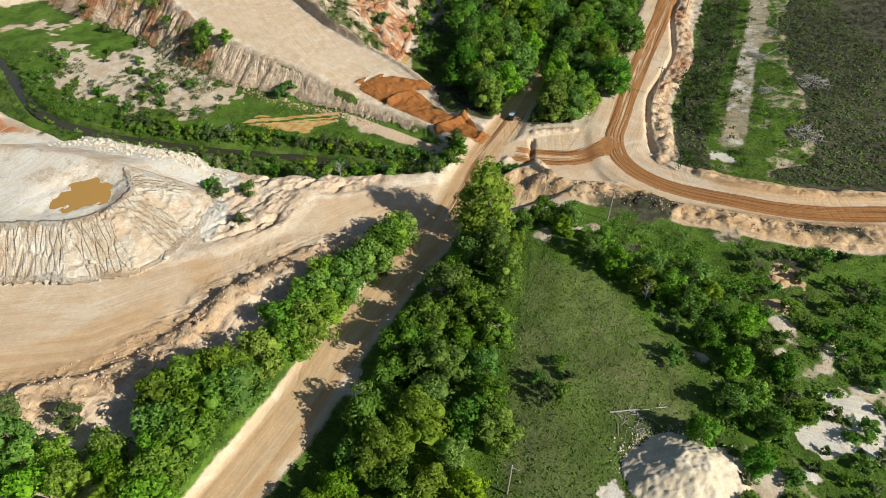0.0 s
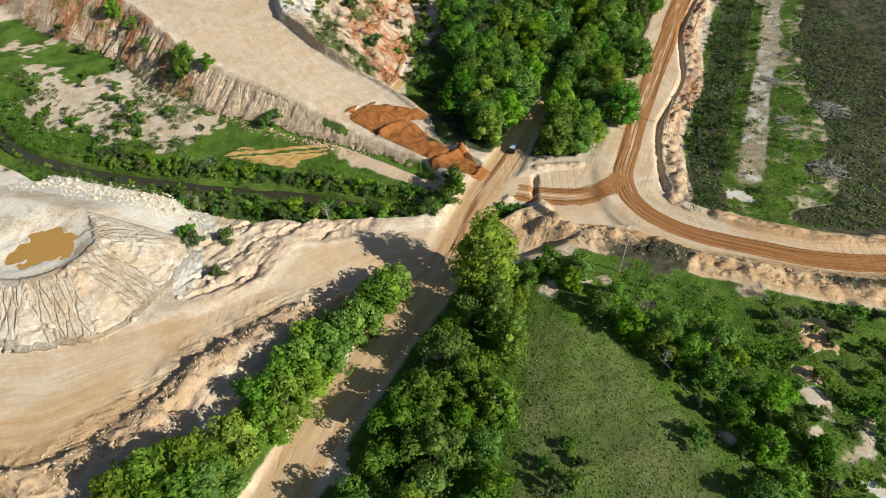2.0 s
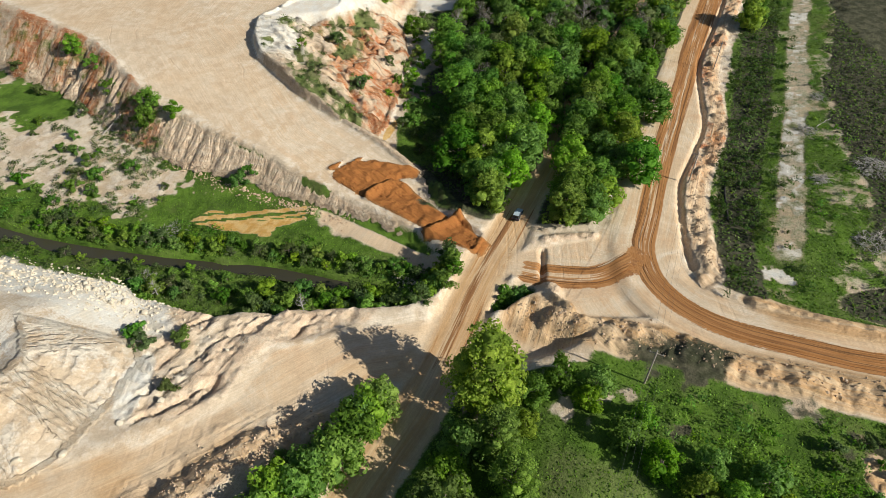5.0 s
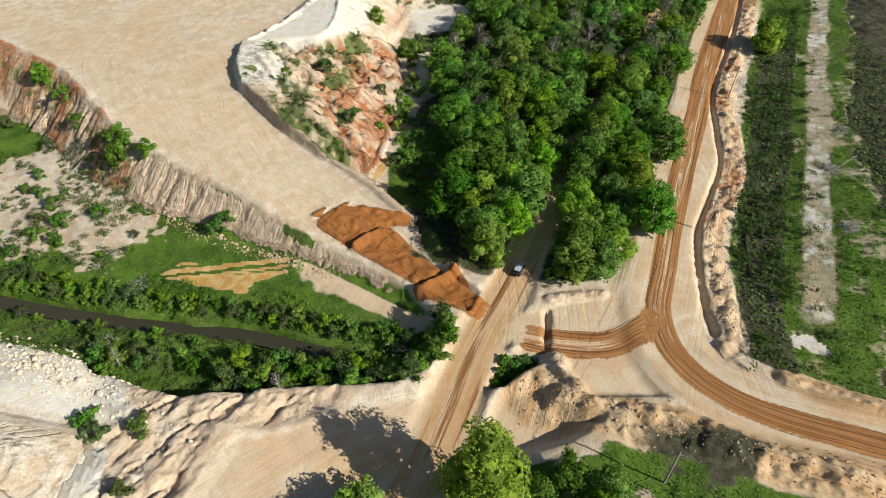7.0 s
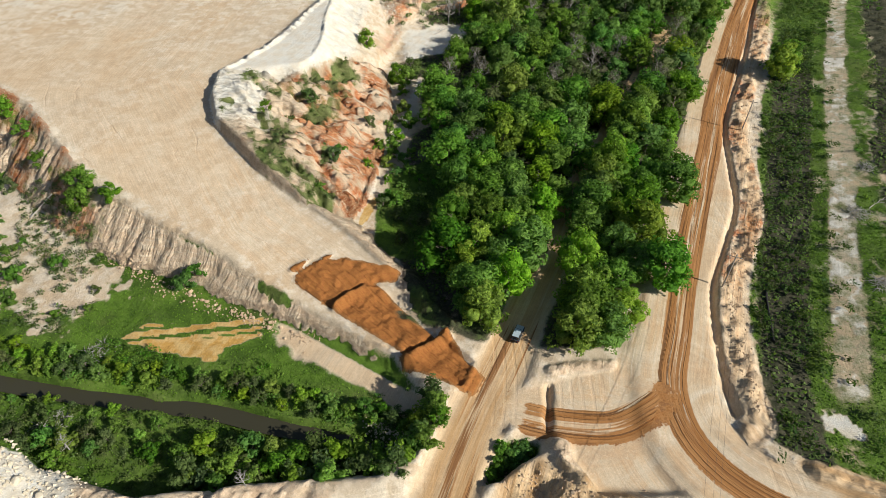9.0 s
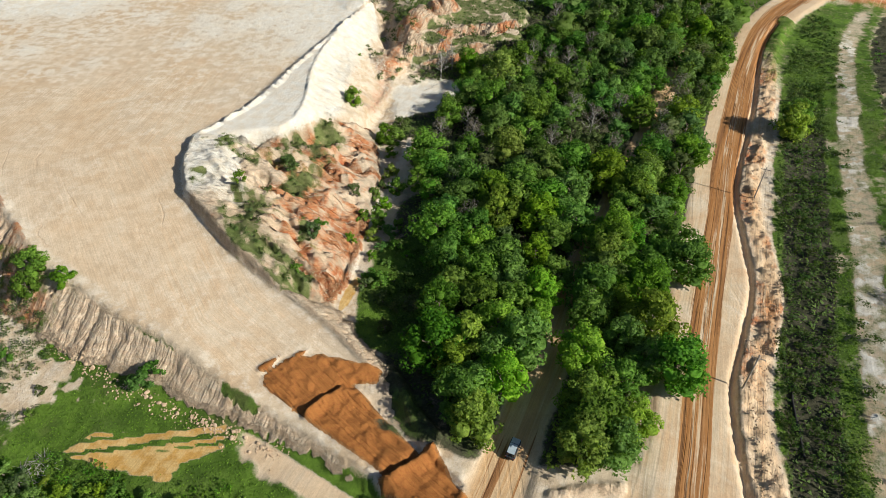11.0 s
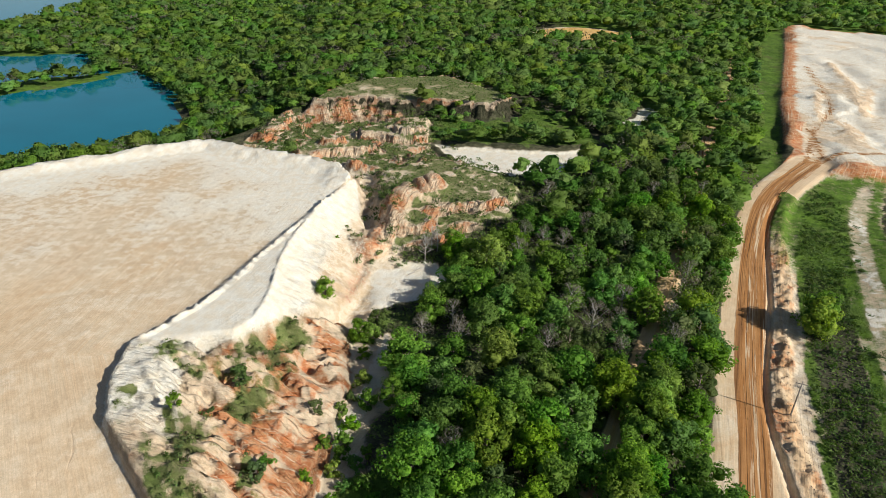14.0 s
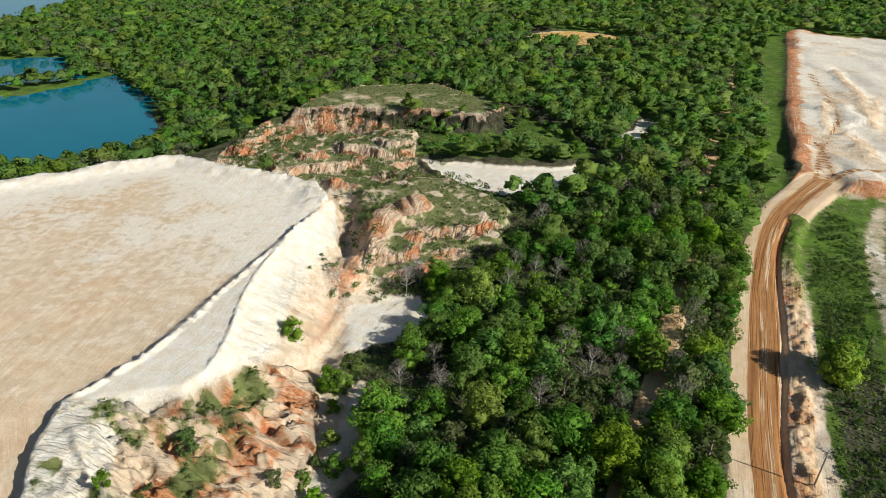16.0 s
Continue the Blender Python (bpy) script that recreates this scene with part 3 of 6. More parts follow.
    h = np.where(dl > 0, top, np.where(dl > -22, 0.5 * (h + face + np.sqrt((h - face) ** 2 + 0.8 * ss(0, -2, dl))), h))
    white = np.where(dl > 0, np.maximum(white, 0.20 + 0.30 * ss(265, 345, Y) + 0.5 * ss(30, 4, dl) * ss(330, 350, Y) + 0.55 * n_big + 0.5 * n_mid), white)
    wild = wild * (1 - ss(-9, -6, dl))
    # rubble lip along the west crest
    h = h + ss(2.6, 0.0, np.abs(dl + 0.8)) * (0.35 + 1.4 * n_mid + 0.6 * n_fine) * ss(-20, -30, X) * ss(240, 225, Y)
    # red hill on the east of the cut
    dr, wr = inside(X, Y, REDHILL)
    dcut, wcut, scut = along(X, Y, CUT)
    dft, wft, sft = along(X, Y, REDFOOT)
    u = np.clip(dft / (dft + dcut + 1e-6), 0, 1)
    crest = np.interp(Y, [190, 196, 205, 215, 228, 250, 285], [-1.0, 1.0, 4.1, 6.2, 7.4, 7.4, 7.5])
    rr = 0.6 * ridged(wft * 0.13 + 1.2 * n_mid, dft * 0.07, 3, 131) + 0.4 * ridged(X * 0.19, Y * 0.19, 3, 137)
    rz = -7.5 + (crest + 7.5) * u ** 0.6 + (rr - 0.55) * 5.0 * ss(0.03, 0.25, u) * ss(1.0, 0.75, u) + 0.9 * n_mid + 1.3 * n_fine
    flute = vnoise(wft * 0.34 + 1.6 * fbm(X * 0.09, Y * 0.09, 3, 88), dft * 0.045 + 7, 141)
    flute = np.abs(2 * flute - 1) ** 0.8
    flute2 = np.abs(2 * vnoise(wft * 0.8 + 2.0 * n_mid, dft * 0.07, 143) - 1)
    rz = rz + (3.2 * (flute - 0.45) + 2.2 * (flute2 - 0.45)) * ss(0.03, 0.15, u) * ss(0.95, 0.65, u)
    warp = 2.2 * fbm(X * 0.11, Y * 0.11, 3, 188)
    cut1 = np.abs(2 * vnoise(wft * 0.30 + warp, dft * 0.05 + 3, 145) - 1)
    cut2 = np.abs(2 * vnoise(wft * 0.62 - warp, dft * 0.10 + 9, 147) - 1)
    rz = rz - (2.6 * ss(0.30, 0.0, cut1) + 1.5 * ss(0.35, 0.0, cut2)) * ss(0.03, 0.12, u) * ss(0.92, 0.6, u)
    dtr, wtr = inside(X, Y, TREADS)
    rz = rz + 0.45 * np.sin(1.9 * (X * 0.8 + Y * 0.6) + 2 * n_mid) * ss(-1, 1, dtr)
    m = ss(-0.5, 0.8, dr)
    h = h * (1 - m) + np.maximum(rz, -7.5) * m
    red = np.where(dr > -0.5, 0.13 + 0.36 * ss(0.9, 0.4, u) - 0.35 * ss(0.6, 0.95, u) + 1.7 * n_mid + 0.7 * n_fine + 0.35 * ss(0.4, 0.1, cut1), red)
    cliff = np.where(dr > -0.5, 0.5, cliff)
    white = np.where(dr > -0.5, 0.85 * ss(0.55, 0.8, u) * ss(218, 234, Y) + 0.9 * n_mid, white)
    grass = np.where(dr > -0.5, 0.72 * ss(0.12, 0.4, u) * ss(1.02, 0.9, u) + 1.3 * fbm(X * 0.16, Y * 0.16, 3, 49) + 0.8 * n_fine - 0.35 * ss(0.55, 0.75, rr) - ss(-1, 1, dtr), grass)
    # low bank along the cut farther down
    low = ss(2.6, 0.9, np.abs(scut + 2.2)) * ss(230, 224, Y)
    h = h + 1.5 * low * (1 - m) * ss(160, 172, Y)
    cliff = np.maximum(cliff, 0.9 * low)
    # white rim and slope
    dw, _ = inside(X, Y, WHITEBAND)
    drm, wrm, srm = along(X, Y, RIM)
    drc, wrc, src = along(X, Y, RIGHT_RIM)
    rise = drm / (drm + drc + 0.01)
    wz = 6.4 + (np.interp(Y, [252, 275, 340, 358], [6.3, 6.7, 6.7, 6.3]) - 6.4) * np.where(src < 0, 1.0, rise) + 0.2 * n_mid - 0.68 * np.clip(-src, 0, 30)
    wm2 = ss(-2.2, 1.4, dw)
    clods = np.clip(0.55 + 2.6 * fbm(X * 0.7, Y * 0.7, 2, 515) + 1.6 * n_mid, 0, 1.5)
    wz = wz + 0.8 * ss(1.2, 0.2, np.abs(srm + 1.0 + 1.5 * n_mid)) * clods + 0.55 * ss(0.85, 0.1, np.abs(src - 0.3 + 1.2 * n_mid)) * (0.3 + clods)
    wz = wz + (ridged(wrc * 0.25, src * 0.05, 3, 77) - 0.5) * 1.3 * ss(1, 4, -src)
    h = h * (1 - wm2) + np.maximum(wz, -6.5) * wm2
    white = np.maximum(white, ss(-1.5, 1.5, dw) * (1.15 - 0.75 * ss(3.0, 12.0, -src + 6 * n_mid) + 0.6 * n_mid))
    red, cliff = red * (1 - wm2), cliff * (1 - ss(-2.5, 0.0, dw))
    cliff = np.maximum(cliff, wm2 * ss(2, 7, -src) * (0.45 + 1.5 * n_mid))
    red = np.maximum(red, wm2 * ss(10, 18, -src + 10 * n_mid) * 0.5)
    grass = grass * (1 - wm2)
    # clearing and washes
    for area, zz in ((WASH2, -7.0), (WASH, -4.0), (WASH3, -2.0)):
        d2, _ = inside(X, Y, area)
        mm = ss(-3, 2, d2 + 9 * n_mid)
        h = h * (1 - mm) + (zz + 0.3 * n_mid) * mm
        white = np.maximum(white, mm * 0.95)
        wild = wild * (1 - mm)
    trail = along(X, Y, [(-15, 205), (-13, 232), (-5, 262), (-3, 290)])[0]
    white = np.maximum(white, 0.55 * ss(2.0, 0.4, trail + 6 * n_mid))
    # far badland and mesa
    dd, wd = inside(X, Y, BADLAND)
    bm = ss(-3, 6, dd + 10 * n_mid)
    teeth = np.abs(2 * vnoise(X * 0.34 + 2 * n_mid, Y * 0.30, 155) - 1) + 0.6 * np.abs(2 * vnoise(X * 0.75, Y * 0.66 + 2 * n_mid, 157) - 1)
    bench = fbm(X * 0.022, Y * 0.027, 3, 151) + 0.016 * (teeth - 0.8)
    riser = np.zeros(X.shape)
    for lo, rise5 in ((-0.07, 3.0), (0.02, 3.4), (0.11, 3.0)):
        h = h + bm * rise5 * ss(lo, lo + 0.022, bench)
        riser = np.maximum(riser, ss(lo - 0.008, lo, bench) * ss(lo + 0.036, lo + 0.022, bench))
    h = h - bm * (4.0 + 0.9 * ss(0.5, 0.1, teeth) * riser)
    red = np.maximum(red, bm * (riser * (0.58 + 1.0 * n_mid + 0.35 * n_big)))
    cliff = np.maximum(cliff, bm * (0.2 + 0.7 * riser))
    grass = grass * (1 - bm) + bm * (0.80 - 1.0 * riser + 1.4 * n_mid + 1.0 * n_fine)
    dsp, wsp, ssp = along(X, Y, [(-13, 320), (-7, 333), (-6, 346), (-1, 356), (8, 362)])
    ksp = ss(8.0, 0.5, dsp + 5 * n_mid)
    fin = np.abs(2 * vnoise(wsp * 0.30 + 1.5 * n_mid, ssp * 0.06, 611) - 1)
    h = h + ksp * (3.2 + 3.4 * ridged(wsp * 0.11, 0.5 + ssp * 0.05, 2, 613) - 2.6 * ss(0.35, 0.0, fin))
    red, cliff = np.maximum(red, ss(0.15, 0.35, ksp) * (0.55 + 1.3 * n_mid)), np.maximum(cliff, ss(0.15, 0.35, ksp) * 0.85)
    grass = grass * (1 - ss(0.12, 0.35, ksp + 1.2 * n_mid))
    de, we = inside(X, Y, MESA)
    rm = 0.6 * np.abs(2 * vnoise(we * 0.22 + n_mid, de * 0.03, 171) - 1) + 0.4 * np.abs(2 * vnoise(we * 0.5, de * 0.05, 173) - 1) + 0.1
    me = np.where(de > 0, 5.0 + 0.6 * n_mid, 5.0 + de * 0.9 + (rm - 0.5) * 6.0 * ss(0, -3, de))
    mesa = de > -14
    cliff = np.where(mesa & (de <= 0.5) & (me > h), 0.85, cliff)
    red = np.where(mesa & (de <= 0.5) & (me > h), 0.5 + 1.2 * n_mid, red)
    grass = np.where(de > 0.5, 0.85 + 1.0 * n_mid + 0.8 * n_big, np.where(mesa & (me > h), 0.1, grass))
    scrub = np.where(de > 0.5, 0.15 + 0.8 * n_mid, scrub)
    h = np.where(mesa, np.maximum(h, me), h)
    # yard of white earth
    dy, _ = inside(X, Y, YARD)
    ym = ss(-3, 3, dy)
    terr = 1.6 * ss(0.03, 0.06, fbm(X * 0.02, Y * 0.014, 2, 191)) + 1.0 * ss(0.04, 0.06, fbm(X * 0.05, Y * 0.03, 3, 193)) + 0.5 * n_mid
    h = h * (1 - ym) + (0.0 + terr) * ym
    white = np.maximum(white, ym * (0.70 + 0.9 * n_mid + 0.7 * n_big))
    cliff = np.maximum(cliff, ym * ss(0.6, 0.2, np.abs(terr % 1.2 - 0.6)) * 0.6)
    rim6 = ss(7, 4, np.abs(dy - 3 + 8 * n_mid))
    red, white = np.maximum(red, rim6 * (0.75 + 0.6 * n_mid)), white * (1 - rim6)
    cliff = np.maximum(cliff, ym * 0.7 * ss(0.02, 0.12, n_big + 0.3 * n_mid))
    for line, high, wide in YARD_BANKS:
        d11, w11, s11 = along(X, Y, line)
        bank = ym * ss(wide, 0.2 * wide, np.abs(s11 + 3 * n_mid) + 9 * (d11 > np.abs(s11) + 1))
        h = h + 0.6 * high * bank * (0.6 + 1.2 * n_mid)
        cliff, white = np.maximum(cliff, 0.9 * bank), white * (1 - 0.8 * bank)
        h = h - ym * 0.8 * ss(wide + 3, wide, np.abs(s11 - wide - 1.5) + 9 * (d11 > np.abs(s11) + 1))
    wild = wild * (1 - ss(-6, -3, dy))
    # strips beside the haul road
    dh, wh, sh = along(X, Y, HAUL)
    off = 0.92 * (X - np.interp(Y, [130, 140, 152, 166, 193, 234, 266, 320, 356, 378, 420], [44, 46, 48, 53, 63, 80, 93, 117, 136, 152, 185]))   # metres east of the haul road
    long = ss(0, 3, Y + 4 * n_mid - np.interp(X, [56, 62, 74, 90, 110, 170], [150, 139.5, 131.5, 126, 125, 123])) * ss(390, 370, Y)
    grass = np.maximum(grass, long * ss(11, 14, off) * (0.72 + 1.0 * n_mid + 0.5 * n_fine))
    edge9 = off - np.interp(Y, [140, 155, 215, 300], [-2.5, -2.0, 0.5, 0.5]) + 2.0 * n_mid
    scrub = np.maximum(scrub, long * ss(13, 16, off) * ss(28, 25, edge9) * (1.0 + 0.9 * n_mid))
    grass = grass * (1 - 0.95 * long * ss(14, 17, off) * ss(27, 25, edge9))
    strip = long * ss(29.0, 30.5, edge9) * ss(36.8, 35.5, edge9) * ss(146, 152, Y)
    white = np.maximum(white, strip * (0.42 + 1.8 * n_mid + 1.5 * n_fine))
    grass = grass * (1 - strip * (0.34 + 1.2 * n_mid + 0.8 * n_fine))
    white = np.maximum(white, 0.9 * ss(1.1, 0.7, np.hypot((X - 77) / 6.5, (Y - 144.5 + 0.35 * (X - 77)) / 2.6) + 3.0 * n_mid + 1.6 * n_fine))
    grass = grass * (1 - 0.8 * ss(1.1, 0.7, np.hypot((X - 77) / 6.5, (Y - 144.5 + 0.35 * (X - 77)) / 2.6) + 3.0 * n_mid + 1.6 * n_fine))
    waste = long * ss(40, 45, off + np.interp(Y, [150, 200, 260], [-6, -2, 0]) + 10 * n_mid + 8 * n_big)
    scrub = np.maximum(scrub, waste * 1.2)
    grass = grass * (1 - waste * (0.80 + 0.5 * n_big))
    white = white * (1 - waste)
    # ploughed earth at the end of the field
    dg = np.hypot((X - 100) / 15, (Y - 134) / 6.5)
    scrub = np.maximum(scrub, 1.1 * ss(1.15, 0.85, dg))
    grass = grass * (1 - ss(1.15, 0.85, dg))
    # earth roads
    d1v, w1v, s1v = along(X, Y, MAIN)
    for line, half, prof in ((MAIN, 4.2, None), (HAUL, 6.5, None)):
        d3, w3, s3 = along(X, Y, line)
        if line is MAIN:
            rz3 = np.interp(Y, [0, 60, 95, 114, 143, 175, 250, 400, 520, 900], [0, -0.6, -1.7, -2.2, -3.4, -4.2, -5.2, -2.2, -2.0, 0])
            hw = np.interp(Y, [0, 120, 145, 170, 300, 500], [4.3, 4.5, 4.6, 3.2, 2.4, 1.9])
        else:
            rz3 = np.interp(w3, [0, 60, 100, 130, 150, 180, 260, 330, 400, 430], [2.0, 1.8, 0.4, -1.7, -2.5, -3.4, -5.6, -5.0, -1.5, -0.3])
            hw = np.interp(w3, [0, 80, 120, 150, 200, 330, 430], [4.5, 4.8, 6.8, 7.5, 8.0, 7.0, 8.0])
        k = ss(hw + 2.5, hw - 0.3, d3 + 0.8 * n_mid)
        h = h * (1 - k) + (rz3 + 0.05 * n_fine + 0.10 * fbm(s3 * 0.9, w3 * 0.04, 2, 7)) * k
        lane = np.maximum(lane, k)
        clear = np.where((Y > 190) & (line is MAIN), 0.2, 1.6)
        wild = wild * (1 - ss(hw + clear + 0.6, hw + clear, d3))
        for msk in (grass, scrub, red, cliff, white):
            msk *= 1 - k
        if line is HAUL:
            orange = np.maximum(orange, ss(np.interp(Y, [115, 135, 150, 230, 300], [3.4, 3.5, 3.6, 4.2, 6.2]), 2.2, np.abs(s3 - 0.3)) * (0.58 + 0.30 * ss(0.5, 2.5, np.abs(s3)) + 0.22 * ss(152, 138, Y)))
        else:
            orange = np.maximum(orange, 0.43 * ss(4.4, 3.0, d3) * np.maximum(ss(110, 122, Y) * ss(176, 164, Y), ss(330, 380, Y)))
    # paved-flat triangle at the fork
    dt, _ = inside(X, Y, [(14, 151), (24, 154), (36, 157), (50, 172), (58, 140), (52, 131), (40, 131), (30, 130), (24, 138), (14, 146)])
    k = ss(-1.5, 2, dt + n_mid) * ss(5.5, 9.5, dh)
    h = h * (1 - k) + (np.interp(X, [14, 50], [-3.4, -2.4]) + 0.1 * n_mid) * k
    grass, scrub, cliff = grass * (1 - k), scrub * (1 - k), cliff * (1 - k)
    lane = np.maximum(lane, 0.8 * k)
    wild = wild * (1 - ss(-4, -2, dt))
    dpd, _ = inside(X, Y, [(9, 123), (11.5, 131), (15, 132.5), (20, 135), (24, 133), (23, 129), (30, 125), (24, 121), (15, 118)])
    kp = ss(-1.5, 2.5, dpd + 2 * n_mid)
    h = h * (1 - kp) + (-2.9 + 0.2 * n_mid) * kp
    lane, cliff = np.maximum(lane, 0.75 * kp), cliff * (1 - kp)
    grass, scrub, wild = grass * (1 - kp), scrub * (1 - kp), wild * (1 - kp)
    dho, _ = inside(X, Y, HOLLOW)
    sunk = ss(-0.8, 1.6, dho + 0.8 * n_mid)
    h = h * (1 - sunk) + (-6.2 + 0.6 * n_mid) * sunk
    lane, orange, cliff = lane * (1 - sunk), orange * (1 - sunk), cliff * (1 - sunk)
    grass = np.maximum(grass, sunk)
    d4, w4, s4 = along(X, Y, LINK)
    orange = np.maximum(orange, ss(4.4, 2.8, d4) * ss(2.5, 6.0, w4) * ss(36.5, 34.5, w4) * (0.64 + 1.3 * fbm(s4 * 0.55, w4 * 0.04, 3, 266)))
    h = h - 1.1 * ss(0.8, 0.3, along(X, Y, [(24.8, 152.5), (23.6, 143.5)])[0])
    for line, high, wide in (([(25, 140.5), (25.5, 137), (28, 132.5)], 1.8, 2.4), ([(26, 156), (31, 157), (37, 157.5)], 0.7, 1.8), ([(-8, 145), (-2, 143.5)], 1.8, 2.6), ([(-3, 184), (0, 178), (1, 172)], 1.5, 2.0)):
        dx7, wx7, sx7 = along(X, Y, line)
        kk = ss(wide, 0.3, dx7 + 1.2 * n_mid)
        h = h + kk * (high * (0.55 + 0.7 * ridged(X * 0.3, Y * 0.3, 3, 301)) + 0.6 * n_fine)
        cliff, lane = np.maximum(cliff, kk), lane * (1 - kk)
    # heaps round the fork: windrow beside the ditch, bank south of the road
    dd5, w5, s5 = along(X, Y, DITCH)
    h = h - 1.2 * ss(1.0, 0.3, dd5 + 0.6 * n_mid)
    wr5 = ss(3.4, 0.4, np.abs(s5 + 4.2 + 3 * n_mid))
    lum = ridged(w5 * 0.30 + n_mid, s5 * 0.45, 4, 211)
    h = h + wr5 * (1.5 * lum - 0.2 + 1.2 * n_fine)
    cliff = np.maximum(cliff, ss(0.5, 1.2, -s5) * ss(8, 6, dd5) * (0.55 + 1.2 * n_mid))
    red = np.maximum(red, ss(0.5, 1.2, -s5) * ss(8, 6, dd5) * (0.30 + 1.5 * n_mid) * ss(160, 185, Y))
    for msk in (grass, scrub):
        msk *= 1 - ss(5.5, 3.5, np.abs(s5 + 2.6))
    lane = lane * (1 - ss(0.2, 1.0, -s5) * ss(8, 6, dd5))
    wild = wild * (1 - ss(7.5, 6.5, dd5))
    d6, w6, s6 = along(X, Y, [(20, 131), (26, 128), (34, 125.5), (46, 122), (56, 118.5), (70, 114), (86, 110), (110, 108), (170, 104)])
    wr6 = ss(5.5, 2.2, d6)
    h = h + wr6 * (1.0 * ridged(w6 * 0.15 + n_mid, s6 * 0.12, 4, 231) + 0.7 * ridged(w6 * 0.4 + n_mid, s6 * 0.1, 3, 233) - 0.4 + 0.6 * n_fine)
    cliff = np.maximum(cliff, ss(6.0, 3.5, d6 + 2 * n_mid) * 0.8)
    white = np.maximum(white, 0.5 * ss(3.2, 1.6, np.abs(s6 + 5.0 + 3 * n_mid)) * ss(60, 75, X))
    grass = grass * (1 - ss(7, 4.5, d6 + 3 * n_mid))
    d7, w7, s7 = along(X, Y, [(68, 135), (76, 130), (90, 125.5), (110, 124.5), (170, 121)])
    h = h + ss(3.2, 1.0, d7) * (0.3 + 1.2 * ridged(w7 * 0.2, s7 * 0.3, 2, 241))
    cliff = np.maximum(cliff, ss(4, 2, d7) * 0.8)
    # orange spoil tipped over the end of the quarry floor
    for fan in ([(176, 404), (199, 444), (235, 492), (254, 535), (281, 612)], [(178, 403), (200, 412), (225, 415)], [(166, 388), (186, 410), (197, 436), (199, 450)]):
        df9, wf9, sf9 = along(X, Y, fan)
        orange = np.maximum(orange, 0.62 * ss(2.6, 1.0, df9))
        white = white * (1 - 0.8 * ss(2.6, 1.0, df9))
    d8 = np.maximum.reduce([inside(X, Y, q)[0] for q in SPILLS])
    fray = 5.0 * fbm((X + Y) * 0.05, (Y - X) * 0.5, 3, 255)
    k8 = ss(-0.9, 0.2, d8 + 0.7 * n_mid + fray * ss(4, 0, d8) * ss(-12, -20, X) * ss(176, 180, Y))
    orange = np.maximum(orange, k8 * 1.5)
    h = h + k8 * (0.35 * ridged(X * 0.14 + 3 + 0.4 * n_mid, Y * 0.14, 3, 251) + 0.30 * ridged((X + Y) * 0.5, (Y - X) * 0.12, 2, 252) + 0.5 * n_fine)
    for line in ([(-18.6, 172), (-16, 175), (-12, 178), (-7, 177)], [(-3.3, 159.4), (1, 162.3), (5.5, 165.3)]):
        dv8, wv8, sv8 = along(X, Y, line)
        h = h + k8 * (1.1 * ss(-2.5, 0, sv8) * ss(8, 3, dv8) * (sv8 < 0) - 0.9 * ss(0.9, 0.2, np.abs(sv8 - 0.5) + 3 * n_mid) * (dv8 < np.abs(sv8) + 1))
    lane, cliff, white = lane * (1 - k8), cliff * (1 - k8), white * (1 - k8)
    # meadow below the embankment and the shore of the creek
    meadow = ss(0, 3, dv)
    dsv, _ = inside(X, Y, VALLEY_SAND)
    sandy = np.maximum(ss(-2.5, 2.5, dsv + 1.5 + 22 * n_mid + 9 * n_fine), 0.9 * ss(0.10, 0.24, n_mid + 0.4 * n_fine) * ss(-78, -95, X)) * ss(7, 11, dc + 6 * n_mid)
    foot = ss(10.5, 7.5, -dl + 5 * n_mid) * ss(4.0, 5.5, -dl) * ss(-34, -27, X + 4 * n_mid) * ss(146, 149, Y)
    mg = meadow * (1 - 0.9 * sandy) * (1 - foot)
    lane = np.maximum(lane, 0.85 * foot * (dv > 0))
    grass = np.where((pz < h - 0.4) | (dl < -16), np.maximum(grass, mg * (0.95 + 0.4 * n_mid)), grass)
    grass = np.maximum(grass, 1.05 * ss(1.15, 0.85, np.hypot((X + 49) / 20, (Y - 172) / 7.5) + 1.2 * n_mid) * (dl < -7))
    d9, w9 = inside(X, Y, OCHRE)
    rut = vnoise(X * 0.045 + 3, (Y - 0.16 * X) * 1.15 + 0.8 * fbm(X * 0.05, Y * 0.05, 2, 261), 262)
    och = ss(-0.5, 0.6, d9 + 2.5 * n_mid + 1.5 * (rut - 0.5)) * ss(0.40, 0.52, rut + 0.16 * ss(-43, -54, X) * ss(169, 165.5, Y + 0.1 * (X + 50)))
    mud = np.maximum(mud, och)
    grass = grass * (1 - och)
    dmw, _ = inside(X, Y, [(-12.5, 196), (-8, 190), (4, 190), (8, 226), (0, 233), (-8, 226), (-12, 214)])
    mw = ss(-1.5, 2, dmw + 4 * n_mid)
    grass, white = np.maximum(grass, mw * (0.95 + 0.4 * n_mid)), white * (1 - mw)
    yel = ss(1.25, 0.7, np.hypot((X + 14.5 - 0.25 * (Y - 208)) / 1.5, (Y - 208) / 6.5) + n_mid)
    mud = np.maximum(mud, yel)
    verge = ss(5.0, 6.2, d1v) * ss(17, 13, d1v) * (s1v > 0) * ss(113, 110, Y) * ss(-1, -4, da)
    grass, cliff = np.maximum(grass, 0.85 * verge), cliff * (1 - verge)
    # white sand showing in the right-hand brush, and the pale heap
    for cx, cy, r in ((73, 63, 5.0), (77, 57, 4.0), (66, 56, 2.5), (27, 46, 2.0), (61, 50, 2)):
        k = ss(1.15, 0.8, np.hypot(X - cx, (Y - cy) * 1.2) / r + 2.6 * n_mid + 1.6 * n_fine)
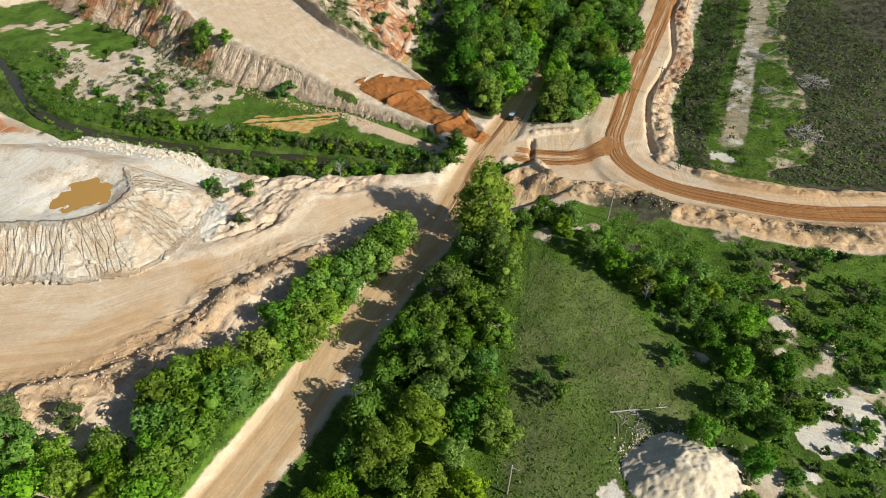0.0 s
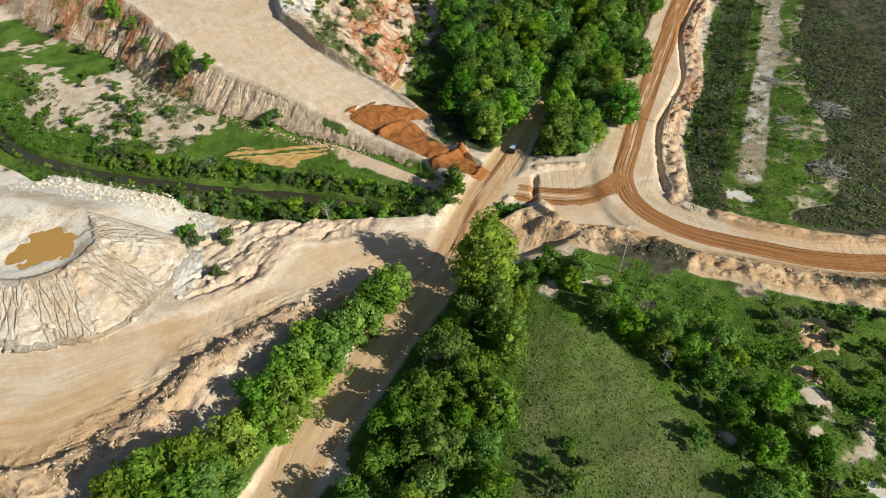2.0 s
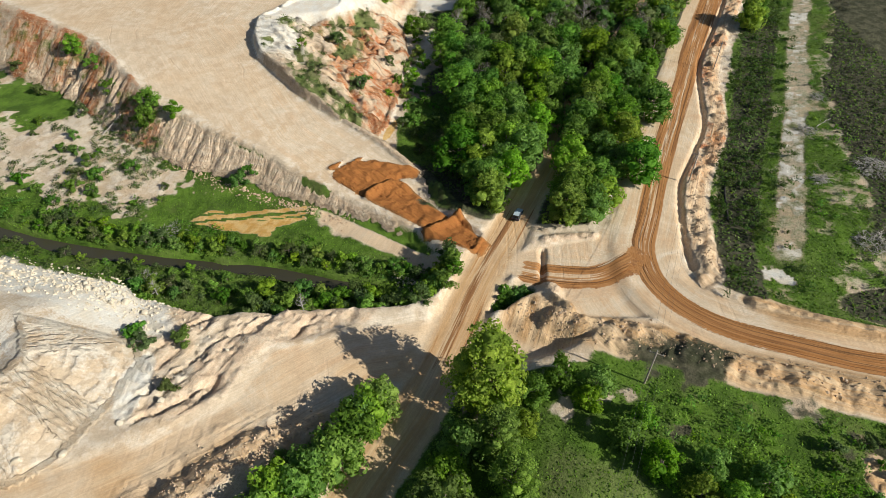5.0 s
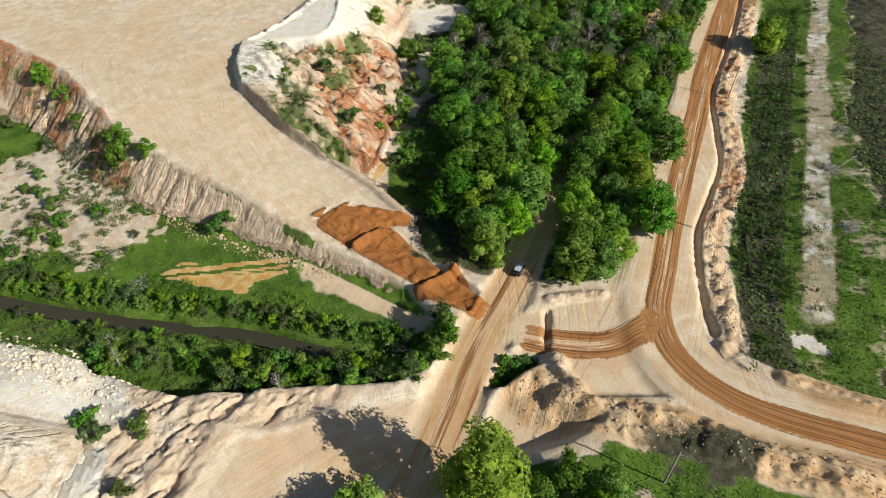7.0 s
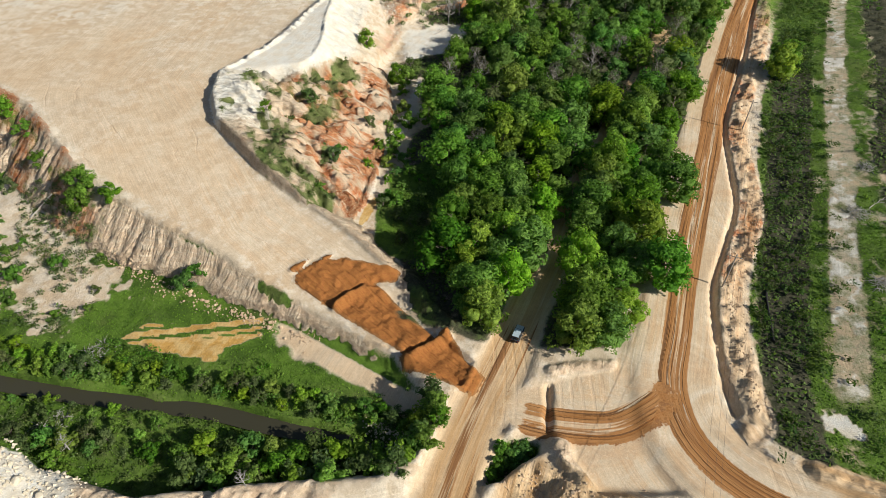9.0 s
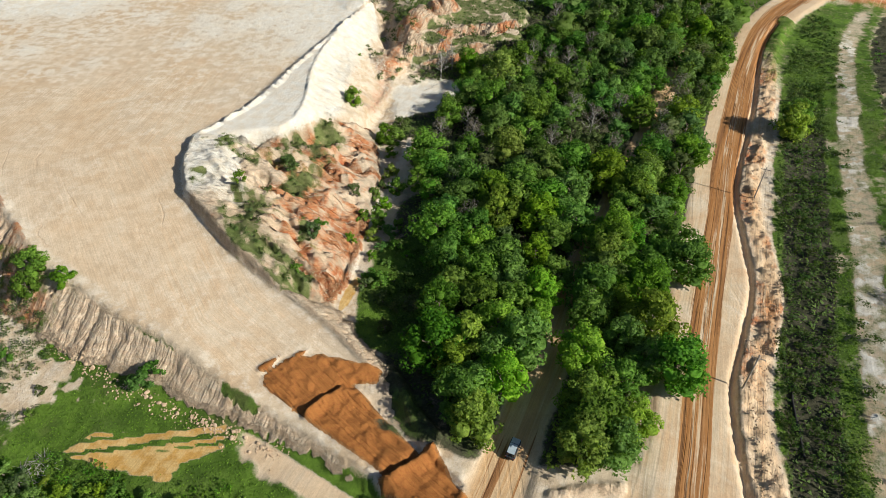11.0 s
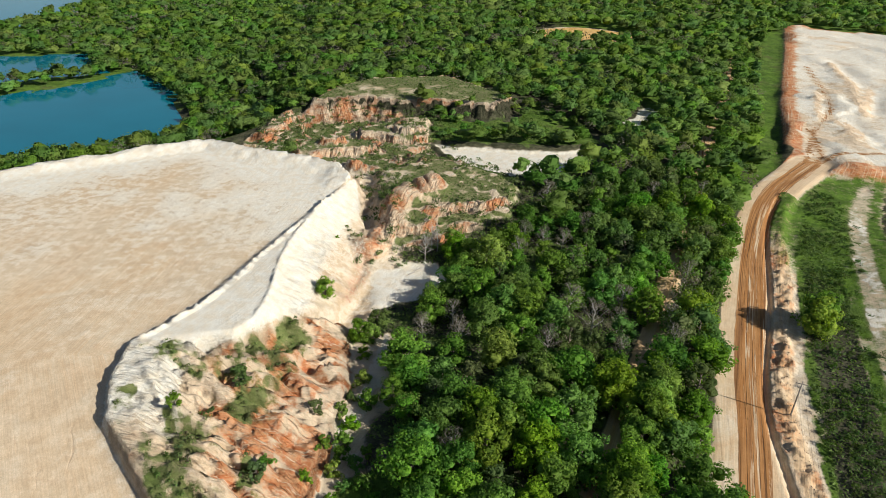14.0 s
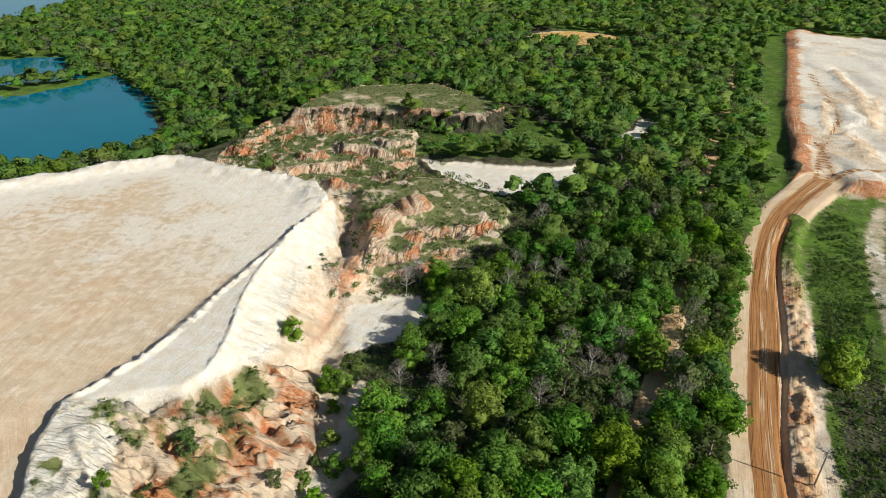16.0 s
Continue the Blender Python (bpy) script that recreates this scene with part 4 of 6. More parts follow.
        white, grass, scrub = np.maximum(white, k), grass * (1 - k), scrub * (1 - k)
    bare = zero.copy()
    for cx, cy, r in ((74, 96, 4.2), (69, 86, 2.2)):
        k = ss(1.15, 0.8, np.hypot(X - cx, Y - cy) / r + 2.6 * n_mid + 1.2 * n_fine)
        h = h + 0.8 * k * (0.5 + 2 * n_fine)
        cliff, grass, scrub, bare = np.maximum(cliff, k), grass * (1 - k), scrub * (1 - k), np.maximum(bare, k)
    # far land: woods floor, grass ride, brown pond
    wood = np.maximum(ss(400, 425, Y), ss(-195, -215, X) * ss(280, 330, Y)) * (1 - bm) * (1 - ym) * (1 - np.clip(white, 0, 1)) * (1 - lane)
    wood = np.maximum(wood, ss(225, 240, Y) * (1 - onp) * (1 - bm) * ss(-6, 2, X + 22 * n_mid) * ss(-4, -9, off) * (1 - np.clip(white, 0, 1)) * (1 - lane))
    scrub = np.maximum(scrub, wood * 1.2 * (de < -2))
    grass = np.maximum(grass, wood * (0.25 + 1.2 * n_mid) * (de < -2))
    wood2 = ss(0, 3, Y - np.interp(X, [-10, 15, 37, 60], [170, 160, 160, 210])) * ss(-9, -3, X) * ss(-3, -7.5, off) * ss(260, 240, Y) * (1 - lane) * (1 - onp)
    scrub = np.maximum(scrub, wood2 * (0.75 + 0.5 * n_mid) * (1 - np.clip(white, 0, 1)))
    grass = np.maximum(grass, wood2 * (0.3 + 1.2 * n_mid) * (1 - np.clip(white, 0, 1)))
    off_all = ss(-140, -190, X) * ss(280, 300, Y) + ss(110, 140, X) * ss(140, 150, Y) * (1 - ym)
    grass = np.maximum(grass, np.clip(off_all, 0, 1) * 0.7 * (1 - lane) * (1 - waste) * (1 - strip))
    dk = np.hypot((X - 142) / 46, (Y - 738) / 34)
    mud, grass, scrub = np.maximum(mud, ss(1.1, 0.9, dk)), grass * (1 - ss(1.15, 1.0, dk)), scrub * (1 - ss(1.15, 1.0, dk))
    for area in (LAKE, LAKE2, LAKE3):
        dlk, _ = inside(X, Y, area)
        h = np.where(dlk > -14, np.minimum(h, LAKE_Z + 0.6 - dlk * 0.35 + 0.5 * n_mid), h)
        h = np.where(dlk < -4, np.where(dlk > -90, np.minimum(h, LAKE_Z + 1.2 + np.clip(-dlk - 6, 0, 90) * 0.13 + np.clip(-dlk - 50, 0, 40) * 0.5), h), h)
        wild = wild * (1 - ss(-5, -2, dlk))
    slope_e, _ = inside(X, Y, EASTSIDE)
    grass = np.maximum(grass, ss(-4, 2, slope_e) * (0.8 + 1.2 * n_mid) * (1 - np.clip(white, 0, 1)) * (~mesa))
    s_face, w_face = np.where(dl > -22, wl, wb), np.where(dl > -22, dl, db)
    s_face, w_face = np.where(d6 < 8, w6, s_face), np.where(d6 < 8, s6 * 2, w_face)
    s_face, w_face = np.where(dd5 < 8, w5, s_face), np.where(dd5 < 8, s5 * 2, w_face)
    rough = np.clip(np.maximum(np.maximum(cliff, np.clip(red, 0, 1) * (dr > -1)), np.maximum(0.55 * k8, gully * ss(0, -4, da))), 0, 1)
    rough = rough * (1 - np.clip(grass, 0, 1)) * (1 - lane) * (Y < 600)
    spur = ridged(X * 0.26 + 0.8 * n_mid, Y * 0.26, 4, 401)
    gash = np.abs(2 * vnoise(s_face * 0.42 + 1.5 * n_mid, w_face * 0.05, 411) - 1)
    h = h + rough * (1.0 - 0.8 * (dr > 0) - 0.5 * (onp & (dl < 0.5) & (X > -70))) * ((1 - 0.8 * gully) * (0.45 * (spur ** 2 - 0.4) + 0.7 * (gash - 0.5) * (1 - 0.6 * (onp & (dl < 0.5)))) + 0.8 * n_fine)
    rough = np.maximum(rough, 0.5 * (on_mound & (dm < 0.5)) * ss(124, 116, Y))
    rough = np.maximum(rough, 0.16 * wm2 * ss(1, 4, -src))
    rough = np.maximum(rough * (1 - k8), 0.6 * k8)
    grass = np.maximum(grass, ss(-4, 1, df) * (0.60 + 0.9 * n_mid + 0.4 * n_fine) * (1 - np.clip(white, 0, 1)))
    scrub = np.maximum(scrub, 0.95 * ss(-4, 1, df) * (1 - np.clip(white, 0, 1)))
    soil = np.stack([np.clip(v, 0, 1.3) for v in (orange, white, red, cliff)], -1)
    cover = np.stack([np.clip(v, 0, 1.0) for v in (grass, scrub, mud, lane)], -1)
    tan = np.maximum(0.9 * ss(4.9, 3.4, d1v), ss(0, 2, da) * ss(0.46, 0.62, vnoise(X * 0.035 + Y * 0.01, Y * 0.09 - X * 0.05, 505) + 0.5 * n_mid) * 0.75)
    # coordinates along the nearest earth road
    d1, w1, s1 = along(X, Y, MAIN)
    use = (dh < d1)
    s, w = np.where(use, sh, s1), np.where(use, wh, w1 + 500)
    on4 = (d4 < 5) & (d4 < dh - 1) & (d1 > 4.6)
    s, w = np.where(on4, s4, s), np.where(on4, w4 + 900, w)
    big = (da > -2) | (dl > 0)
    dax, wax, sax = along(X, Y, [(-130, 70), (-70, 80), (-45, 95), (-15, 121), (10, 128)])
    dpx, wpx, spx = along(X, Y, [(8, 152), (-40, 195), (-75, 250), (-60, 400)])
    far_road = (da > -2) & (d1 > 5.5)
    s, w = np.where(far_road, sax, s), np.where(far_road, wax + 1300, w)
    s, w = np.where(dl > 0, spx, s), np.where(dl > 0, wpx + 1800, w)
    fc = (dl < 0) & onp
    s, w = np.where(fc, wl, s), np.where(fc, dl * 3 + 2600, w)
    fm = on_mound & (dm < 0.5) & (Y < 121)
    s, w = np.where(fm, wm, s), np.where(fm, dm * 3 + 3200, w)
    fr = dr > 0
    s, w = np.where(fr, wft, s), np.where(fr, dft * 3 + 3800, w)
    ft = (dw > 0) & (src >= -0.5)
    s, w = np.where(ft, srm, s), np.where(ft, wrm + 6000, w)
    fw = (dw > 0) & (src < -0.5)
    s, w = np.where(fw, wrc, s), np.where(fw, src * 3 + 5000, w)
    s, w = np.where(mesa & (de < 0), we, s), np.where(mesa & (de < 0), de * 3 + 4400, w)
    lane_out = np.where(da > 0, 0.75 * ss(0, 3, da), np.where(dl > 0, 0.62 * ss(0, 3, dl), 0))
    cover[..., 3] = np.maximum(cover[..., 3], lane_out * (1 - np.clip(white, 0, 1)) * (1 - k8))
    track = np.stack([s, w, rough], -1)
    zones = {"apron": da, "mound": on_mound, "plateau": dl, "red": dr, "main": d1, "haul": dh, "mesa": de, "wild": wild, "valley": dv, "off": off}
    zones["fall"] = np.where(fm | (mesa & (de < 0)) | (bm > 0.5), 1.0, np.where(fr, 0.45, np.where(fc, 0.3, np.where(fw, 0.12, 0.0))))
    zones["tan"] = np.maximum.reduce([tan, bare, 0.7 * ss(5, 3, db + 3 * n_mid) * ss(-14, -20, X), 0.95 * ss(7.0, 4.0, d6 + 3 * n_mid), 0.9 * ss(4.5, 2.5, d7 + 2 * n_mid), 0.55 * ss(3.2, 1.5, np.abs(s5 + 4.2) + 3 * n_mid)])
    zones["dry"] = np.clip(np.maximum.reduce([0.9 * bm, 0.95 * (de > 0), 0.9 * strip, 0.75 * (dr > 0), 0.5 * ss(0, 4, df)]) + 0.8 * n_mid, 0, 1)
    return h, soil, cover, track, zones


def spaced(parts):
    """Coordinates from pieces (from, to, first step, last step)."""
    out = []
    for a, b, s0, s1 in parts:
        n = max(1, int(round((b - a) / (0.5 * (s0 + s1)))))
        u = np.arange(n) / n
        w = s0 * u + (s1 - s0) * u * u / 2
        out.append(a + (b - a) * w / (s0 + (s1 - s0) / 2))
    return np.concatenate(out + [[parts[-1][1]]])


def grid_mesh(name, V, F, mats, normals=None):
    me = bpy.data.meshes.new(name)
    me.vertices.add(len(V))
    me.vertices.foreach_set("co", V.astype(np.float32).ravel())
    n = F.shape[1]
    me.loops.add(F.size)
    me.loops.foreach_set("vertex_index", F.astype(np.int32).ravel())
    me.polygons.add(len(F))
    me.polygons.foreach_set("loop_start", np.arange(0, F.size, n, dtype=np.int32))
    me.polygons.foreach_set("loop_total", np.full(len(F), n, np.int32))
    for m in mats:
        me.materials.append(m)
    me.update(calc_edges=True)
    me.polygons.foreach_set("use_smooth", np.ones(len(F), bool))
    if normals is not None:
        me.normals_split_custom_set_from_vertices(normals)
    return me


GX = spaced([(-4000, -700, 260, 40), (-700, -260, 30, 6), (-260, -125, 5, 0.75), (-125, 118, 0.66, 0.66), (118, 168, 0.7, 1.2), (168, 210, 1.3, 3), (210, 460, 3, 6), (460, 4000, 20, 260)])
GY = spaced([(-3000, -100, 300, 40), (-100, 20, 12, 2), (20, 44, 1.5, 0.6), (44, 325, 0.66, 0.66), (325, 560, 0.75, 2.5), (560, 900, 2.5, 8), (900, 4500, 12, 300)])


def build_ground():
    X, Y = np.meshgrid(GX, GY)
    h, soil, cover, track, zones = terrain(X, Y)
    V = np.stack([X, Y, h], -1).reshape(-1, 3)
    ny, nx = X.shape
    idx = np.arange(ny * nx).reshape(ny, nx)
    a, b, c, d = (q.ravel() for q in (idx[:-1, :-1], idx[:-1, 1:], idx[1:, 1:], idx[1:, :-1]))
    hz = h.ravel()
    flip = np.abs(hz[a] - hz[c]) > np.abs(hz[b] - hz[d])      # split each cell along its flatter diagonal
    F = np.stack([a, b, np.where(flip, d, c), np.where(flip, b, a), c, d], -1).reshape(-1, 3)
    gap = np.maximum(np.gradient(X, axis=1), np.gradient(Y, axis=0))
    jump = np.zeros(X.shape)
    for q, lim in ((track[..., 0], 2.2), (track[..., 1], 5.0)):
        jx, jy = np.abs(np.diff(q, axis=1)), np.abs(np.diff(q, axis=0))
        jump[:, 1:] = np.maximum(jump[:, 1:], jx > lim * gap[:, 1:])
        jump[:, :-1] = np.maximum(jump[:, :-1], jx > lim * gap[:, :-1])
        jump[1:] = np.maximum(jump[1:], jy > lim * gap[1:])
        jump[:-1] = np.maximum(jump[:-1], jy > lim * gap[:-1])
    soft = jump.copy()
    for sx, sy in ((1, 0), (-1, 0), (0, 1), (0, -1)):
        soft = np.maximum(soft, np.roll(jump, (sy, sx), (0, 1)))
    gx, gy = np.gradient(h, GX, axis=1), np.gradient(h, GY, axis=0)
    N = np.stack([-gx, -gy, np.ones_like(h)], -1).reshape(-1, 3)
    N /= np.linalg.norm(N, axis=1)[:, None]

    def centre(a):
        return np.repeat((0.25 * (a[:-1, :-1] + a[:-1, 1:] + a[1:, 1:] + a[1:, :-1])).ravel(), 2)

    kind = np.zeros(len(F), int)
    kind[centre(zones["mound"].astype(float)) > 0.5] = 1
    kind[centre(zones["red"]) > 0] = 2
    kind[(centre(zones["mesa"]) > -3)] = 3
    kind[centre(zones["main"]) < 4.3] = 4
    kind[centre(zones["haul"]) < 6.5] = 5
    names = (("ground", "pale sandy quarry ground with grass, scrub and clay banks", "ground"),
             ("spoil_mound", "pale rilled spoil mound with a muddy pond on top", "spoil mound"),
             ("eroded_hill", "red and cream eroded clay hill beside the quarry floor", "hill"),
             ("mesa", "flat grassy mesa with eroded orange clay cliffs", "mesa"),
             ("dirt_road", "pale tan dirt road through the trees", "road"),
             ("haul_road", "wide sandy haul road with rust-brown wheel tracks", "road"))
    for k, (name, label, cat) in enumerate(names):
        f = F[kind == k]
        used = np.unique(f)
        back = np.zeros(len(V), np.int64)
        back[used] = np.arange(len(used))
        me = grid_mesh(name, V[used], back[f], [earth], N[used])
        for key, data in (("soil", soil), ("cover", cover)):
            at = me.attributes.new(key, "FLOAT_COLOR", "POINT")
            at.data.foreach_set("color", data.reshape(-1, 4)[used].astype(np.float32).ravel())
        at = me.attributes.new("track", "FLOAT_VECTOR", "POINT")
        at.data.foreach_set("vector", track.reshape(-1, 3)[used].astype(np.float32).ravel())
        at = me.attributes.new("tan", "FLOAT", "POINT")
        at.data.foreach_set("value", zones["tan"].ravel()[used].astype(np.float32))
        at = me.attributes.new("fall", "FLOAT", "POINT")
        at.data.foreach_set("value", zones["fall"].ravel()[used].astype(np.float32))
        at = me.attributes.new("dry", "FLOAT", "POINT")
        at.data.foreach_set("value", zones["dry"].ravel()[used].astype(np.float32))
        at = me.attributes.new("seam", "FLOAT", "POINT")
        at.data.foreach_set("value", soft.ravel()[used].astype(np.float32))
        tagged(new(name, me), label, cat, kind="structure")


build_ground()


def flat_water(name, outline, z, mat, label, cat="lake"):
    bm = bmesh.new()
    bm.faces.new([bm.verts.new((x, y, z)) for x, y in outline])
    bmesh.ops.triangulate(bm, faces=bm.faces)
    me = bpy.data.meshes.new(name)
    bm.to_mesh(me)
    bm.free()
    me.materials.append(mat)
    return tagged(new(name, me), label, cat, kind="structure")


def grown(poly, d):
    cx, cy = sum(p[0] for p in poly) / len(poly), sum(p[1] for p in poly) / len(poly)
    return [(x + d * (x - cx) / math.hypot(x - cx, y - cy), y + d * (y - cy) / math.hypot(x - cx, y - cy)) for x, y in poly]


for area in (LAKE, LAKE2, LAKE3):
    flat_water("lake", grown(area, 8), LAKE_Z, lake_water, "deep blue quarry lake among the trees")
flat_water("pond", grown(POND, 2), POND_Z, ochre_water, "shallow ochre pond on the spoil mound", "pond")
ribbon = [(x, y) for x, y in CREEK]
bm = bmesh.new()
prev = None
for k, (x, y) in enumerate(ribbon):
    x2, y2 = ribbon[min(k + 1, len(ribbon) - 1)]
    x1, y1 = ribbon[max(k - 1, 0)]
    dx, dy = x2 - x1, y2 - y1
    n = math.hypot(dx, dy)
    z = float(creek_z(np.array([x]))[0]) + 0.15
    pair = [bm.verts.new((x - s * dy / n * 1.7, y + s * dx / n * 1.7, z)) for s in (1, -1)]
    if prev:
        bm.faces.new((prev[0], prev[1], pair[1], pair[0]))
    prev = pair
me = bpy.data.meshes.new("creek")
bm.normal_update()
bm.to_mesh(me)
bm.free()
me.materials.append(creek_water)
tagged(new("creek", me), "narrow dark creek winding between green banks", "creek", kind="structure")


# ---- plants ----
def part(name, me, parent, label=""):
    """Links a mesh as one part under a thing."""
    ob = new(name, me)
    ob.parent = parent
    return tagged(ob, label) if label else ob


def tubes(name, pieces, mat, sides=6):
    """One mesh of tapered tubes: each piece is a list of (x, y, z, radius)."""
    V, F = [], []
    for line in pieces:
        base = len(V)
        for k, (x, y, z, r) in enumerate(line):
            a, b = Vector(line[max(k - 1, 0)][:3]), Vector(line[min(k + 1, len(line) - 1)][:3])
            d = (b - a).normalized()
            u = d.orthogonal().normalized()
            w = d.cross(u)
            for s in range(sides):
                c = Vector((x, y, z)) + r * (math.cos(2 * math.pi * s / sides) * u + math.sin(2 * math.pi * s / sides) * w)
                V.append(tuple(c))
        for k in range(len(line) - 1):
            for s in range(sides):
                p, q = base + k * sides + s, base + k * sides + (s + 1) % sides
                F.append((p, q, q + sides, p + sides))
        F.append(tuple(range(base + (len(line) - 1) * sides, base + len(line) * sides)))
    me = bpy.data.meshes.new(name)
    me.from_pydata(V, [], F)
    me.materials.append(mat)
    for p in me.polygons:
        p.use_smooth = True
    return me


def limb(rng, start, end, r0, r1, steps=4, wob=0.25):
    out = []
    for k in range(steps + 1):
        u = k / steps
        j = 0 if k in (0, steps) else wob
        out.append(tuple(start[i] + (end[i] - start[i]) * u + rng.uniform(-j, j) for i in range(3)) + (r0 + (r1 - r0) * u,))
    return out


def leaves(P, N, size, rng, up=0.45):
    """Pointed leaf sprays at the points P, facing roughly along N: vertices, faces, normals."""
    n = len(P)
    d = N + rng.normal(0, 0.42, (n, 3)) + np.array([0, 0, up])
    d /= np.linalg.norm(d, axis=1)[:, None] + 1e-9
    a = np.cross(d, rng.normal(0, 1, (n, 3)))
    a /= np.linalg.norm(a, axis=1)[:, None] + 1e-9
    b = np.cross(d, a)
    s = (size * rng.uniform(0.65, 1.35, n))[:, None]
    asp = rng.uniform(0.55, 1.0, n)[:, None]
    sk = rng.uniform(-0.4, 0.4, n)[:, None]
    V = np.stack([P - a * s * 0.58, P + a * s * 0.42 + b * s * asp * (0.5 + sk), P + a * s * 0.42 - b * s * asp * (0.5 - sk)], 1)
    soft = N / (np.linalg.norm(N, axis=1)[:, None] + 1e-9) + 0.9 * d + np.array([0, 0, 0.35])
    soft /= np.linalg.norm(soft, axis=1)[:, None] + 1e-9
    return V.reshape(-1, 3), np.arange(3 * n).reshape(n, 3)[:, ::-1], np.repeat(soft, 3, 0)


def shells(lobes, rng, fill=0.56, flat=0.85, seg=7, rows=3, rugged=0.14):
    """Uneven inner shells of a crown, so that it is not seen through: vertices, faces, normals."""
    V, F, N, base = [], [], [], 0
    a = 2 * math.pi * np.arange(seg) / seg
    e = np.radians(np.linspace(-35, 80, rows + 1))
    D = np.stack([np.outer(np.cos(e), np.cos(a)), np.outer(np.cos(e), np.sin(a)), np.outer(np.sin(e), np.ones(seg))], -1).reshape(-1, 3)
    quad = np.array([f for r in range(rows) for k in range(seg) for f in (
        (r * seg + k, r * seg + (k + 1) % seg, (r + 1) * seg + (k + 1) % seg), (r * seg + k, (r + 1) * seg + (k + 1) % seg, (r + 1) * seg + k))])
    for x, y, z, r in lobes:
        V.append(np.array([x, y, z]) + D * (r * fill * rng.uniform(0.96 - rugged, 0.96 + rugged, len(D)))[:, None] * np.array([1, 1, flat]))
        F.append(quad + base)
        n = D + rng.normal(0, 0.45 + rugged, D.shape) + np.array([0, 0, 0.5])
        N.append(n / np.linalg.norm(n, axis=1)[:, None])
        base += len(D)
    return np.concatenate(V), np.concatenate(F), np.concatenate(N)


def crown_points(lobes, count, rng, flat=0.85):
    """Points and outward directions over the shells of overlapping lobes."""
    C = np.array([l[:3] for l in lobes])
    R = np.array([l[3] for l in lobes])
    pick = rng.choice(len(lobes), count * 2, p=R ** 2 / (R ** 2).sum())
    d = rng.normal(0, 1, (count * 2, 3))
    d[:, 2] += 0.35 * rng.random(count * 2)
    d /= np.linalg.norm(d, axis=1)[:, None]
    r = R[pick] * (1 - 0.35 * rng.random(count * 2) ** 2)
    P = C[pick] + d * r[:, None] * np.array([1, 1, flat])
    deep = np.zeros(len(P), bool)
    for c, rad in zip(C, R):
        deep |= np.linalg.norm((P - c) / np.array([1, 1, flat]), axis=1) < rad * 0.68
    keep = np.where(~deep)[0][:count]
    return P[keep], d[keep]


def leaf_mesh(name, V, F, mat, normals):
    return grid_mesh(name, V, F, [mat], normals)


def tree_template(name, seed, h, r, nlobe, nleaf, size, mat, low=0.25, spread=0.62, label="", cat="tree", group="", wood=None, clumps=5):
    """A thing of two parts: trunk with limbs, and crown."""
    rng = np.random.default_rng(seed)
    lobes, sticks = [], []
    tip = (rng.uniform(-0.4, 0.4), rng.uniform(-0.4, 0.4), h * 0.82)
    tr = 0.025 * h + 0.05
    sticks.append(limb(rng, (0, 0, -0.4), tip, tr, tr * 0.3, 6, 0.12))
    for k in range(nlobe):
        a = 2.399 * k + rng.uniform(-0.5, 0.5)
        u = (k + 0.5) / nlobe
        z = h * (low + (0.93 - low) * u) - 0.1 * h
        wid = math.sin(math.pi * (0.18 + 0.72 * u)) * r * spread * rng.uniform(0.75, 1.15)
        lr = r * rng.uniform(0.36, 0.55) * (1.0 - 0.25 * u)
        c = (wid * math.cos(a), wid * math.sin(a), z)
        lobes.append((*c, lr))
        s = max(0.12, u * 0.75)
        root = (tip[0] * s, tip[1] * s, h * 0.82 * s)
        sticks.append(limb(rng, root, (c[0] * 1.1, c[1] * 1.1, c[2] + lr * 0.4), tr * 0.45, tr * 0.1, 3, 0.15))
    lobes.append((tip[0], tip[1], h - r * 0.42, r * 0.45))
    tufts_of = []                                  # smaller clumps standing out of each bough
    for x, y, z, lr in lobes:
        for _ in range(clumps):
            d = rng.normal(0, 1, 3) + np.array([0, 0, 0.45])
            d /= np.linalg.norm(d)
            k = rng.uniform(0.62, 0.98) * lr
            tufts_of.append((x + d[0] * k, y + d[1] * k, z + d[2] * k * 0.85, lr * rng.uniform(0.34, 0.6)))
    thing = tagged(new(name), label, cat, group)
    part("trunk", tubes("trunk", sticks, wood or bark, 3), thing)
    if nleaf:
        P, N = crown_points(tufts_of, nleaf, rng)
        V, F, M = leaves(P, N, size, rng)
        V2, F2, M2 = shells(lobes, rng, 0.60)
        V, F, M = np.concatenate([V, V2]), np.concatenate([F, F2 + len(V)]), np.concatenate([M, M2])
        part("crown", leaf_mesh("crown", V, F, mat, M), thing)
    return thing


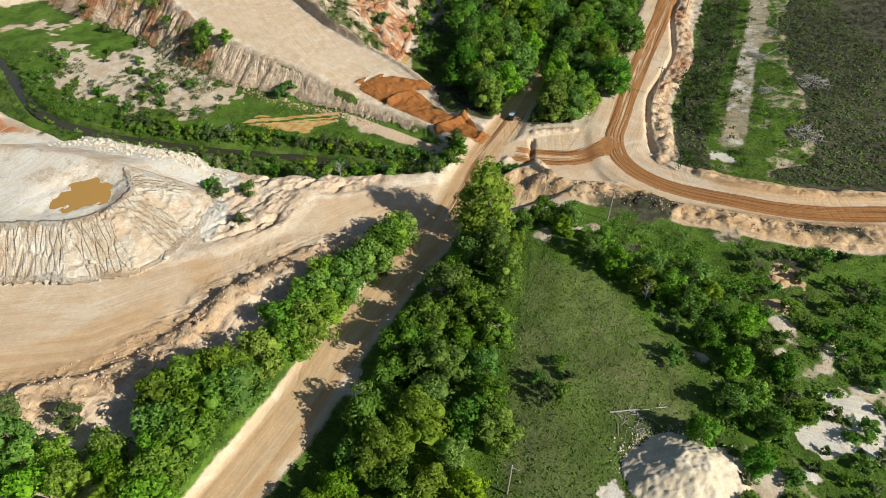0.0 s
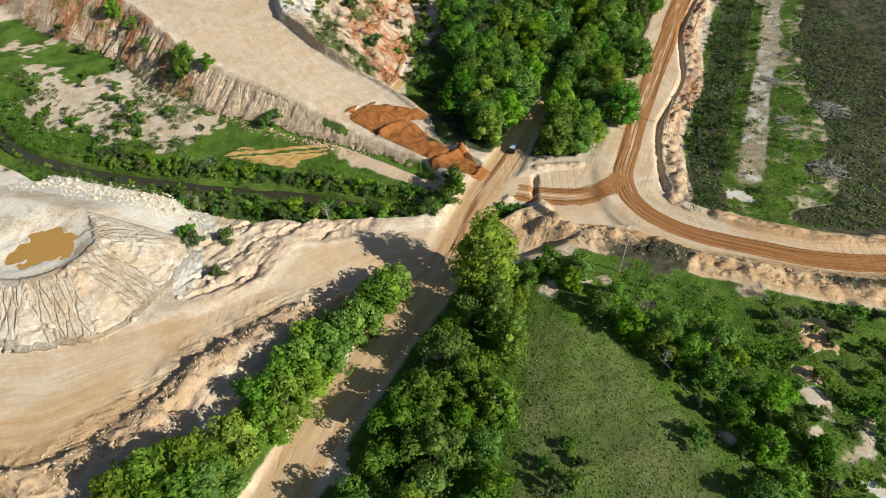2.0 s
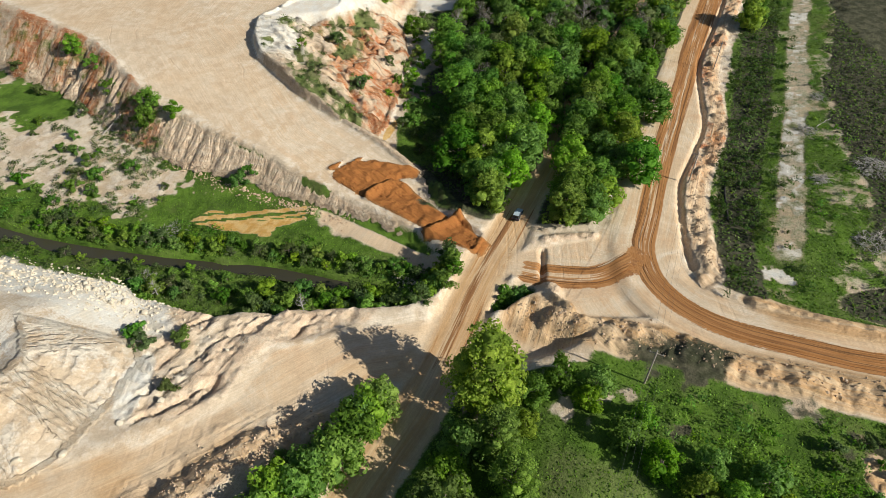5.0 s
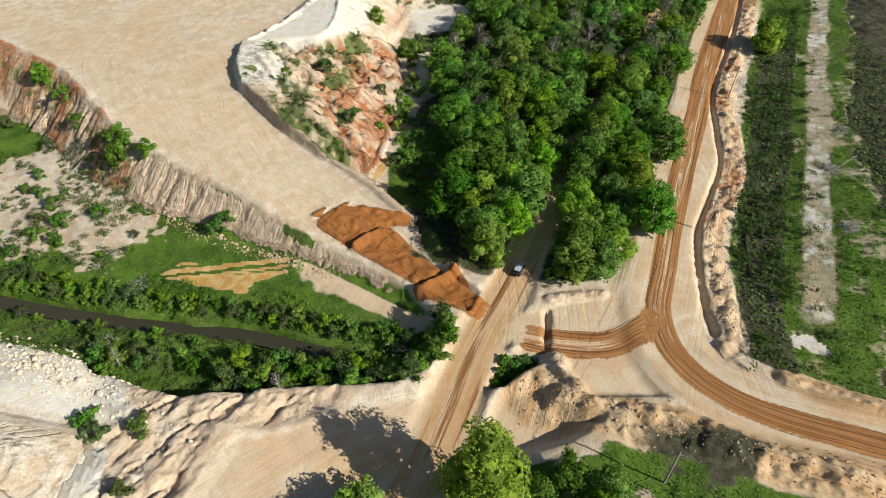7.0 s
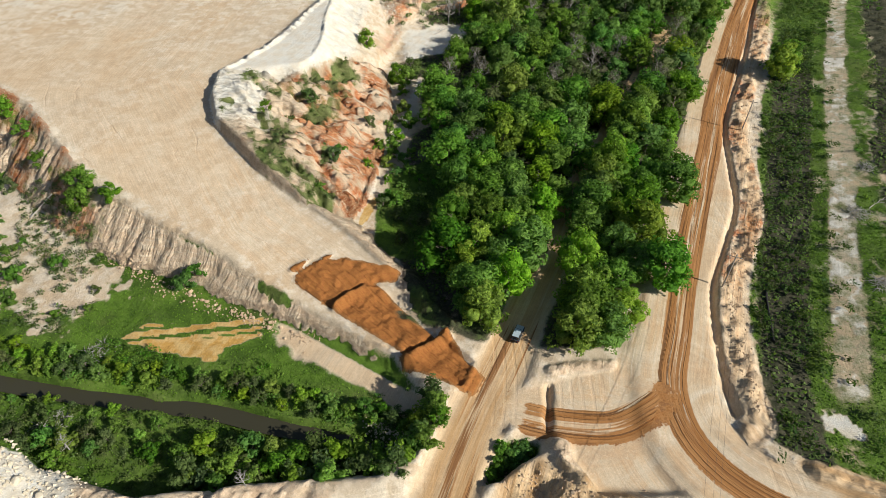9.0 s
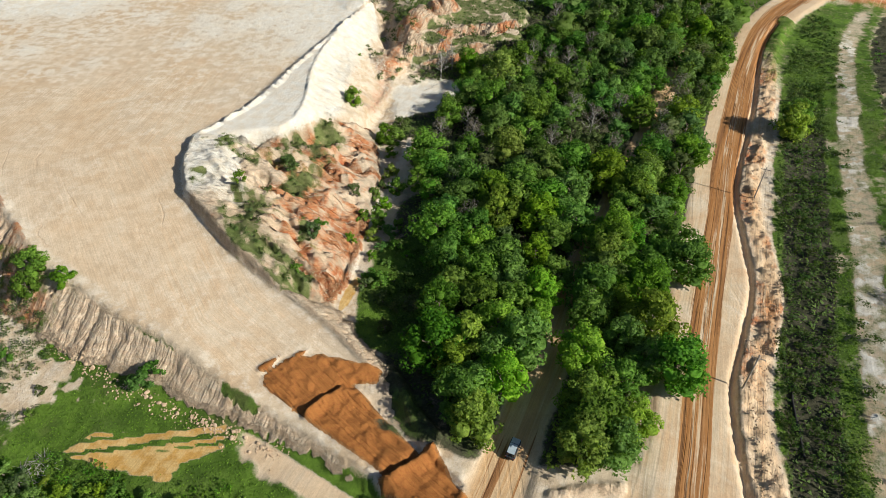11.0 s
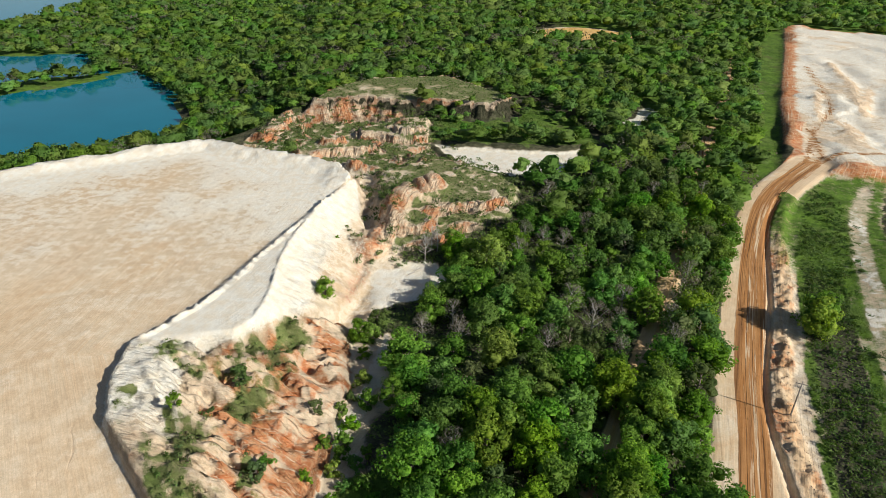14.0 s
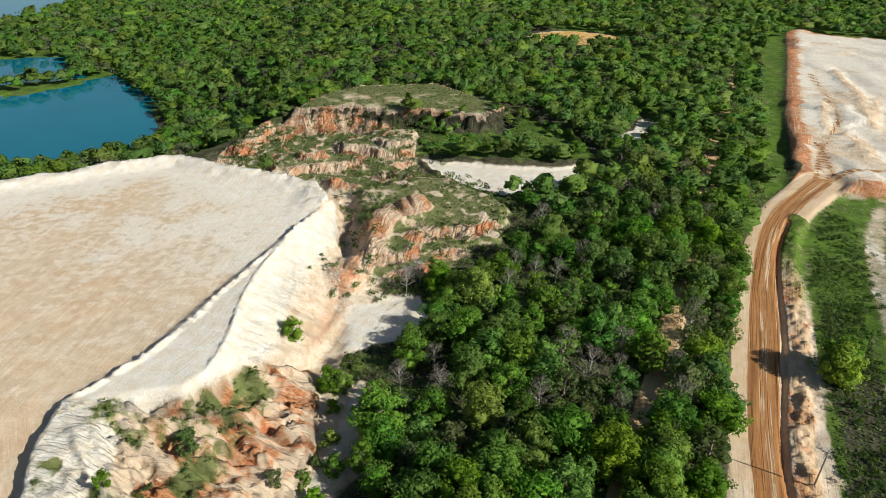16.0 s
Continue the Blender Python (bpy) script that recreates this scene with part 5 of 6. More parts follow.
def bare_template(name, seed, h, r, label, cat="tree", twigs=0):
    rng = np.random.default_rng(seed)
    sticks = [limb(rng, (0, 0, -0.3), (0.3, 0.2, h), 0.2, 0.05, 6, 0.15)]
    for k in range(16):
        u = 0.25 + 0.7 * k / 16
        a = 2.399 * k
        root = (0.3 * u, 0.2 * u, h * u)
        end = (root[0] + r * (1.15 - u) * math.cos(a), root[1] + r * (1.15 - u) * math.sin(a), h * u + r * rng.uniform(0.3, 0.8))
        main = limb(rng, root, end, 0.09, 0.03, 4, 0.15)
        sticks.append(main)
        for j in (1, 2, 3, 4):
            p = main[j]
            e = (p[0] + rng.uniform(-1, 1) * 0.9, p[1] + rng.uniform(-1, 1) * 0.9, p[2] + rng.uniform(0.3, 1.2))
            sticks.append(limb(rng, p[:3], e, 0.035, 0.015, 2, 0.1))
    thing = tagged(new(name), label, cat)
    part("trunk", tubes("trunk", sticks[:1], dead_wood, 6), thing)
    part("bare_crown", tubes("bare_crown", sticks[1:], dead_wood, 4), thing)
    if twigs:
        ends = [(*l[-1][:3], r * 0.24) for l in sticks[1::5]]
        P, N = crown_points(ends, twigs, rng)
        V, F, M = leaves(P, N, 0.30, rng)
        part("twig_crown", leaf_mesh("twig_crown", V, F, leaf_grey, M), thing, "haze of fine grey-brown twigs")
    return thing


KINDS = {
    "broad": [tree_template("tree", 100 + k, 10.5, 5.6, 14, 2600, 0.52, m, label="leafy green broadleaf tree with a rounded crown", group="trees of the wood") for k, m in enumerate((leaf_green, leaf_green, leaf_green, leaf_bright))],
    "bright": [tree_template("tree", 120 + k, 9.5, 4.9, 13, 2300, 0.48, leaf_bright, label="bright yellow-green broadleaf tree in fresh leaf", group="trees of the wood") for k in range(2)],
    "deep": [tree_template("tree", 130 + k, 10.0, 5.0, 12, 1700, 0.54, m, label="deep green tree in the middle of the wood", group="trees of the wood") for k, m in enumerate((leaf_far, leaf_far, leaf_green))],
    "tall": [tree_template("tree", 140 + k, 18.0, 5.4, 30, 6000, 0.44, m, 0.14, 0.66, "tall slender cottonwood tree beside the dirt road") for k, m in enumerate((leaf_bright, leaf_green))],
    "airy": [tree_template("tree", 160 + k, 9.5, 4.2, 12, 1100, 0.36, m, label="thin dull-green tree with bare twigs showing", group="trees of the wood", clumps=4) for k, m in enumerate((leaf_dull, leaf_dull, leaf_green))],
    "hedge": [tree_template("tree", 180 + k, 6.8, 3.9, 12, 1700, 0.44, m, 0.12, 0.65, "dense green hedgerow tree along the dirt road", group="hedgerow trees") for k, m in enumerate((leaf_green, leaf_bright, leaf_bright))],
    "shrub": [tree_template("shrub", 200 + k, 2.4, 1.9, 5, 420, 0.32, m, 0.1, 0.6, "low round green shrub on bare ground", "shrub", "shrubs", clumps=3) for k, m in enumerate((leaf_green, leaf_green, leaf_dull))],
    "willow": [tree_template("shrub", 220 + k, 3.6, 2.4, 7, 760, 0.34, m, 0.05, 0.6, "thick green waterside bush by the creek", "shrub", "creek bushes", clumps=4) for k, m in enumerate((leaf_green, leaf_bright, leaf_dull))],
    "bare": [bare_template("dead_tree", 240, 8.0, 3.0, "leafless pale grey dead tree with thin branches")],
    "grey": [bare_template("dead_tree", 241, 8.5, 4.2, "leafless grey-brown tree among green crowns", twigs=900)],
}
used = {k: 0 for k in KINDS}
PLANTS = []                                     # kind, x, y, scale


def set_plants():
    rng = np.random.default_rng(77)
    P = np.array([(p[1], p[2]) for p in PLANTS], float)
    z = terrain(P[:, 0], P[:, 1])[0]
    for (kind, x, y, s), zz in zip(PLANTS, z):
        row = KINDS[kind]
        k = used[kind]
        used[kind] += 1
        sx = s * rng.uniform(0.94, 1.06)
        m = Matrix.Translation((x, y, zz - 0.05)) @ Matrix.Rotation(rng.uniform(0, 6.28), 4, "Z") @ Matrix.Diagonal((sx, sx, s, 1))
        if k < len(row):
            row[k].matrix_basis = m
        else:
            copy_thing(row[int(rng.integers(len(row)))], Matrix.Identity(4)).matrix_basis = m


def scatter(poly, gap, seed, tries=6000, keep=None):
    """Points in an outline, no two nearer than gap."""
    rng = np.random.default_rng(seed)
    xs, ys = [p[0] for p in poly], [p[1] for p in poly]
    Q = np.stack([rng.uniform(min(xs), max(xs), tries), rng.uniform(min(ys), max(ys), tries)], -1)
    ok = inside(Q[:, 0], Q[:, 1], poly)[0] > 0
    Q = Q[ok]
    wild = terrain(Q[:, 0], Q[:, 1])[4]["wild"]
    out = []
    for (x, y), w in zip(Q, wild):
        if w > 0.3 and all((x - a) ** 2 + (y - b) ** 2 > gap * gap for a, b in out):
            out.append((x, y))
    return out


def plant(kind, places, s0, s1, seed=1):
    rng = np.random.default_rng(seed)
    for x, y in places:
        PLANTS.append((kind, float(x), float(y), float(rng.uniform(s0, s1))))


WOOD = [(9, 171), (13, 166), (20, 161), (30, 160), (37, 161), (45, 172), (53, 192), (66, 230), (82, 262), (104, 310), (120, 345), (118, 384), (96, 388), (78, 372), (58, 352), (46, 342), (36, 332), (28, 318), (24, 298), (10, 288), (1, 272), (1, 250), (6, 236), (4, 226), (8, 208), (5, 192), (6, 180)]
def road_x(y):
    return np.interp(y, [143, 159, 173, 194, 209, 239, 278, 315, 396, 450], [10, 17, 23, 32, 38, 52, 71, 88, 126, 150])


wood_places = [p for p in scatter(WOOD, 6.1, 3) if abs(p[0] - 0.6 - road_x(p[1])) > (5.2 if p[1] < 252 or 284 < p[1] < 294 else 2.6)]
rng = np.random.default_rng(9)
for x, y in wood_places:
    roll = rng.random() + 0.5 * float(fbm(np.array([x * 0.03]), np.array([y * 0.03]), 2, 66)[0])
    if y < 215:
        kind = "broad" if roll < 0.8 else "bright"
    elif y < 262:
        kind = "broad" if roll < 0.5 else "airy" if roll < 0.72 else "deep" if roll < 0.86 else "bright"
    else:
        kind = "deep" if roll < 0.48 else "airy" if roll < 0.76 else "broad" if roll < 0.9 else "grey"
    PLANTS.append((kind, x, y, rng.uniform(0.78, 1.28) if kind != "grey" else rng.uniform(0.8, 1.1)))
plant("bright", [(51, 246)], 1.4, 1.5)
plant("bright", [(12.5, 168.5)], 1.15, 1.2)
plant("broad", [(13, 176), (34, 167), (37, 163), (10.5, 173), (34, 174)], 0.95, 1.15)
plant("broad", [(63, 211), (52, 180)], 1.1, 1.2)
rng = np.random.default_rng(19)
for y in np.arange(196, 262, 5.2):                 # trees leaning over the dirt road from the east
    x = road_x(y)
    PLANTS.append(("broad" if rng.random() < 0.7 else "hedge", float(x + rng.uniform(4.4, 5.6)), float(y + rng.uniform(-1, 1)), float(rng.uniform(0.95, 1.25))))
road_row = []
for y in np.arange(262, 690, 5.5):
    x = np.interp(y, [239, 278, 315, 396, 450, 513, 662, 860], [52, 71, 88, 126, 150, 181, 247, 340])
    if not 385 < y < 402:
        road_row.append((x + rng.uniform(5.0, 6.4), y))
# hedgerows along the dirt road
plant("hedge", [(-45, 54), (-42, 58), (-38, 60), (-36, 66), (-33, 70), (-29, 73), (-26, 78), (-23, 84), (-24, 91), (-19, 95), (-14, 101), (-11, 106), (-28, 83), (-48, 60), (-41, 52), (-31, 78), (-21, 90), (-16, 97), (-9, 109), (-39, 66), (-35, 62), (-44, 63), (-26, 87), (-13, 105)], 1.1, 1.45, 4)
plant("bright", [(-52, 47), (-46, 50), (-57, 45), (-49, 44)], 0.7, 0.85, 36)
plant("hedge", [(-63, 43), (-44, 47), (-70, 52), (-66, 48), (-75, 46), (-58, 38), (-50, 40), (-54, 51), (-61, 49), (-45, 42), (-80, 50), (-72, 46)], 0.95, 1.3, 5)
plant("airy", [(-62, 56), (-72, 56)], 0.6, 0.7, 5)
plant("broad", [(-6, 74), (-3, 80), (-12, 58), (-10, 52), (-4, 57), (0, 69), (1, 88), (6, 84)], 0.95, 1.15, 6)
plant("hedge", [(-9, 68), (-2, 63), (4, 76), (8, 71), (9, 64), (5, 59), (2, 53), (-1, 47), (-7, 47), (-14, 52), (-16, 46), (-20, 43), (-5, 42), (5, 46), (-12, 41), (3, 95), (5, 100), (-9, 61), (11, 79), (10, 57)], 0.9, 1.25, 7)
plant("tall", [(9.5, 110)], 1.2, 1.21, 8)
plant("tall", [(11, 100), (13, 92)], 0.72, 0.8, 8)
plant("hedge", [(23, 113), (27, 108), (32, 101), (37, 96), (42, 91), (47, 90), (53, 93), (29, 111), (55, 89), (45, 96), (18, 110), (36, 105), (16, 104)], 0.7, 1.0, 9)
plant("hedge", [(50, 85), (55, 82), (60, 81), (61, 75), (63, 70), (57, 65), (51, 62), (44, 56), (51, 77), (55, 71), (57, 58), (52, 51)], 0.6, 0.95, 10)
plant("shrub", [(22, 71), (22, 65), (19, 64), (24, 68), (18, 68), (44, 73)], 0.9, 1.4, 11)
plant("shrub", scatter([(38, 95), (90, 104), (98, 40), (40, 42), (50, 70)], 3.6, 12)[:110], 0.6, 1.25, 12)
# banks of the creek
plant("willow", scatter([(-100, 168), (-60, 160), (-30, 155), (-10, 150), (2, 149), (3, 144), (-14, 147.5), (-40, 153.5), (-76, 158.5), (-99, 163)], 2.6, 13)[:70], 0.6, 1.0, 13)
plant("willow", [(-41, 139), (-37, 141), (-33, 140.5), (-29, 141), (-25, 140), (-39, 136), (-31, 137), (-24, 137), (-18, 141), (-14, 139.5), (-10, 140), (-6, 139), (-2, 138), (0, 140.5), (-20, 138), (-16, 136.5), (-8, 136.5), (-3, 135.5), (-36, 134.5), (-28, 135), (4, 147), (3, 150), (1, 146)], 1.15, 1.6, 34)
plant("willow", [(-74, 144), (-71, 141), (-67, 143), (-63, 142), (-60, 144), (-56, 143)], 0.8, 1.2, 35)
plant("willow", [(-35, 137), (-30, 137), (-22, 137), (-17, 138), (-11, 136), (-7, 136), (-4, 138), (-27, 134), (-38, 135), (-33, 133), (-14, 134), (-20, 134), (3, 148), (1, 143), (4, 145), (2, 140)], 0.9, 1.3, 14)
plant("shrub", [(-64, 139), (-47, 140), (-58, 141), (-61, 137), (-90, 147), (-78, 144), (-70, 148), (-100, 152), (-47, 110), (-57, 122), (-55, 120), (-48, 121), (14, 137), (16, 138.5), (17, 140.5), (19, 140.5), (15, 140), (20.5, 140), (13.4, 135), (18, 138.6)], 0.9, 1.5, 15)
plant("hedge", [(-83, 206), (-118, 237), (-84, 202)], 0.9, 1.05, 16)
plant("shrub", [(-75, 202), (-141, 240), (-129, 228), (-110, 216), (-100, 218), (-108, 229), (-135, 206), (-93, 184), (-53, 181), (-51, 183)], 1.3, 1.9, 17)
plant("shrub", scatter([(-150, 200), (-120, 175), (-90, 168), (-66, 170), (-70, 184), (-95, 196), (-125, 215)], 4.5, 26)[:28], 0.6, 1.5, 26)
plant("willow", scatter([(-150, 190), (-128, 170), (-100, 158), (-70, 148), (-45, 142), (-45, 147), (-74, 152.5), (-98, 156), (-122, 166), (-150, 196)], 3.6, 27)[:30], 0.4, 0.75, 27)
# red hill, white slope and clearing
plant("shrub", [(-23, 222), (-24, 220), (-16, 224), (-26, 208), (-35, 248), (-14, 234), (-17, 243), (-10, 251), (-33, 244), (-38, 236), (-43, 232), (-12, 246)], 0.9, 1.5, 18)
plant("shrub", [(-23, 319), (-21, 328)], 0.4, 0.5, 37)
plant("hedge", [(-22, 288), (-11, 276), (-8, 275), (20, 303), (23, 300)], 0.8, 1.0, 19)
plant("shrub", scatter([(-12, 196), (-4, 190), (3, 196), (4, 215), (2, 232), (-10, 236), (-12, 215)], 3.2, 20)[:22], 0.9, 1.5, 20)
plant("airy", [(4, 243), (0, 250), (15, 322)], 0.9, 1.05, 21)
plant("broad", [(15, 298), (18, 308), (16, 317), (9, 290), (21, 314)], 0.75, 0.95, 31)
plant("willow", [(-9, 268), (-8, 258), (-9, 242), (-11, 228), (-10, 236), (-7, 284), (-6, 250)], 0.9, 1.3, 32)
plant("bare", [(6, 318), (8, 325), (10, 322)], 1.0, 1.3, 22)
plant("grey", [(53, 306), (48, 284), (39, 266), (94, 362), (52, 357), (61, 330), (14, 230)], 0.9, 1.15, 23)
plant("bare", [(-27, 131.5), (42, 88), (-62, 141)], 0.5, 0.65, 24)
plant("bright", [(116, 278), (117.5, 281)], 1.25, 1.35, 25)
set_plants()


# ---- woods and brush that nobody could count ----
def crowd(name, places, h0, h1, r, nleaf, size, mat, seed, label, cat, shell=0.0):
    """Many simple crowns in one mesh."""
    rng = np.random.default_rng(seed)
    Q = np.array(places, float)
    z = terrain(Q[:, 0], Q[:, 1])[0]
    Vs, Fs, base = [], [], 0
    tones, Ms = [], []
    for (x, y), zz in zip(Q, z):
        h = rng.uniform(h0, h1)
        rad = r * rng.uniform(0.68, 1.22)
        n = int(nleaf * (rad / r) ** 2 * rng.uniform(0.9, 1.15))
        d = rng.normal(0, 1, (n, 3))
        d[:, 2] = np.abs(d[:, 2]) * 0.9 - 0.25
        d /= np.linalg.norm(d, axis=1)[:, None]
        k = rng.integers(0, 5, n)
        lob = rng.normal(0, 0.36, (5, 3)) * np.array([1, 1, 0.7])
        P = lob[k] * rad + d * rad * 0.54 * rng.uniform(0.75, 1.08, n)[:, None]
        P[:, 2] = P[:, 2] * (h * 0.42 / rad) + h * 0.62
        P += np.array([x, y, zz])
        V, F, M = leaves(P, d, size, rng)
        if shell:
            V2, F2, M2 = shells([(0, 0, 0, 1.0)], rng, 1.0, 1.0, *((12, 6) if nleaf > 80 else (9, 4)), rugged=0.3)
            reach = (V2 @ lob.T).max(1)
            V2 = V2 * (shell + 0.72 * np.clip(reach, 0, 1))[:, None] * rad
            V2[:, 2] = V2[:, 2] * (h * 0.42 / rad) + h * 0.60
            V, F, M = np.concatenate([V, V2 + np.array([x, y, zz])]), np.concatenate([F, F2 + len(V)]), np.concatenate([M, M2])
        Vs.append(V)
        Ms.append(M)
        Fs.append(F + base)
        base += len(V)
        tones.append(np.full(len(V), rng.random(), np.float32))
    me = leaf_mesh(name, np.concatenate(Vs), np.concatenate(Fs), mat, np.concatenate(Ms))
    me.attributes.new("tone", "FLOAT", "POINT").data.foreach_set("value", np.concatenate(tones))
    return tagged(new(name, me), label, cat, kind="stuff")


def jittered(x0, x1, y0, y1, cell, seed):
    rng = np.random.default_rng(seed)
    gx, gy = np.meshgrid(np.arange(x0, x1, cell), np.arange(y0, y1, cell))
    return np.stack([gx.ravel() + rng.uniform(-0.45, 0.45, gx.size) * cell, gy.ravel() + rng.uniform(-0.45, 0.45, gx.size) * cell], -1)


def far_filter(Q):
    x, y = Q[:, 0], Q[:, 1]
    z = terrain(x, y)[4]
    ok = z["wild"] > 0.5
    ok &= np.abs(x - 10) < (y - 150) * 0.70 + 28
    ok &= inside(x, y, grown(MESA, 4))[0] < 0
    ok &= inside(x, y, BADLAND)[0] < -4
    ok &= ~((y < 352) & (x < 34))
    ok &= inside(x, y, WASH)[0] < -3
    ok &= inside(x, y, EASTSIDE)[0] < 0
    ok &= inside(x, y, WASH3)[0] < -2
    ok &= inside(x, y, WOOD)[0] < 0
    ok &= np.hypot((x - 142) / 50, (y - 738) / 38) > 1
    ok &= z["plateau"] < -12
    ok &= ~((z["off"] > -3) & (y < 400))
    ok &= inside(x, y, [(159, 400), (160, 410), (188, 479), (242, 600), (324, 773), (345, 776), (223, 532), (186, 454), (168, 405)])[0] < -2.5
    return Q[ok]


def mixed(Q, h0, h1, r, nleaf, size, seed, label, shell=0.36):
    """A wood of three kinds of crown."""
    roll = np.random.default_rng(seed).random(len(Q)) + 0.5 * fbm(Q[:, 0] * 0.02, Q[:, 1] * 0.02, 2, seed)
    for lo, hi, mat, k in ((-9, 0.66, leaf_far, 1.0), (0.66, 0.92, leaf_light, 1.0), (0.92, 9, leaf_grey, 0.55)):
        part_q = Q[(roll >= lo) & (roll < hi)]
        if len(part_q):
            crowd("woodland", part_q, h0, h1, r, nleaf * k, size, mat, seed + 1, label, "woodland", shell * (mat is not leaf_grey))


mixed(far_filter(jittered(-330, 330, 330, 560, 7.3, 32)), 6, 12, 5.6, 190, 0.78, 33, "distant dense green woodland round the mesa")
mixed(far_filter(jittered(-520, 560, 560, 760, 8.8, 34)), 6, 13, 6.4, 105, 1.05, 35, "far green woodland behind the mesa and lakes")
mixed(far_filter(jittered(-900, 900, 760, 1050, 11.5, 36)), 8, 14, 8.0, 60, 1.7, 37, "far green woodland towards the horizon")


Q = jittered(5, 90, 424, 502, 5.5, 39)
Q = Q[(inside(Q[:, 0], Q[:, 1], EASTSIDE)[0] > 0) & (fbm(Q[:, 0] * 0.06, Q[:, 1] * 0.06, 2, 40) > -0.06) & (terrain(Q[:, 0], Q[:, 1])[4]["wild"] > 0.5)]
mixed(Q, 2.5, 6.5, 2.9, 120, 0.66, 40, "young green trees and brush below the mesa")
mixed(np.array(road_row), 7, 11, 4.2, 240, 0.72, 38, "green trees closing over the dirt road", 0.0)


def tufts(name, area, count, size, mat, mask, level, seed, label, cat, lift=0.3):
    """Small tufts spread where a cover mask is high."""
    rng = np.random.default_rng(seed)
    x0, x1, y0, y1 = area
    x, y = rng.uniform(x0, x1, count), rng.uniform(y0, y1, count)
    h, soil, cover, track, zones = terrain(x, y)
    m = cover[:, mask] * (zones["wild"] > 0.2) * (cover[:, 3] < 0.2) + 0.25 * fbm(x * 0.15, y * 0.15, 3, seed)
    k = m > level
    P = np.stack([x, y, h + lift * size], -1)[k]
    N = rng.normal(0, 0.5, P.shape) + np.array([0, 0, 0.6])
    V, F, M = leaves(P, N, size, rng)
    return tagged(new(name, leaf_mesh(name, V, F, mat, M)), label, cat, kind="stuff")


tufts("grass", (-170, 110, 40, 215), 150000, 0.36, grass_blade, 0, 0.55, 41, "rough green grass and weeds on open ground", "grass")
tufts("undergrowth", (-10, 150, 130, 390), 60000, 0.75, leaf_dull, 1, 0.55, 42, "dark low undergrowth and scrub", "undergrowth")


tufts("undergrowth", (-110, 70, 330, 540), 30000, 0.8, leaf_dull, 0, 0.62, 43, "olive grass and low brush on the eroded benches", "undergrowth")


tufts("grass", (72, 170, 128, 330), 30000, 0.42, grass_blade, 0, 0.55, 44, "bright green grass in the field beyond the scrub belt", "grass")


# brush growing beside the haul road and in the right-hand field
Q = jittered(60, 170, 138, 385, 2.1, 51)
zz = terrain(Q[:, 0], Q[:, 1])[4]
keep = (zz["off"] > 14) & (zz["off"] < 30 + 3 * np.sin(Q[:, 1])) & (zz["wild"] > 0.4) & (fbm(Q[:, 0] * 0.12, Q[:, 1] * 0.12, 3, 55) > -0.02)
crowd("scrub", Q[keep], 0.8, 2.6, 1.25, 50, 0.42, leaf_belt, 52, "belt of dark low scrub beside the haul road", "scrub")
Q = jittered(-150, 6, 128, 215, 1.9, 81)
dcr, wcr, scr = along(Q[:, 0], Q[:, 1], CREEK)
hq, sq, cq, tq, zq = terrain(Q[:, 0], Q[:, 1])
thick = fbm(Q[:, 0] * 0.09, Q[:, 1] * 0.09, 3, 83)
keep = (zq["valley"] > 1.5) & (dcr > 2.6) & (dcr < 11 + 8 * thick) & (scr > 0) & (cq[:, 0] > 0.4) & (thick > -0.10)
crowd("scrub", Q[keep], 0.6, 1.9, 1.3, 46, 0.36, leaf_green, 82, "thick low green growth along the creek", "scrub")
keep = (zq["valley"] > 1.0) & (dcr > 2.6) & (scr < 0) & (cq[:, 0] > 0.4) & (thick > -0.04)
crowd("scrub", Q[keep], 0.4, 1.2, 1.1, 36, 0.34, leaf_dull, 84, "dull green weeds and dead stalks on the creek bank", "scrub")
keep = (zq["valley"] > 0) & (dcr > 12) & (Q[:, 0] < -72) & (fbm(Q[:, 0] * 0.14, Q[:, 1] * 0.14, 3, 87) > 0.03)
crowd("scrub", Q[keep], 0.4, 1.5, 1.2, 40, 0.36, leaf_dull, 86, "scattered green brush on pale sandy ground", "scrub")
Q = jittered(14, 104, 38, 114, 2.5, 63)
band = np.maximum(inside(Q[:, 0], Q[:, 1], [(20, 113), (34, 112), (60, 109), (102, 103), (102, 82), (64, 84), (46, 96), (36, 103)])[0], inside(Q[:, 0], Q[:, 1], [(48, 92), (100, 98), (100, 40), (52, 40), (44, 54), (56, 72)])[0])
keep = (band > 0) & (fbm(Q[:, 0] * 0.10, Q[:, 1] * 0.10, 3, 65) > -0.02) & (terrain(Q[:, 0], Q[:, 1])[2][:, 0] > 0.35)
crowd("scrub", Q[keep], 0.7, 2.6, 1.5, 46, 0.42, leaf_green, 64, "dense green brush beside the haul road bank", "scrub")
Q = jittered(70, 200, 150, 385, 4.5, 53)
zz = terrain(Q[:, 0], Q[:, 1])[4]
keep = (zz["off"] > 36) & (zz["off"] < 48) & (zz["wild"] > 0.4) & (fbm(Q[:, 0] * 0.06, Q[:, 1] * 0.06, 3, 57) > 0.08)
crowd("scrub", Q[keep], 0.6, 1.6, 1.2, 40, 0.4, leaf_green, 54, "scattered green weeds in the rough field", "scrub")
Q = jittered(95, 230, 140, 385, 2.6, 73)
zz = terrain(Q[:, 0], Q[:, 1])[4]
keep = (zz["off"] > 43) & (zz["wild"] > 0.4) & (fbm(Q[:, 0] * 0.09, Q[:, 1] * 0.09, 3, 77) > -0.05)
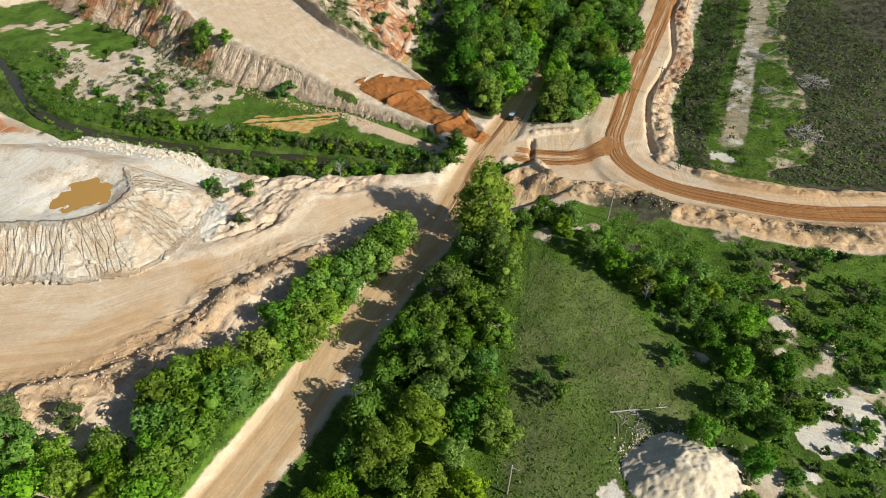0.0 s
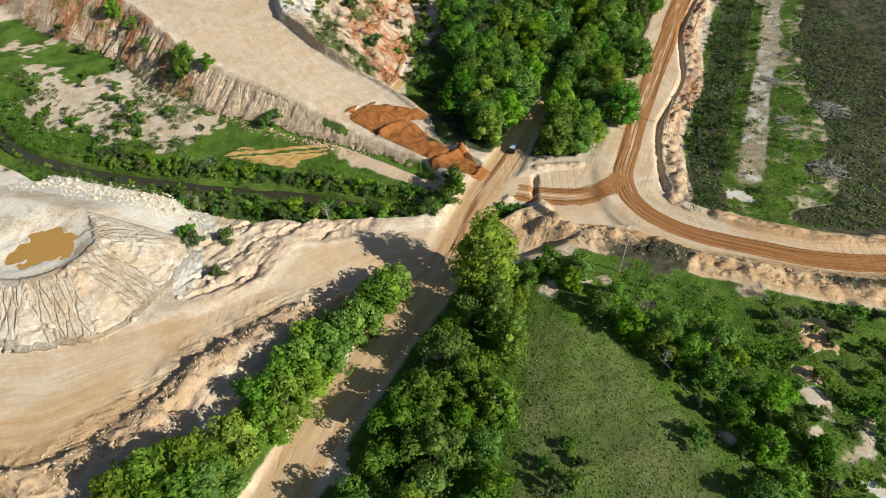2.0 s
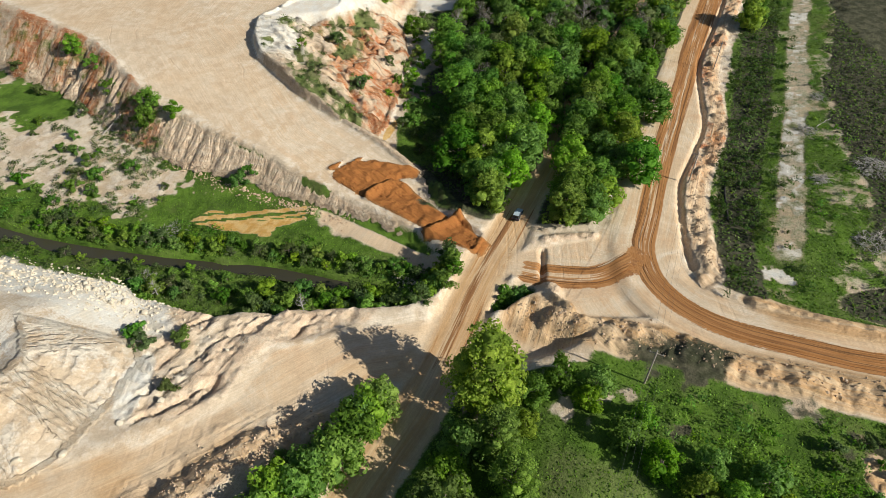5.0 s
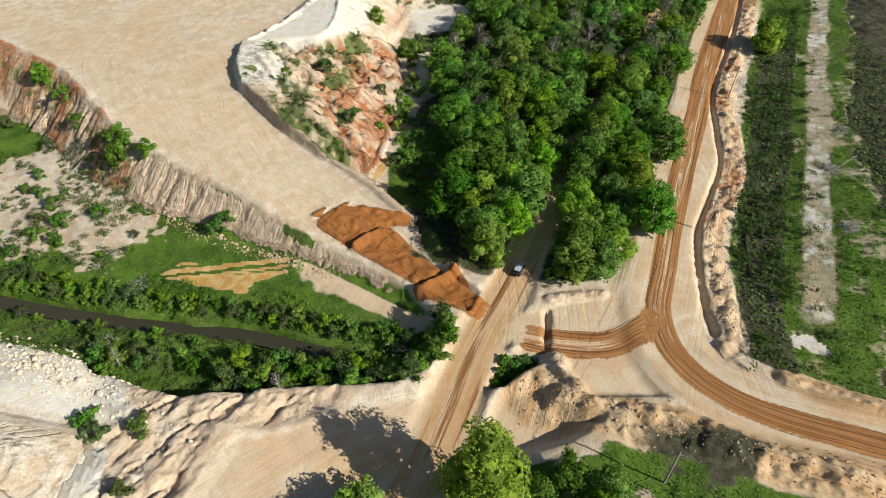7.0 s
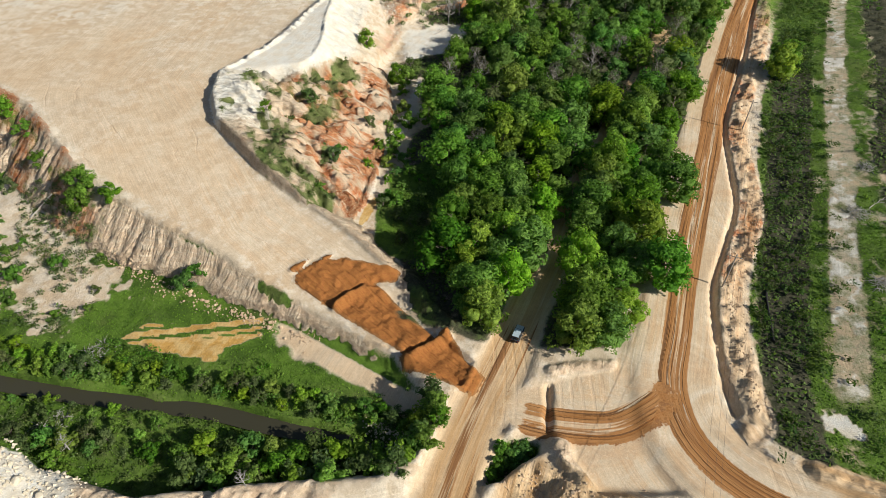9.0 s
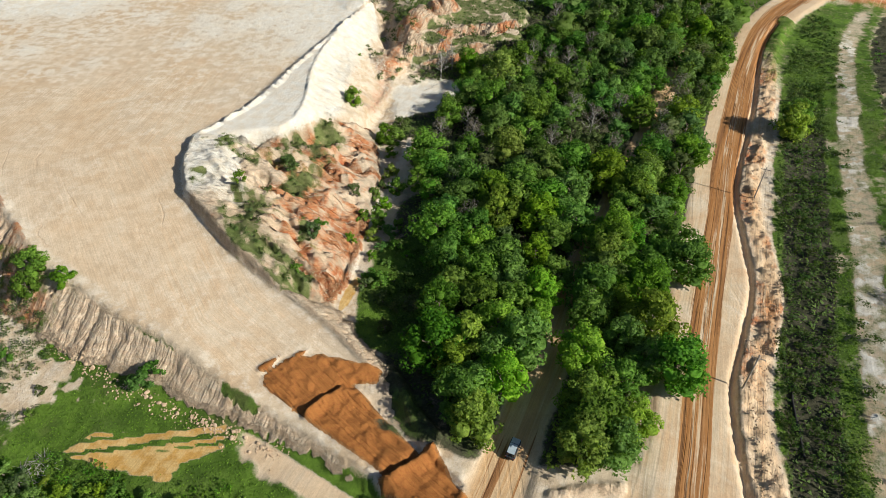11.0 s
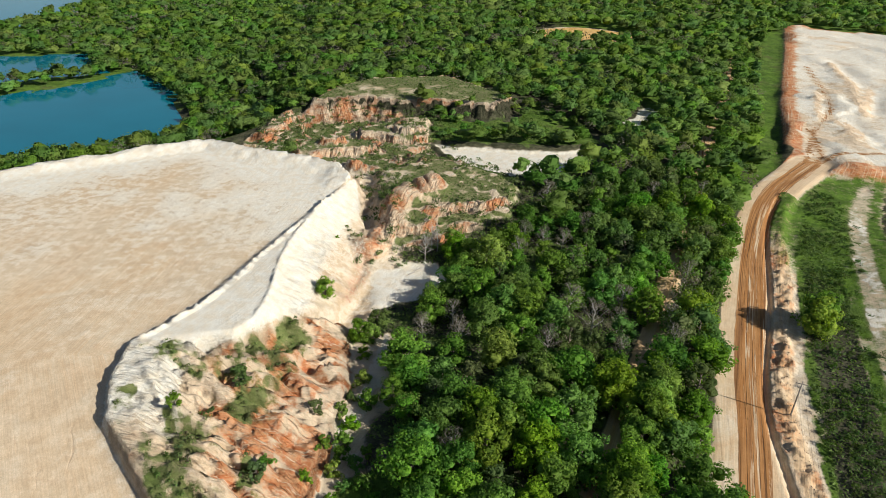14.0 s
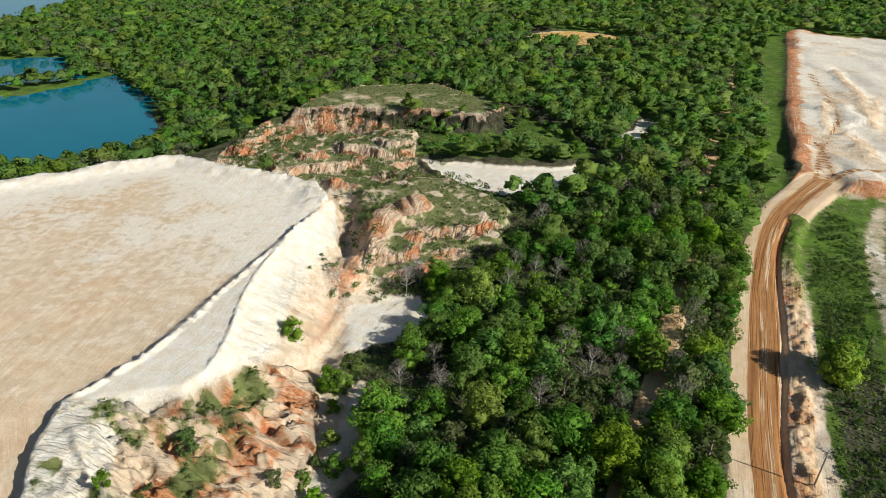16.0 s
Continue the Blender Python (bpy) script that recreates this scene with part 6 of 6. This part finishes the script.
crowd("scrub", Q[keep], 0.4, 1.2, 1.1, 26, 0.4, leaf_weed, 74, "low grey-brown dead weeds on dark waste ground", "scrub")
Q = jittered(-200, 60, 300, 480, 4.0, 57)
zz = terrain(Q[:, 0], Q[:, 1])[4]
bl = inside(Q[:, 0], Q[:, 1], BADLAND)[0]
keep = (bl > -10) & (zz["plateau"] < -8) & (fbm(Q[:, 0] * 0.07, Q[:, 1] * 0.07, 3, 59) > -0.03)
crowd("scrub", Q[keep], 0.8, 3.4, 1.7, 36, 0.6, leaf_dull, 58, "olive scrub on the eroded slopes", "scrub")

Q = jittered(-62, -10, 200, 284, 2.2, 61)
dh2 = inside(Q[:, 0], Q[:, 1], REDHILL)[0]
keep = (dh2 > 2) & (terrain(Q[:, 0], Q[:, 1])[2][:, 0] > 0.5)
crowd("scrub", Q[keep], 0.5, 1.3, 1.0, 30, 0.4, leaf_dull, 62, "olive scrub on the red eroded hill", "scrub")


# ---- things ----
def bm_mesh(name, bm, mat):
    me = bpy.data.meshes.new(name)
    bmesh.ops.recalc_face_normals(bm, faces=bm.faces)
    bm.to_mesh(me)
    bm.free()
    me.materials.append(mat)
    return me


def box_bm(x0, x1, y0, y1, z0, z1, bevel=0.0, taper=None):
    bm = bmesh.new()
    bmesh.ops.create_cube(bm, size=1.0)
    for v in bm.verts:
        top = v.co.z > 0
        v.co = Vector((x0 + (x1 - x0) * (v.co.x + 0.5), y0 + (y1 - y0) * (v.co.y + 0.5), z0 + (z1 - z0) * (v.co.z + 0.5)))
        if taper and top:
            v.co.x = taper[0] + (v.co.x - taper[0]) * taper[1]
            v.co.y *= taper[2]
    if bevel:
        bmesh.ops.bevel(bm, geom=list(bm.edges), offset=bevel, segments=2, affect="EDGES")
    return bm


def disc_bm(r, w, seg=20):
    bm = bmesh.new()
    bmesh.ops.create_cone(bm, cap_ends=True, segments=seg, radius1=r, radius2=r, depth=w, matrix=Matrix.Rotation(math.pi / 2, 4, "X"))
    bmesh.ops.bevel(bm, geom=[e for e in bm.edges if abs(e.verts[0].co.y - e.verts[1].co.y) < 1e-5], offset=min(0.04, w * 0.2), segments=2, affect="EDGES")
    return bm


paint_dark = plain_material("car_paint", (0.035, 0.05, 0.065), (0.05, 0.07, 0.09), 0.4, 0.25, 0.5, 0.02)
paint_pale = plain_material("pale_panel", (0.32, 0.38, 0.42), (0.36, 0.42, 0.46), 0.6, 0.3, 0.5, 0.02)
glass_dark = plain_material("car_glass", (0.012, 0.016, 0.02), (0.016, 0.02, 0.025), 1.0, 0.05, 0.6, 0.0)
rubber = plain_material("rubber", (0.02, 0.02, 0.02), (0.035, 0.032, 0.03), 5.0, 0.8)
metal = plain_material("metal", (0.45, 0.45, 0.45), (0.55, 0.55, 0.55), 4.0, 0.35, 0.5, 0.05, 0.9)
lamp_glass = plain_material("lamp_glass", (0.6, 0.6, 0.58), (0.7, 0.7, 0.68), 4.0, 0.1, 0.5, 0.0)
red_glass = plain_material("red_glass", (0.25, 0.01, 0.01), (0.3, 0.02, 0.015), 4.0, 0.2, 0.5, 0.0)
pole_wood = plain_material("pole_wood", (0.22, 0.19, 0.16), (0.32, 0.28, 0.24), 2.0)
cable = plain_material("cable", (0.05, 0.05, 0.05), (0.07, 0.07, 0.07), 2.0, 0.6)


def ground_at(x, y):
    return float(terrain(np.array([float(x)]), np.array([float(y)]))[0][0])


def build_car(m):
    """Small off-road car: x forward."""
    car = tagged(new("car"), "small dark blue-grey off-road car with pale roof panels", "car")
    part("body", bm_mesh("body", box_bm(-2.05, 2.05, -0.88, 0.88, 0.42, 1.05, 0.1), paint_dark), car)
    part("bonnet", bm_mesh("bonnet", box_bm(0.75, 2.0, -0.74, 0.74, 1.03, 1.14, 0.05), paint_pale), car, "pale blue-grey bonnet")
    part("cabin", bm_mesh("cabin", box_bm(-1.95, 0.72, -0.82, 0.82, 1.03, 1.72, 0.06, (-0.75, 0.86, 0.86)), glass_dark), car, "dark glazed cabin")
    part("roof", bm_mesh("roof", box_bm(-1.75, 0.38, -0.70, 0.70, 1.71, 1.80, 0.04), paint_pale), car, "pale roof panel")
    for x, y in ((1.72, 0.66), (1.72, -0.66)):
        bm = disc_bm(0.12, 0.06, 14)
        bmesh.ops.transform(bm, matrix=pose(2.05, y, 0.86, 0, 0, 90), verts=bm.verts)
        part("headlight", bm_mesh("headlight", bm, lamp_glass), car)
    for y in (0.72, -0.72):
        part("tail_light", bm_mesh("tail_light", box_bm(-2.09, -2.03, y - 0.09, y + 0.09, 0.72, 0.98, 0.015), red_glass), car)
    part("front_bumper", bm_mesh("front_bumper", box_bm(2.0, 2.22, -0.85, 0.85, 0.45, 0.66, 0.05), rubber), car)
    part("rear_bumper", bm_mesh("rear_bumper", box_bm(-2.2, -2.0, -0.85, 0.85, 0.45, 0.66, 0.05), rubber), car)
    for x in (1.3, -1.3):
        for y in (0.8, -0.8):
            bm = disc_bm(0.39, 0.26, 22)
            bmesh.ops.translate(bm, vec=(x, y, 0.39), verts=bm.verts)
            wheel = part("wheel", bm_mesh("wheel", bm, rubber), car, "black off-road tyre")
            bm = disc_bm(0.2, 0.04, 16)
            bmesh.ops.translate(bm, vec=(x, y * 1.165, 0.39), verts=bm.verts)
            part("rim", bm_mesh("rim", bm, metal), wheel, "metal rim")
    bm = disc_bm(0.36, 0.2, 20)
    bmesh.ops.transform(bm, matrix=pose(-2.2, 0, 1.0, 0, 0, 90), verts=bm.verts)
    part("spare_wheel", bm_mesh("spare_wheel", bm, rubber), car)
    car.matrix_basis = m


cx, cy = 19.9, 165.2
build_car(Matrix.Translation((cx, cy, ground_at(cx, cy) + 0.03)) @ Matrix.Rotation(math.atan2(14, 6.2), 4, "Z"))

# pole line with its wires
POLES = [(11.3, 47.0), (38.5, 113.0), (65.8, 179.0), (92.8, 244.7)]
POLE_H = 9.6
lean = math.atan2(66, 27)
for x, y in POLES:
    pole = tagged(new("utility_pole"), "weathered wooden utility pole with one crossarm", "utility pole", "pole line")
    part("post", tubes("post", [[(0, 0, -1.0, 0.19), (0, 0, 4, 0.165), (0, 0, POLE_H, 0.13)]], pole_wood, 10), pole)
    part("crossarm", bm_mesh("crossarm", box_bm(-0.07, 0.07, -1.25, 1.25, POLE_H - 0.75, POLE_H - 0.6, 0.015), pole_wood), pole)
    for s in (-1.1, 0.0, 1.1):
        zt = POLE_H - 0.6 if s else POLE_H
        part("insulator", tubes("insulator", [[(0, s, zt, 0.05), (0, s, zt + 0.1, 0.07), (0, s, zt + 0.2, 0.03)]], lamp_glass, 8), pole)
    pole.matrix_basis = Matrix.Translation((x, y, ground_at(x, y))) @ Matrix.Rotation(lean, 4, "Z")
for (ax, ay), (bx, by) in zip(POLES[:-1], POLES[1:]):
    za, zb = ground_at(ax, ay), ground_at(bx, by)
    for s in (-1.1, 0.0, 1.1):
        zt = POLE_H - 0.4 if s else POLE_H + 0.2
        ox, oy = -s * math.sin(lean), s * math.cos(lean)
        pts = []
        for k in range(15):
            u = k / 14
            pts.append((ax + (bx - ax) * u + ox, ay + (by - ay) * u + oy, za + (zb - za) * u + zt - 1.3 * 4 * u * (1 - u), 0.016))
        tagged(new("power_line", tubes("power_line", [pts], cable, 5)), "thin dark overhead power line between poles", "power line", "power lines")


def rock_mesh(seed, mat, flat=0.7):
    rng = np.random.default_rng(seed)
    bm = bmesh.new()
    bmesh.ops.create_icosphere(bm, subdivisions=2, radius=0.5)
    cut = [(Vector(rng.normal(0, 1, 3)).normalized(), rng.uniform(0.30, 0.44)) for _ in range(7)]
    for v in bm.verts:
        for n, d in cut:
            e = v.co.dot(n) - d
            if e > 0:
                v.co -= n * e
        v.co.z *= flat
    return bm_mesh("boulder", bm, mat)


def rocks(places, meshes, s0, s1, seed, label, group):
    rng = np.random.default_rng(seed)
    P = np.array(places, float)
    z = terrain(P[:, 0], P[:, 1])[0]
    for (x, y), zz in zip(P, z):
        s = s0 + (s1 - s0) * rng.random() ** 2
        ob = tagged(new("boulder", meshes[int(rng.integers(len(meshes)))]), label, "boulder", group)
        ob.matrix_basis = Matrix.Translation((x, y, zz + 0.18 * s)) @ Euler((rng.uniform(-0.3, 0.3), rng.uniform(-0.3, 0.3), rng.uniform(0, 6.28))).to_matrix().to_4x4() @ Matrix.Diagonal((s * rng.uniform(0.8, 1.3), s, s * rng.uniform(0.8, 1.2), 1))


pale_rocks = [rock_mesh(300 + k, rock_pale) for k in range(5)]
brown_rocks = [rock_mesh(310 + k, rock_red) for k in range(5)]


def strewn(line, width, n, seed):
    rng = np.random.default_rng(seed)
    out = []
    for _ in range(n):
        k = int(rng.integers(len(line) - 1))
        u = rng.random()
        out.append((line[k][0] + (line[k + 1][0] - line[k][0]) * u + rng.normal(0, width), line[k][1] + (line[k + 1][1] - line[k][1]) * u + rng.normal(0, width)))
    return out


rocks(strewn([(-96, 138), (-82, 135), (-68, 133), (-57, 129)], 2.8, 60, 61), pale_rocks, 0.6, 1.6, 61, "pale cream boulder on the back of the spoil mound", "boulders behind the mound")
rocks([(-60, 97.2), (-66, 95.2), (-53, 103), (-47.5, 107.5), (-74, 93.6)], pale_rocks, 1.2, 1.7, 62, "pale yellow boulder at the foot of the spoil mound", "boulders by the mound")
rocks(strewn([(-74, 191), (-58, 181), (-38, 172.5), (-24, 166)], 0.8, 70, 63), brown_rocks, 0.4, 1.1, 63, "brown clay boulder at the foot of the embankment", "boulders below the embankment")
rocks(strewn([(-43, 87), (-53, 73), (-62, 63)], 2.2, 35, 64), brown_rocks, 0.3, 1.0, 64, "brown clay boulder on the eroded bank", "boulders on the bank")
rocks(strewn([(24, 129), (46, 122), (70, 114), (100, 109)], 1.8, 40, 65), brown_rocks, 0.25, 0.9, 65, "clay boulder on the bank beside the haul road", "boulders beside the haul road")
rocks(strewn([(-8, 145), (-2, 143.5)], 1.3, 25, 66), pale_rocks, 0.3, 0.8, 66, "pale broken rock on the heap by the creek", "rocks on the creek heap")
rocks(strewn([(-13, 296), (-14, 308), (-18, 322)], 1.5, 25, 67), pale_rocks, 0.25, 0.7, 67, "pale rock at the foot of the white slope", "rocks below the white slope")
rocks(strewn([(-56, 124), (-45, 122), (-38, 118)], 2.5, 15, 68), pale_rocks, 0.3, 0.9, 68, "pale boulder on the gullied bank", "boulders on the gullied bank")


def rubble(line, width, n, s0, s1, seed, mat, label):
    """Small broken stone, joined into one mesh."""
    rng = np.random.default_rng(seed)
    P = np.array(strewn(line, width, n, seed), float)
    z = terrain(P[:, 0], P[:, 1])[0]
    T = np.array([(1, 0, -0.4), (-0.5, 0.87, -0.4), (-0.5, -0.87, -0.4), (0.1, 0.1, 0.75)])
    s = rng.uniform(s0, s1, n)
    a = rng.uniform(0, 6.28, n)
    R = np.stack([np.stack([np.cos(a), -np.sin(a), a * 0], -1), np.stack([np.sin(a), np.cos(a), a * 0], -1), np.stack([a * 0, a * 0, a * 0 + 1], -1)], 1)
    V = np.einsum("nij,kj->nki", R, T) * (s[:, None, None] * rng.uniform(0.35, 0.7, (n, 4, 1))) + np.stack([P[:, 0], P[:, 1], z + 0.1 * s], -1)[:, None, :]
    F = (np.array([(0, 1, 3), (1, 2, 3), (2, 0, 3)])[None] + (np.arange(n) * 4)[:, None, None]).reshape(-1, 3)
    me = grid_mesh("rubble", V.reshape(-1, 3), F, [mat])
    me.polygons.foreach_set("use_smooth", np.zeros(len(F), bool))
    tagged(new("rubble", me), label, "rubble", kind="stuff")


rubble([(-98, 138), (-82, 135), (-68, 133), (-52, 127)], 3.2, 800, 0.3, 1.0, 91, rock_pale, "pale broken rock behind the spoil mound")
rubble([(-76, 192), (-58, 181), (-38, 172.5), (-22, 165.5)], 1.2, 500, 0.2, 0.7, 92, rock_red, "brown broken clay along the embankment foot")
rubble([(-20, 103), (-33, 97.5), (-43, 87), (-53, 72), (-79, 57)], 2.6, 900, 0.2, 0.7, 93, rock_red, "brown clods on the eroded bank")
rubble([(18, 134), (24, 129), (46, 122), (70, 114), (110, 108)], 2.4, 600, 0.2, 0.7, 94, rock_red, "brown clods on the bank beside the haul road")
rubble([(62, 147), (63, 160), (68, 179), (76, 193), (84, 209), (94, 250), (115, 295)], 1.2, 700, 0.2, 0.6, 95, rock_red, "clods on the windrow beside the haul road")
rubble([(-9, 145.5), (-1, 143)], 1.6, 300, 0.2, 0.7, 96, rock_pale, "pale stone on the heap by the creek")
rubble([(-13, 290), (-13, 308), (-18, 325)], 2.2, 350, 0.2, 0.6, 97, rock_pale, "pale stone below the white slope")


def build_heap(name, x, y, rx, ry, high, seed, mat, label, cat):
    """A loose heap with a lumpy skin and stones in it."""
    n = 96
    g = np.linspace(-1.25, 1.25, n)
    X, Y = np.meshgrid(g, g)
    r = np.hypot(X, Y)
    wx, wy = x + X * rx, y + Y * ry
    base = terrain(wx, wy)[0]
    a = np.arctan2(Y, X)
    edge = 1 + 0.35 * fbm(np.cos(a) * 1.5 + 4, np.sin(a) * 1.5 + 4, 3, seed)
    p = np.clip(1 - r / edge, -0.3, 1)
    z = base + high * np.clip(p * 1.35, -0.2, 1) ** 1.0 * (p > 0) + np.where(p > 0, 1.2 * fbm(wx * 0.35, wy * 0.35, 3, seed + 3) + 0.7 * fbm(wx * 1.6, wy * 1.6, 3, seed + 5, 0.7), -0.5)
    V = np.stack([wx, wy, z], -1).reshape(-1, 3)
    idx = np.arange(n * n).reshape(n, n)
    F = np.stack([idx[:-1, :-1], idx[:-1, 1:], idx[1:, 1:], idx[1:, :-1]], -1).reshape(-1, 4)
    return tagged(new(name, grid_mesh(name, V, F, [mat])), label, cat)


heap_sand = plain_material("heap_sand", (0.50, 0.42, 0.29), (0.58, 0.51, 0.39), 0.5, 0.95, 0.1, 0.8)
build_heap("sand_heap", 40.5, 49.5, 11.0, 7.5, 4.2, 5, heap_sand, "pale sandy rubble heap among green brush", "sand heap")
rubble([(31, 51), (35, 55.5), (42, 56.5), (49, 53)], 1.6, 260, 0.2, 0.6, 98, rock_pale, "pale stones round the sandy heap")
rubble([(31, 52), (36, 55), (44, 55), (50, 51)], 1.6, 500, 0.25, 0.8, 98, rock_pale, "pale yellow stones round the sand heap")
rocks([(40.5 + 10.5 * math.cos(a) * r, 49.5 + 7.0 * math.sin(a) * r) for a, r in zip(np.linspace(0.2, 3.0, 15), np.linspace(0.75, 1.0, 15) % 0.25 + 0.8)], pale_rocks, 0.3, 0.8, 69, "pale yellow rock on the sand heap's rim", "rocks of the sand heap")


def brush_pile(x, y, r, high, n, seed, label="grey heap of cut branches on rough grass"):
    rng = np.random.default_rng(seed)
    sticks = []
    for _ in range(n):
        a, d = rng.uniform(0, 6.28), r * math.sqrt(rng.random())
        px, py = d * math.cos(a), d * math.sin(a)
        top = high * (1 - d / r) * rng.random()
        b, l = rng.uniform(0, 6.28), rng.uniform(1.0, 2.6)
        q = (px + l * math.cos(b), py + l * math.sin(b), max(0.05, top + rng.uniform(-0.5, 0.5)))
        sticks.append(limb(rng, (px, py, top), q, rng.uniform(0.03, 0.09), 0.02, 2, 0.12))
    ob = tagged(new("brush_pile", tubes("brush_pile", sticks, dead_wood, 4)), label, "brush pile", "brush piles")
    ob.matrix_basis = Matrix.Translation((x, y, ground_at(x, y)))


brush_pile(115, 182, 5.0, 2.6, 320, 71)
brush_pile(102, 154, 4.6, 2.2, 280, 72)
brush_pile(107, 203, 3.0, 1.2, 120, 73)
brush_pile(100, 178, 2.6, 1.0, 100, 74)
brush_pile(118, 222, 2.6, 1.0, 90, 75)
brush_pile(34, 60, 3.2, 0.5, 60, 76, "grey fallen brushwood in the field")
brush_pile(-66, 163, 3.0, 1.0, 90, 77, "grey driftwood and dead brush by the creek")
brush_pile(-68, 146, 3.2, 0.9, 90, 78, "grey dead brush on the creek bank")


def log(x, y, length, turn, r, seed, label):
    rng = np.random.default_rng(seed)
    z0 = ground_at(x, y)
    x2, y2 = x + length * math.cos(turn), y + length * math.sin(turn)
    z2 = ground_at(x2, y2)
    main = limb(rng, (x, y, z0 + r * 0.8), (x2, y2, z2 + r * 0.8), r, r * 0.45, 6, 0.12)
    sticks = [main]
    for k in (2, 3, 4, 5):
        p = main[k]
        b = turn + rng.choice([-0.8, 0.8])
        sticks.append(limb(rng, p[:3], (p[0] + 1.5 * math.cos(b), p[1] + 1.5 * math.sin(b), p[2] + 0.4), r * 0.4, 0.02, 2, 0.08))
    tagged(new("fallen_log", tubes("fallen_log", sticks, dead_wood, 6)), label, "log", "fallen logs")


log(-66, 139.5, 6.0, 1.0, 0.2, 81, "bleached fallen log on the creek bank")
log(30, 61, 10.5, 0.12, 0.16, 82, "pale fallen trunk lying in the green field")
log(-100, 205, 7.0, 0.5, 0.18, 83, "bleached dead trunk below the red bank")
log(43, 88, 6.0, -1.2, 0.15, 84, "grey dead trunk leaning in the brush")
log(110, 205, 6.5, 0.6, 0.14, 85, "grey dead branch on the rough field")
log(1, 309, 6.0, 0.9, 0.18, 86, "pale dead trunk on white sand")

# long black tube laid along the ground in the scrub
pts = [(71.5, 164, 0), (72.6, 168, 0), (73.6, 172, 0), (75.0, 177, 0), (76.6, 181, 0)]
tagged(new("drain_hose", tubes("drain_hose", [[(x, y, ground_at(x, y) + 0.22, 0.24) for x, y, _ in pts]], rubber, 10)), "long black tube lying in the scrub", "hose")
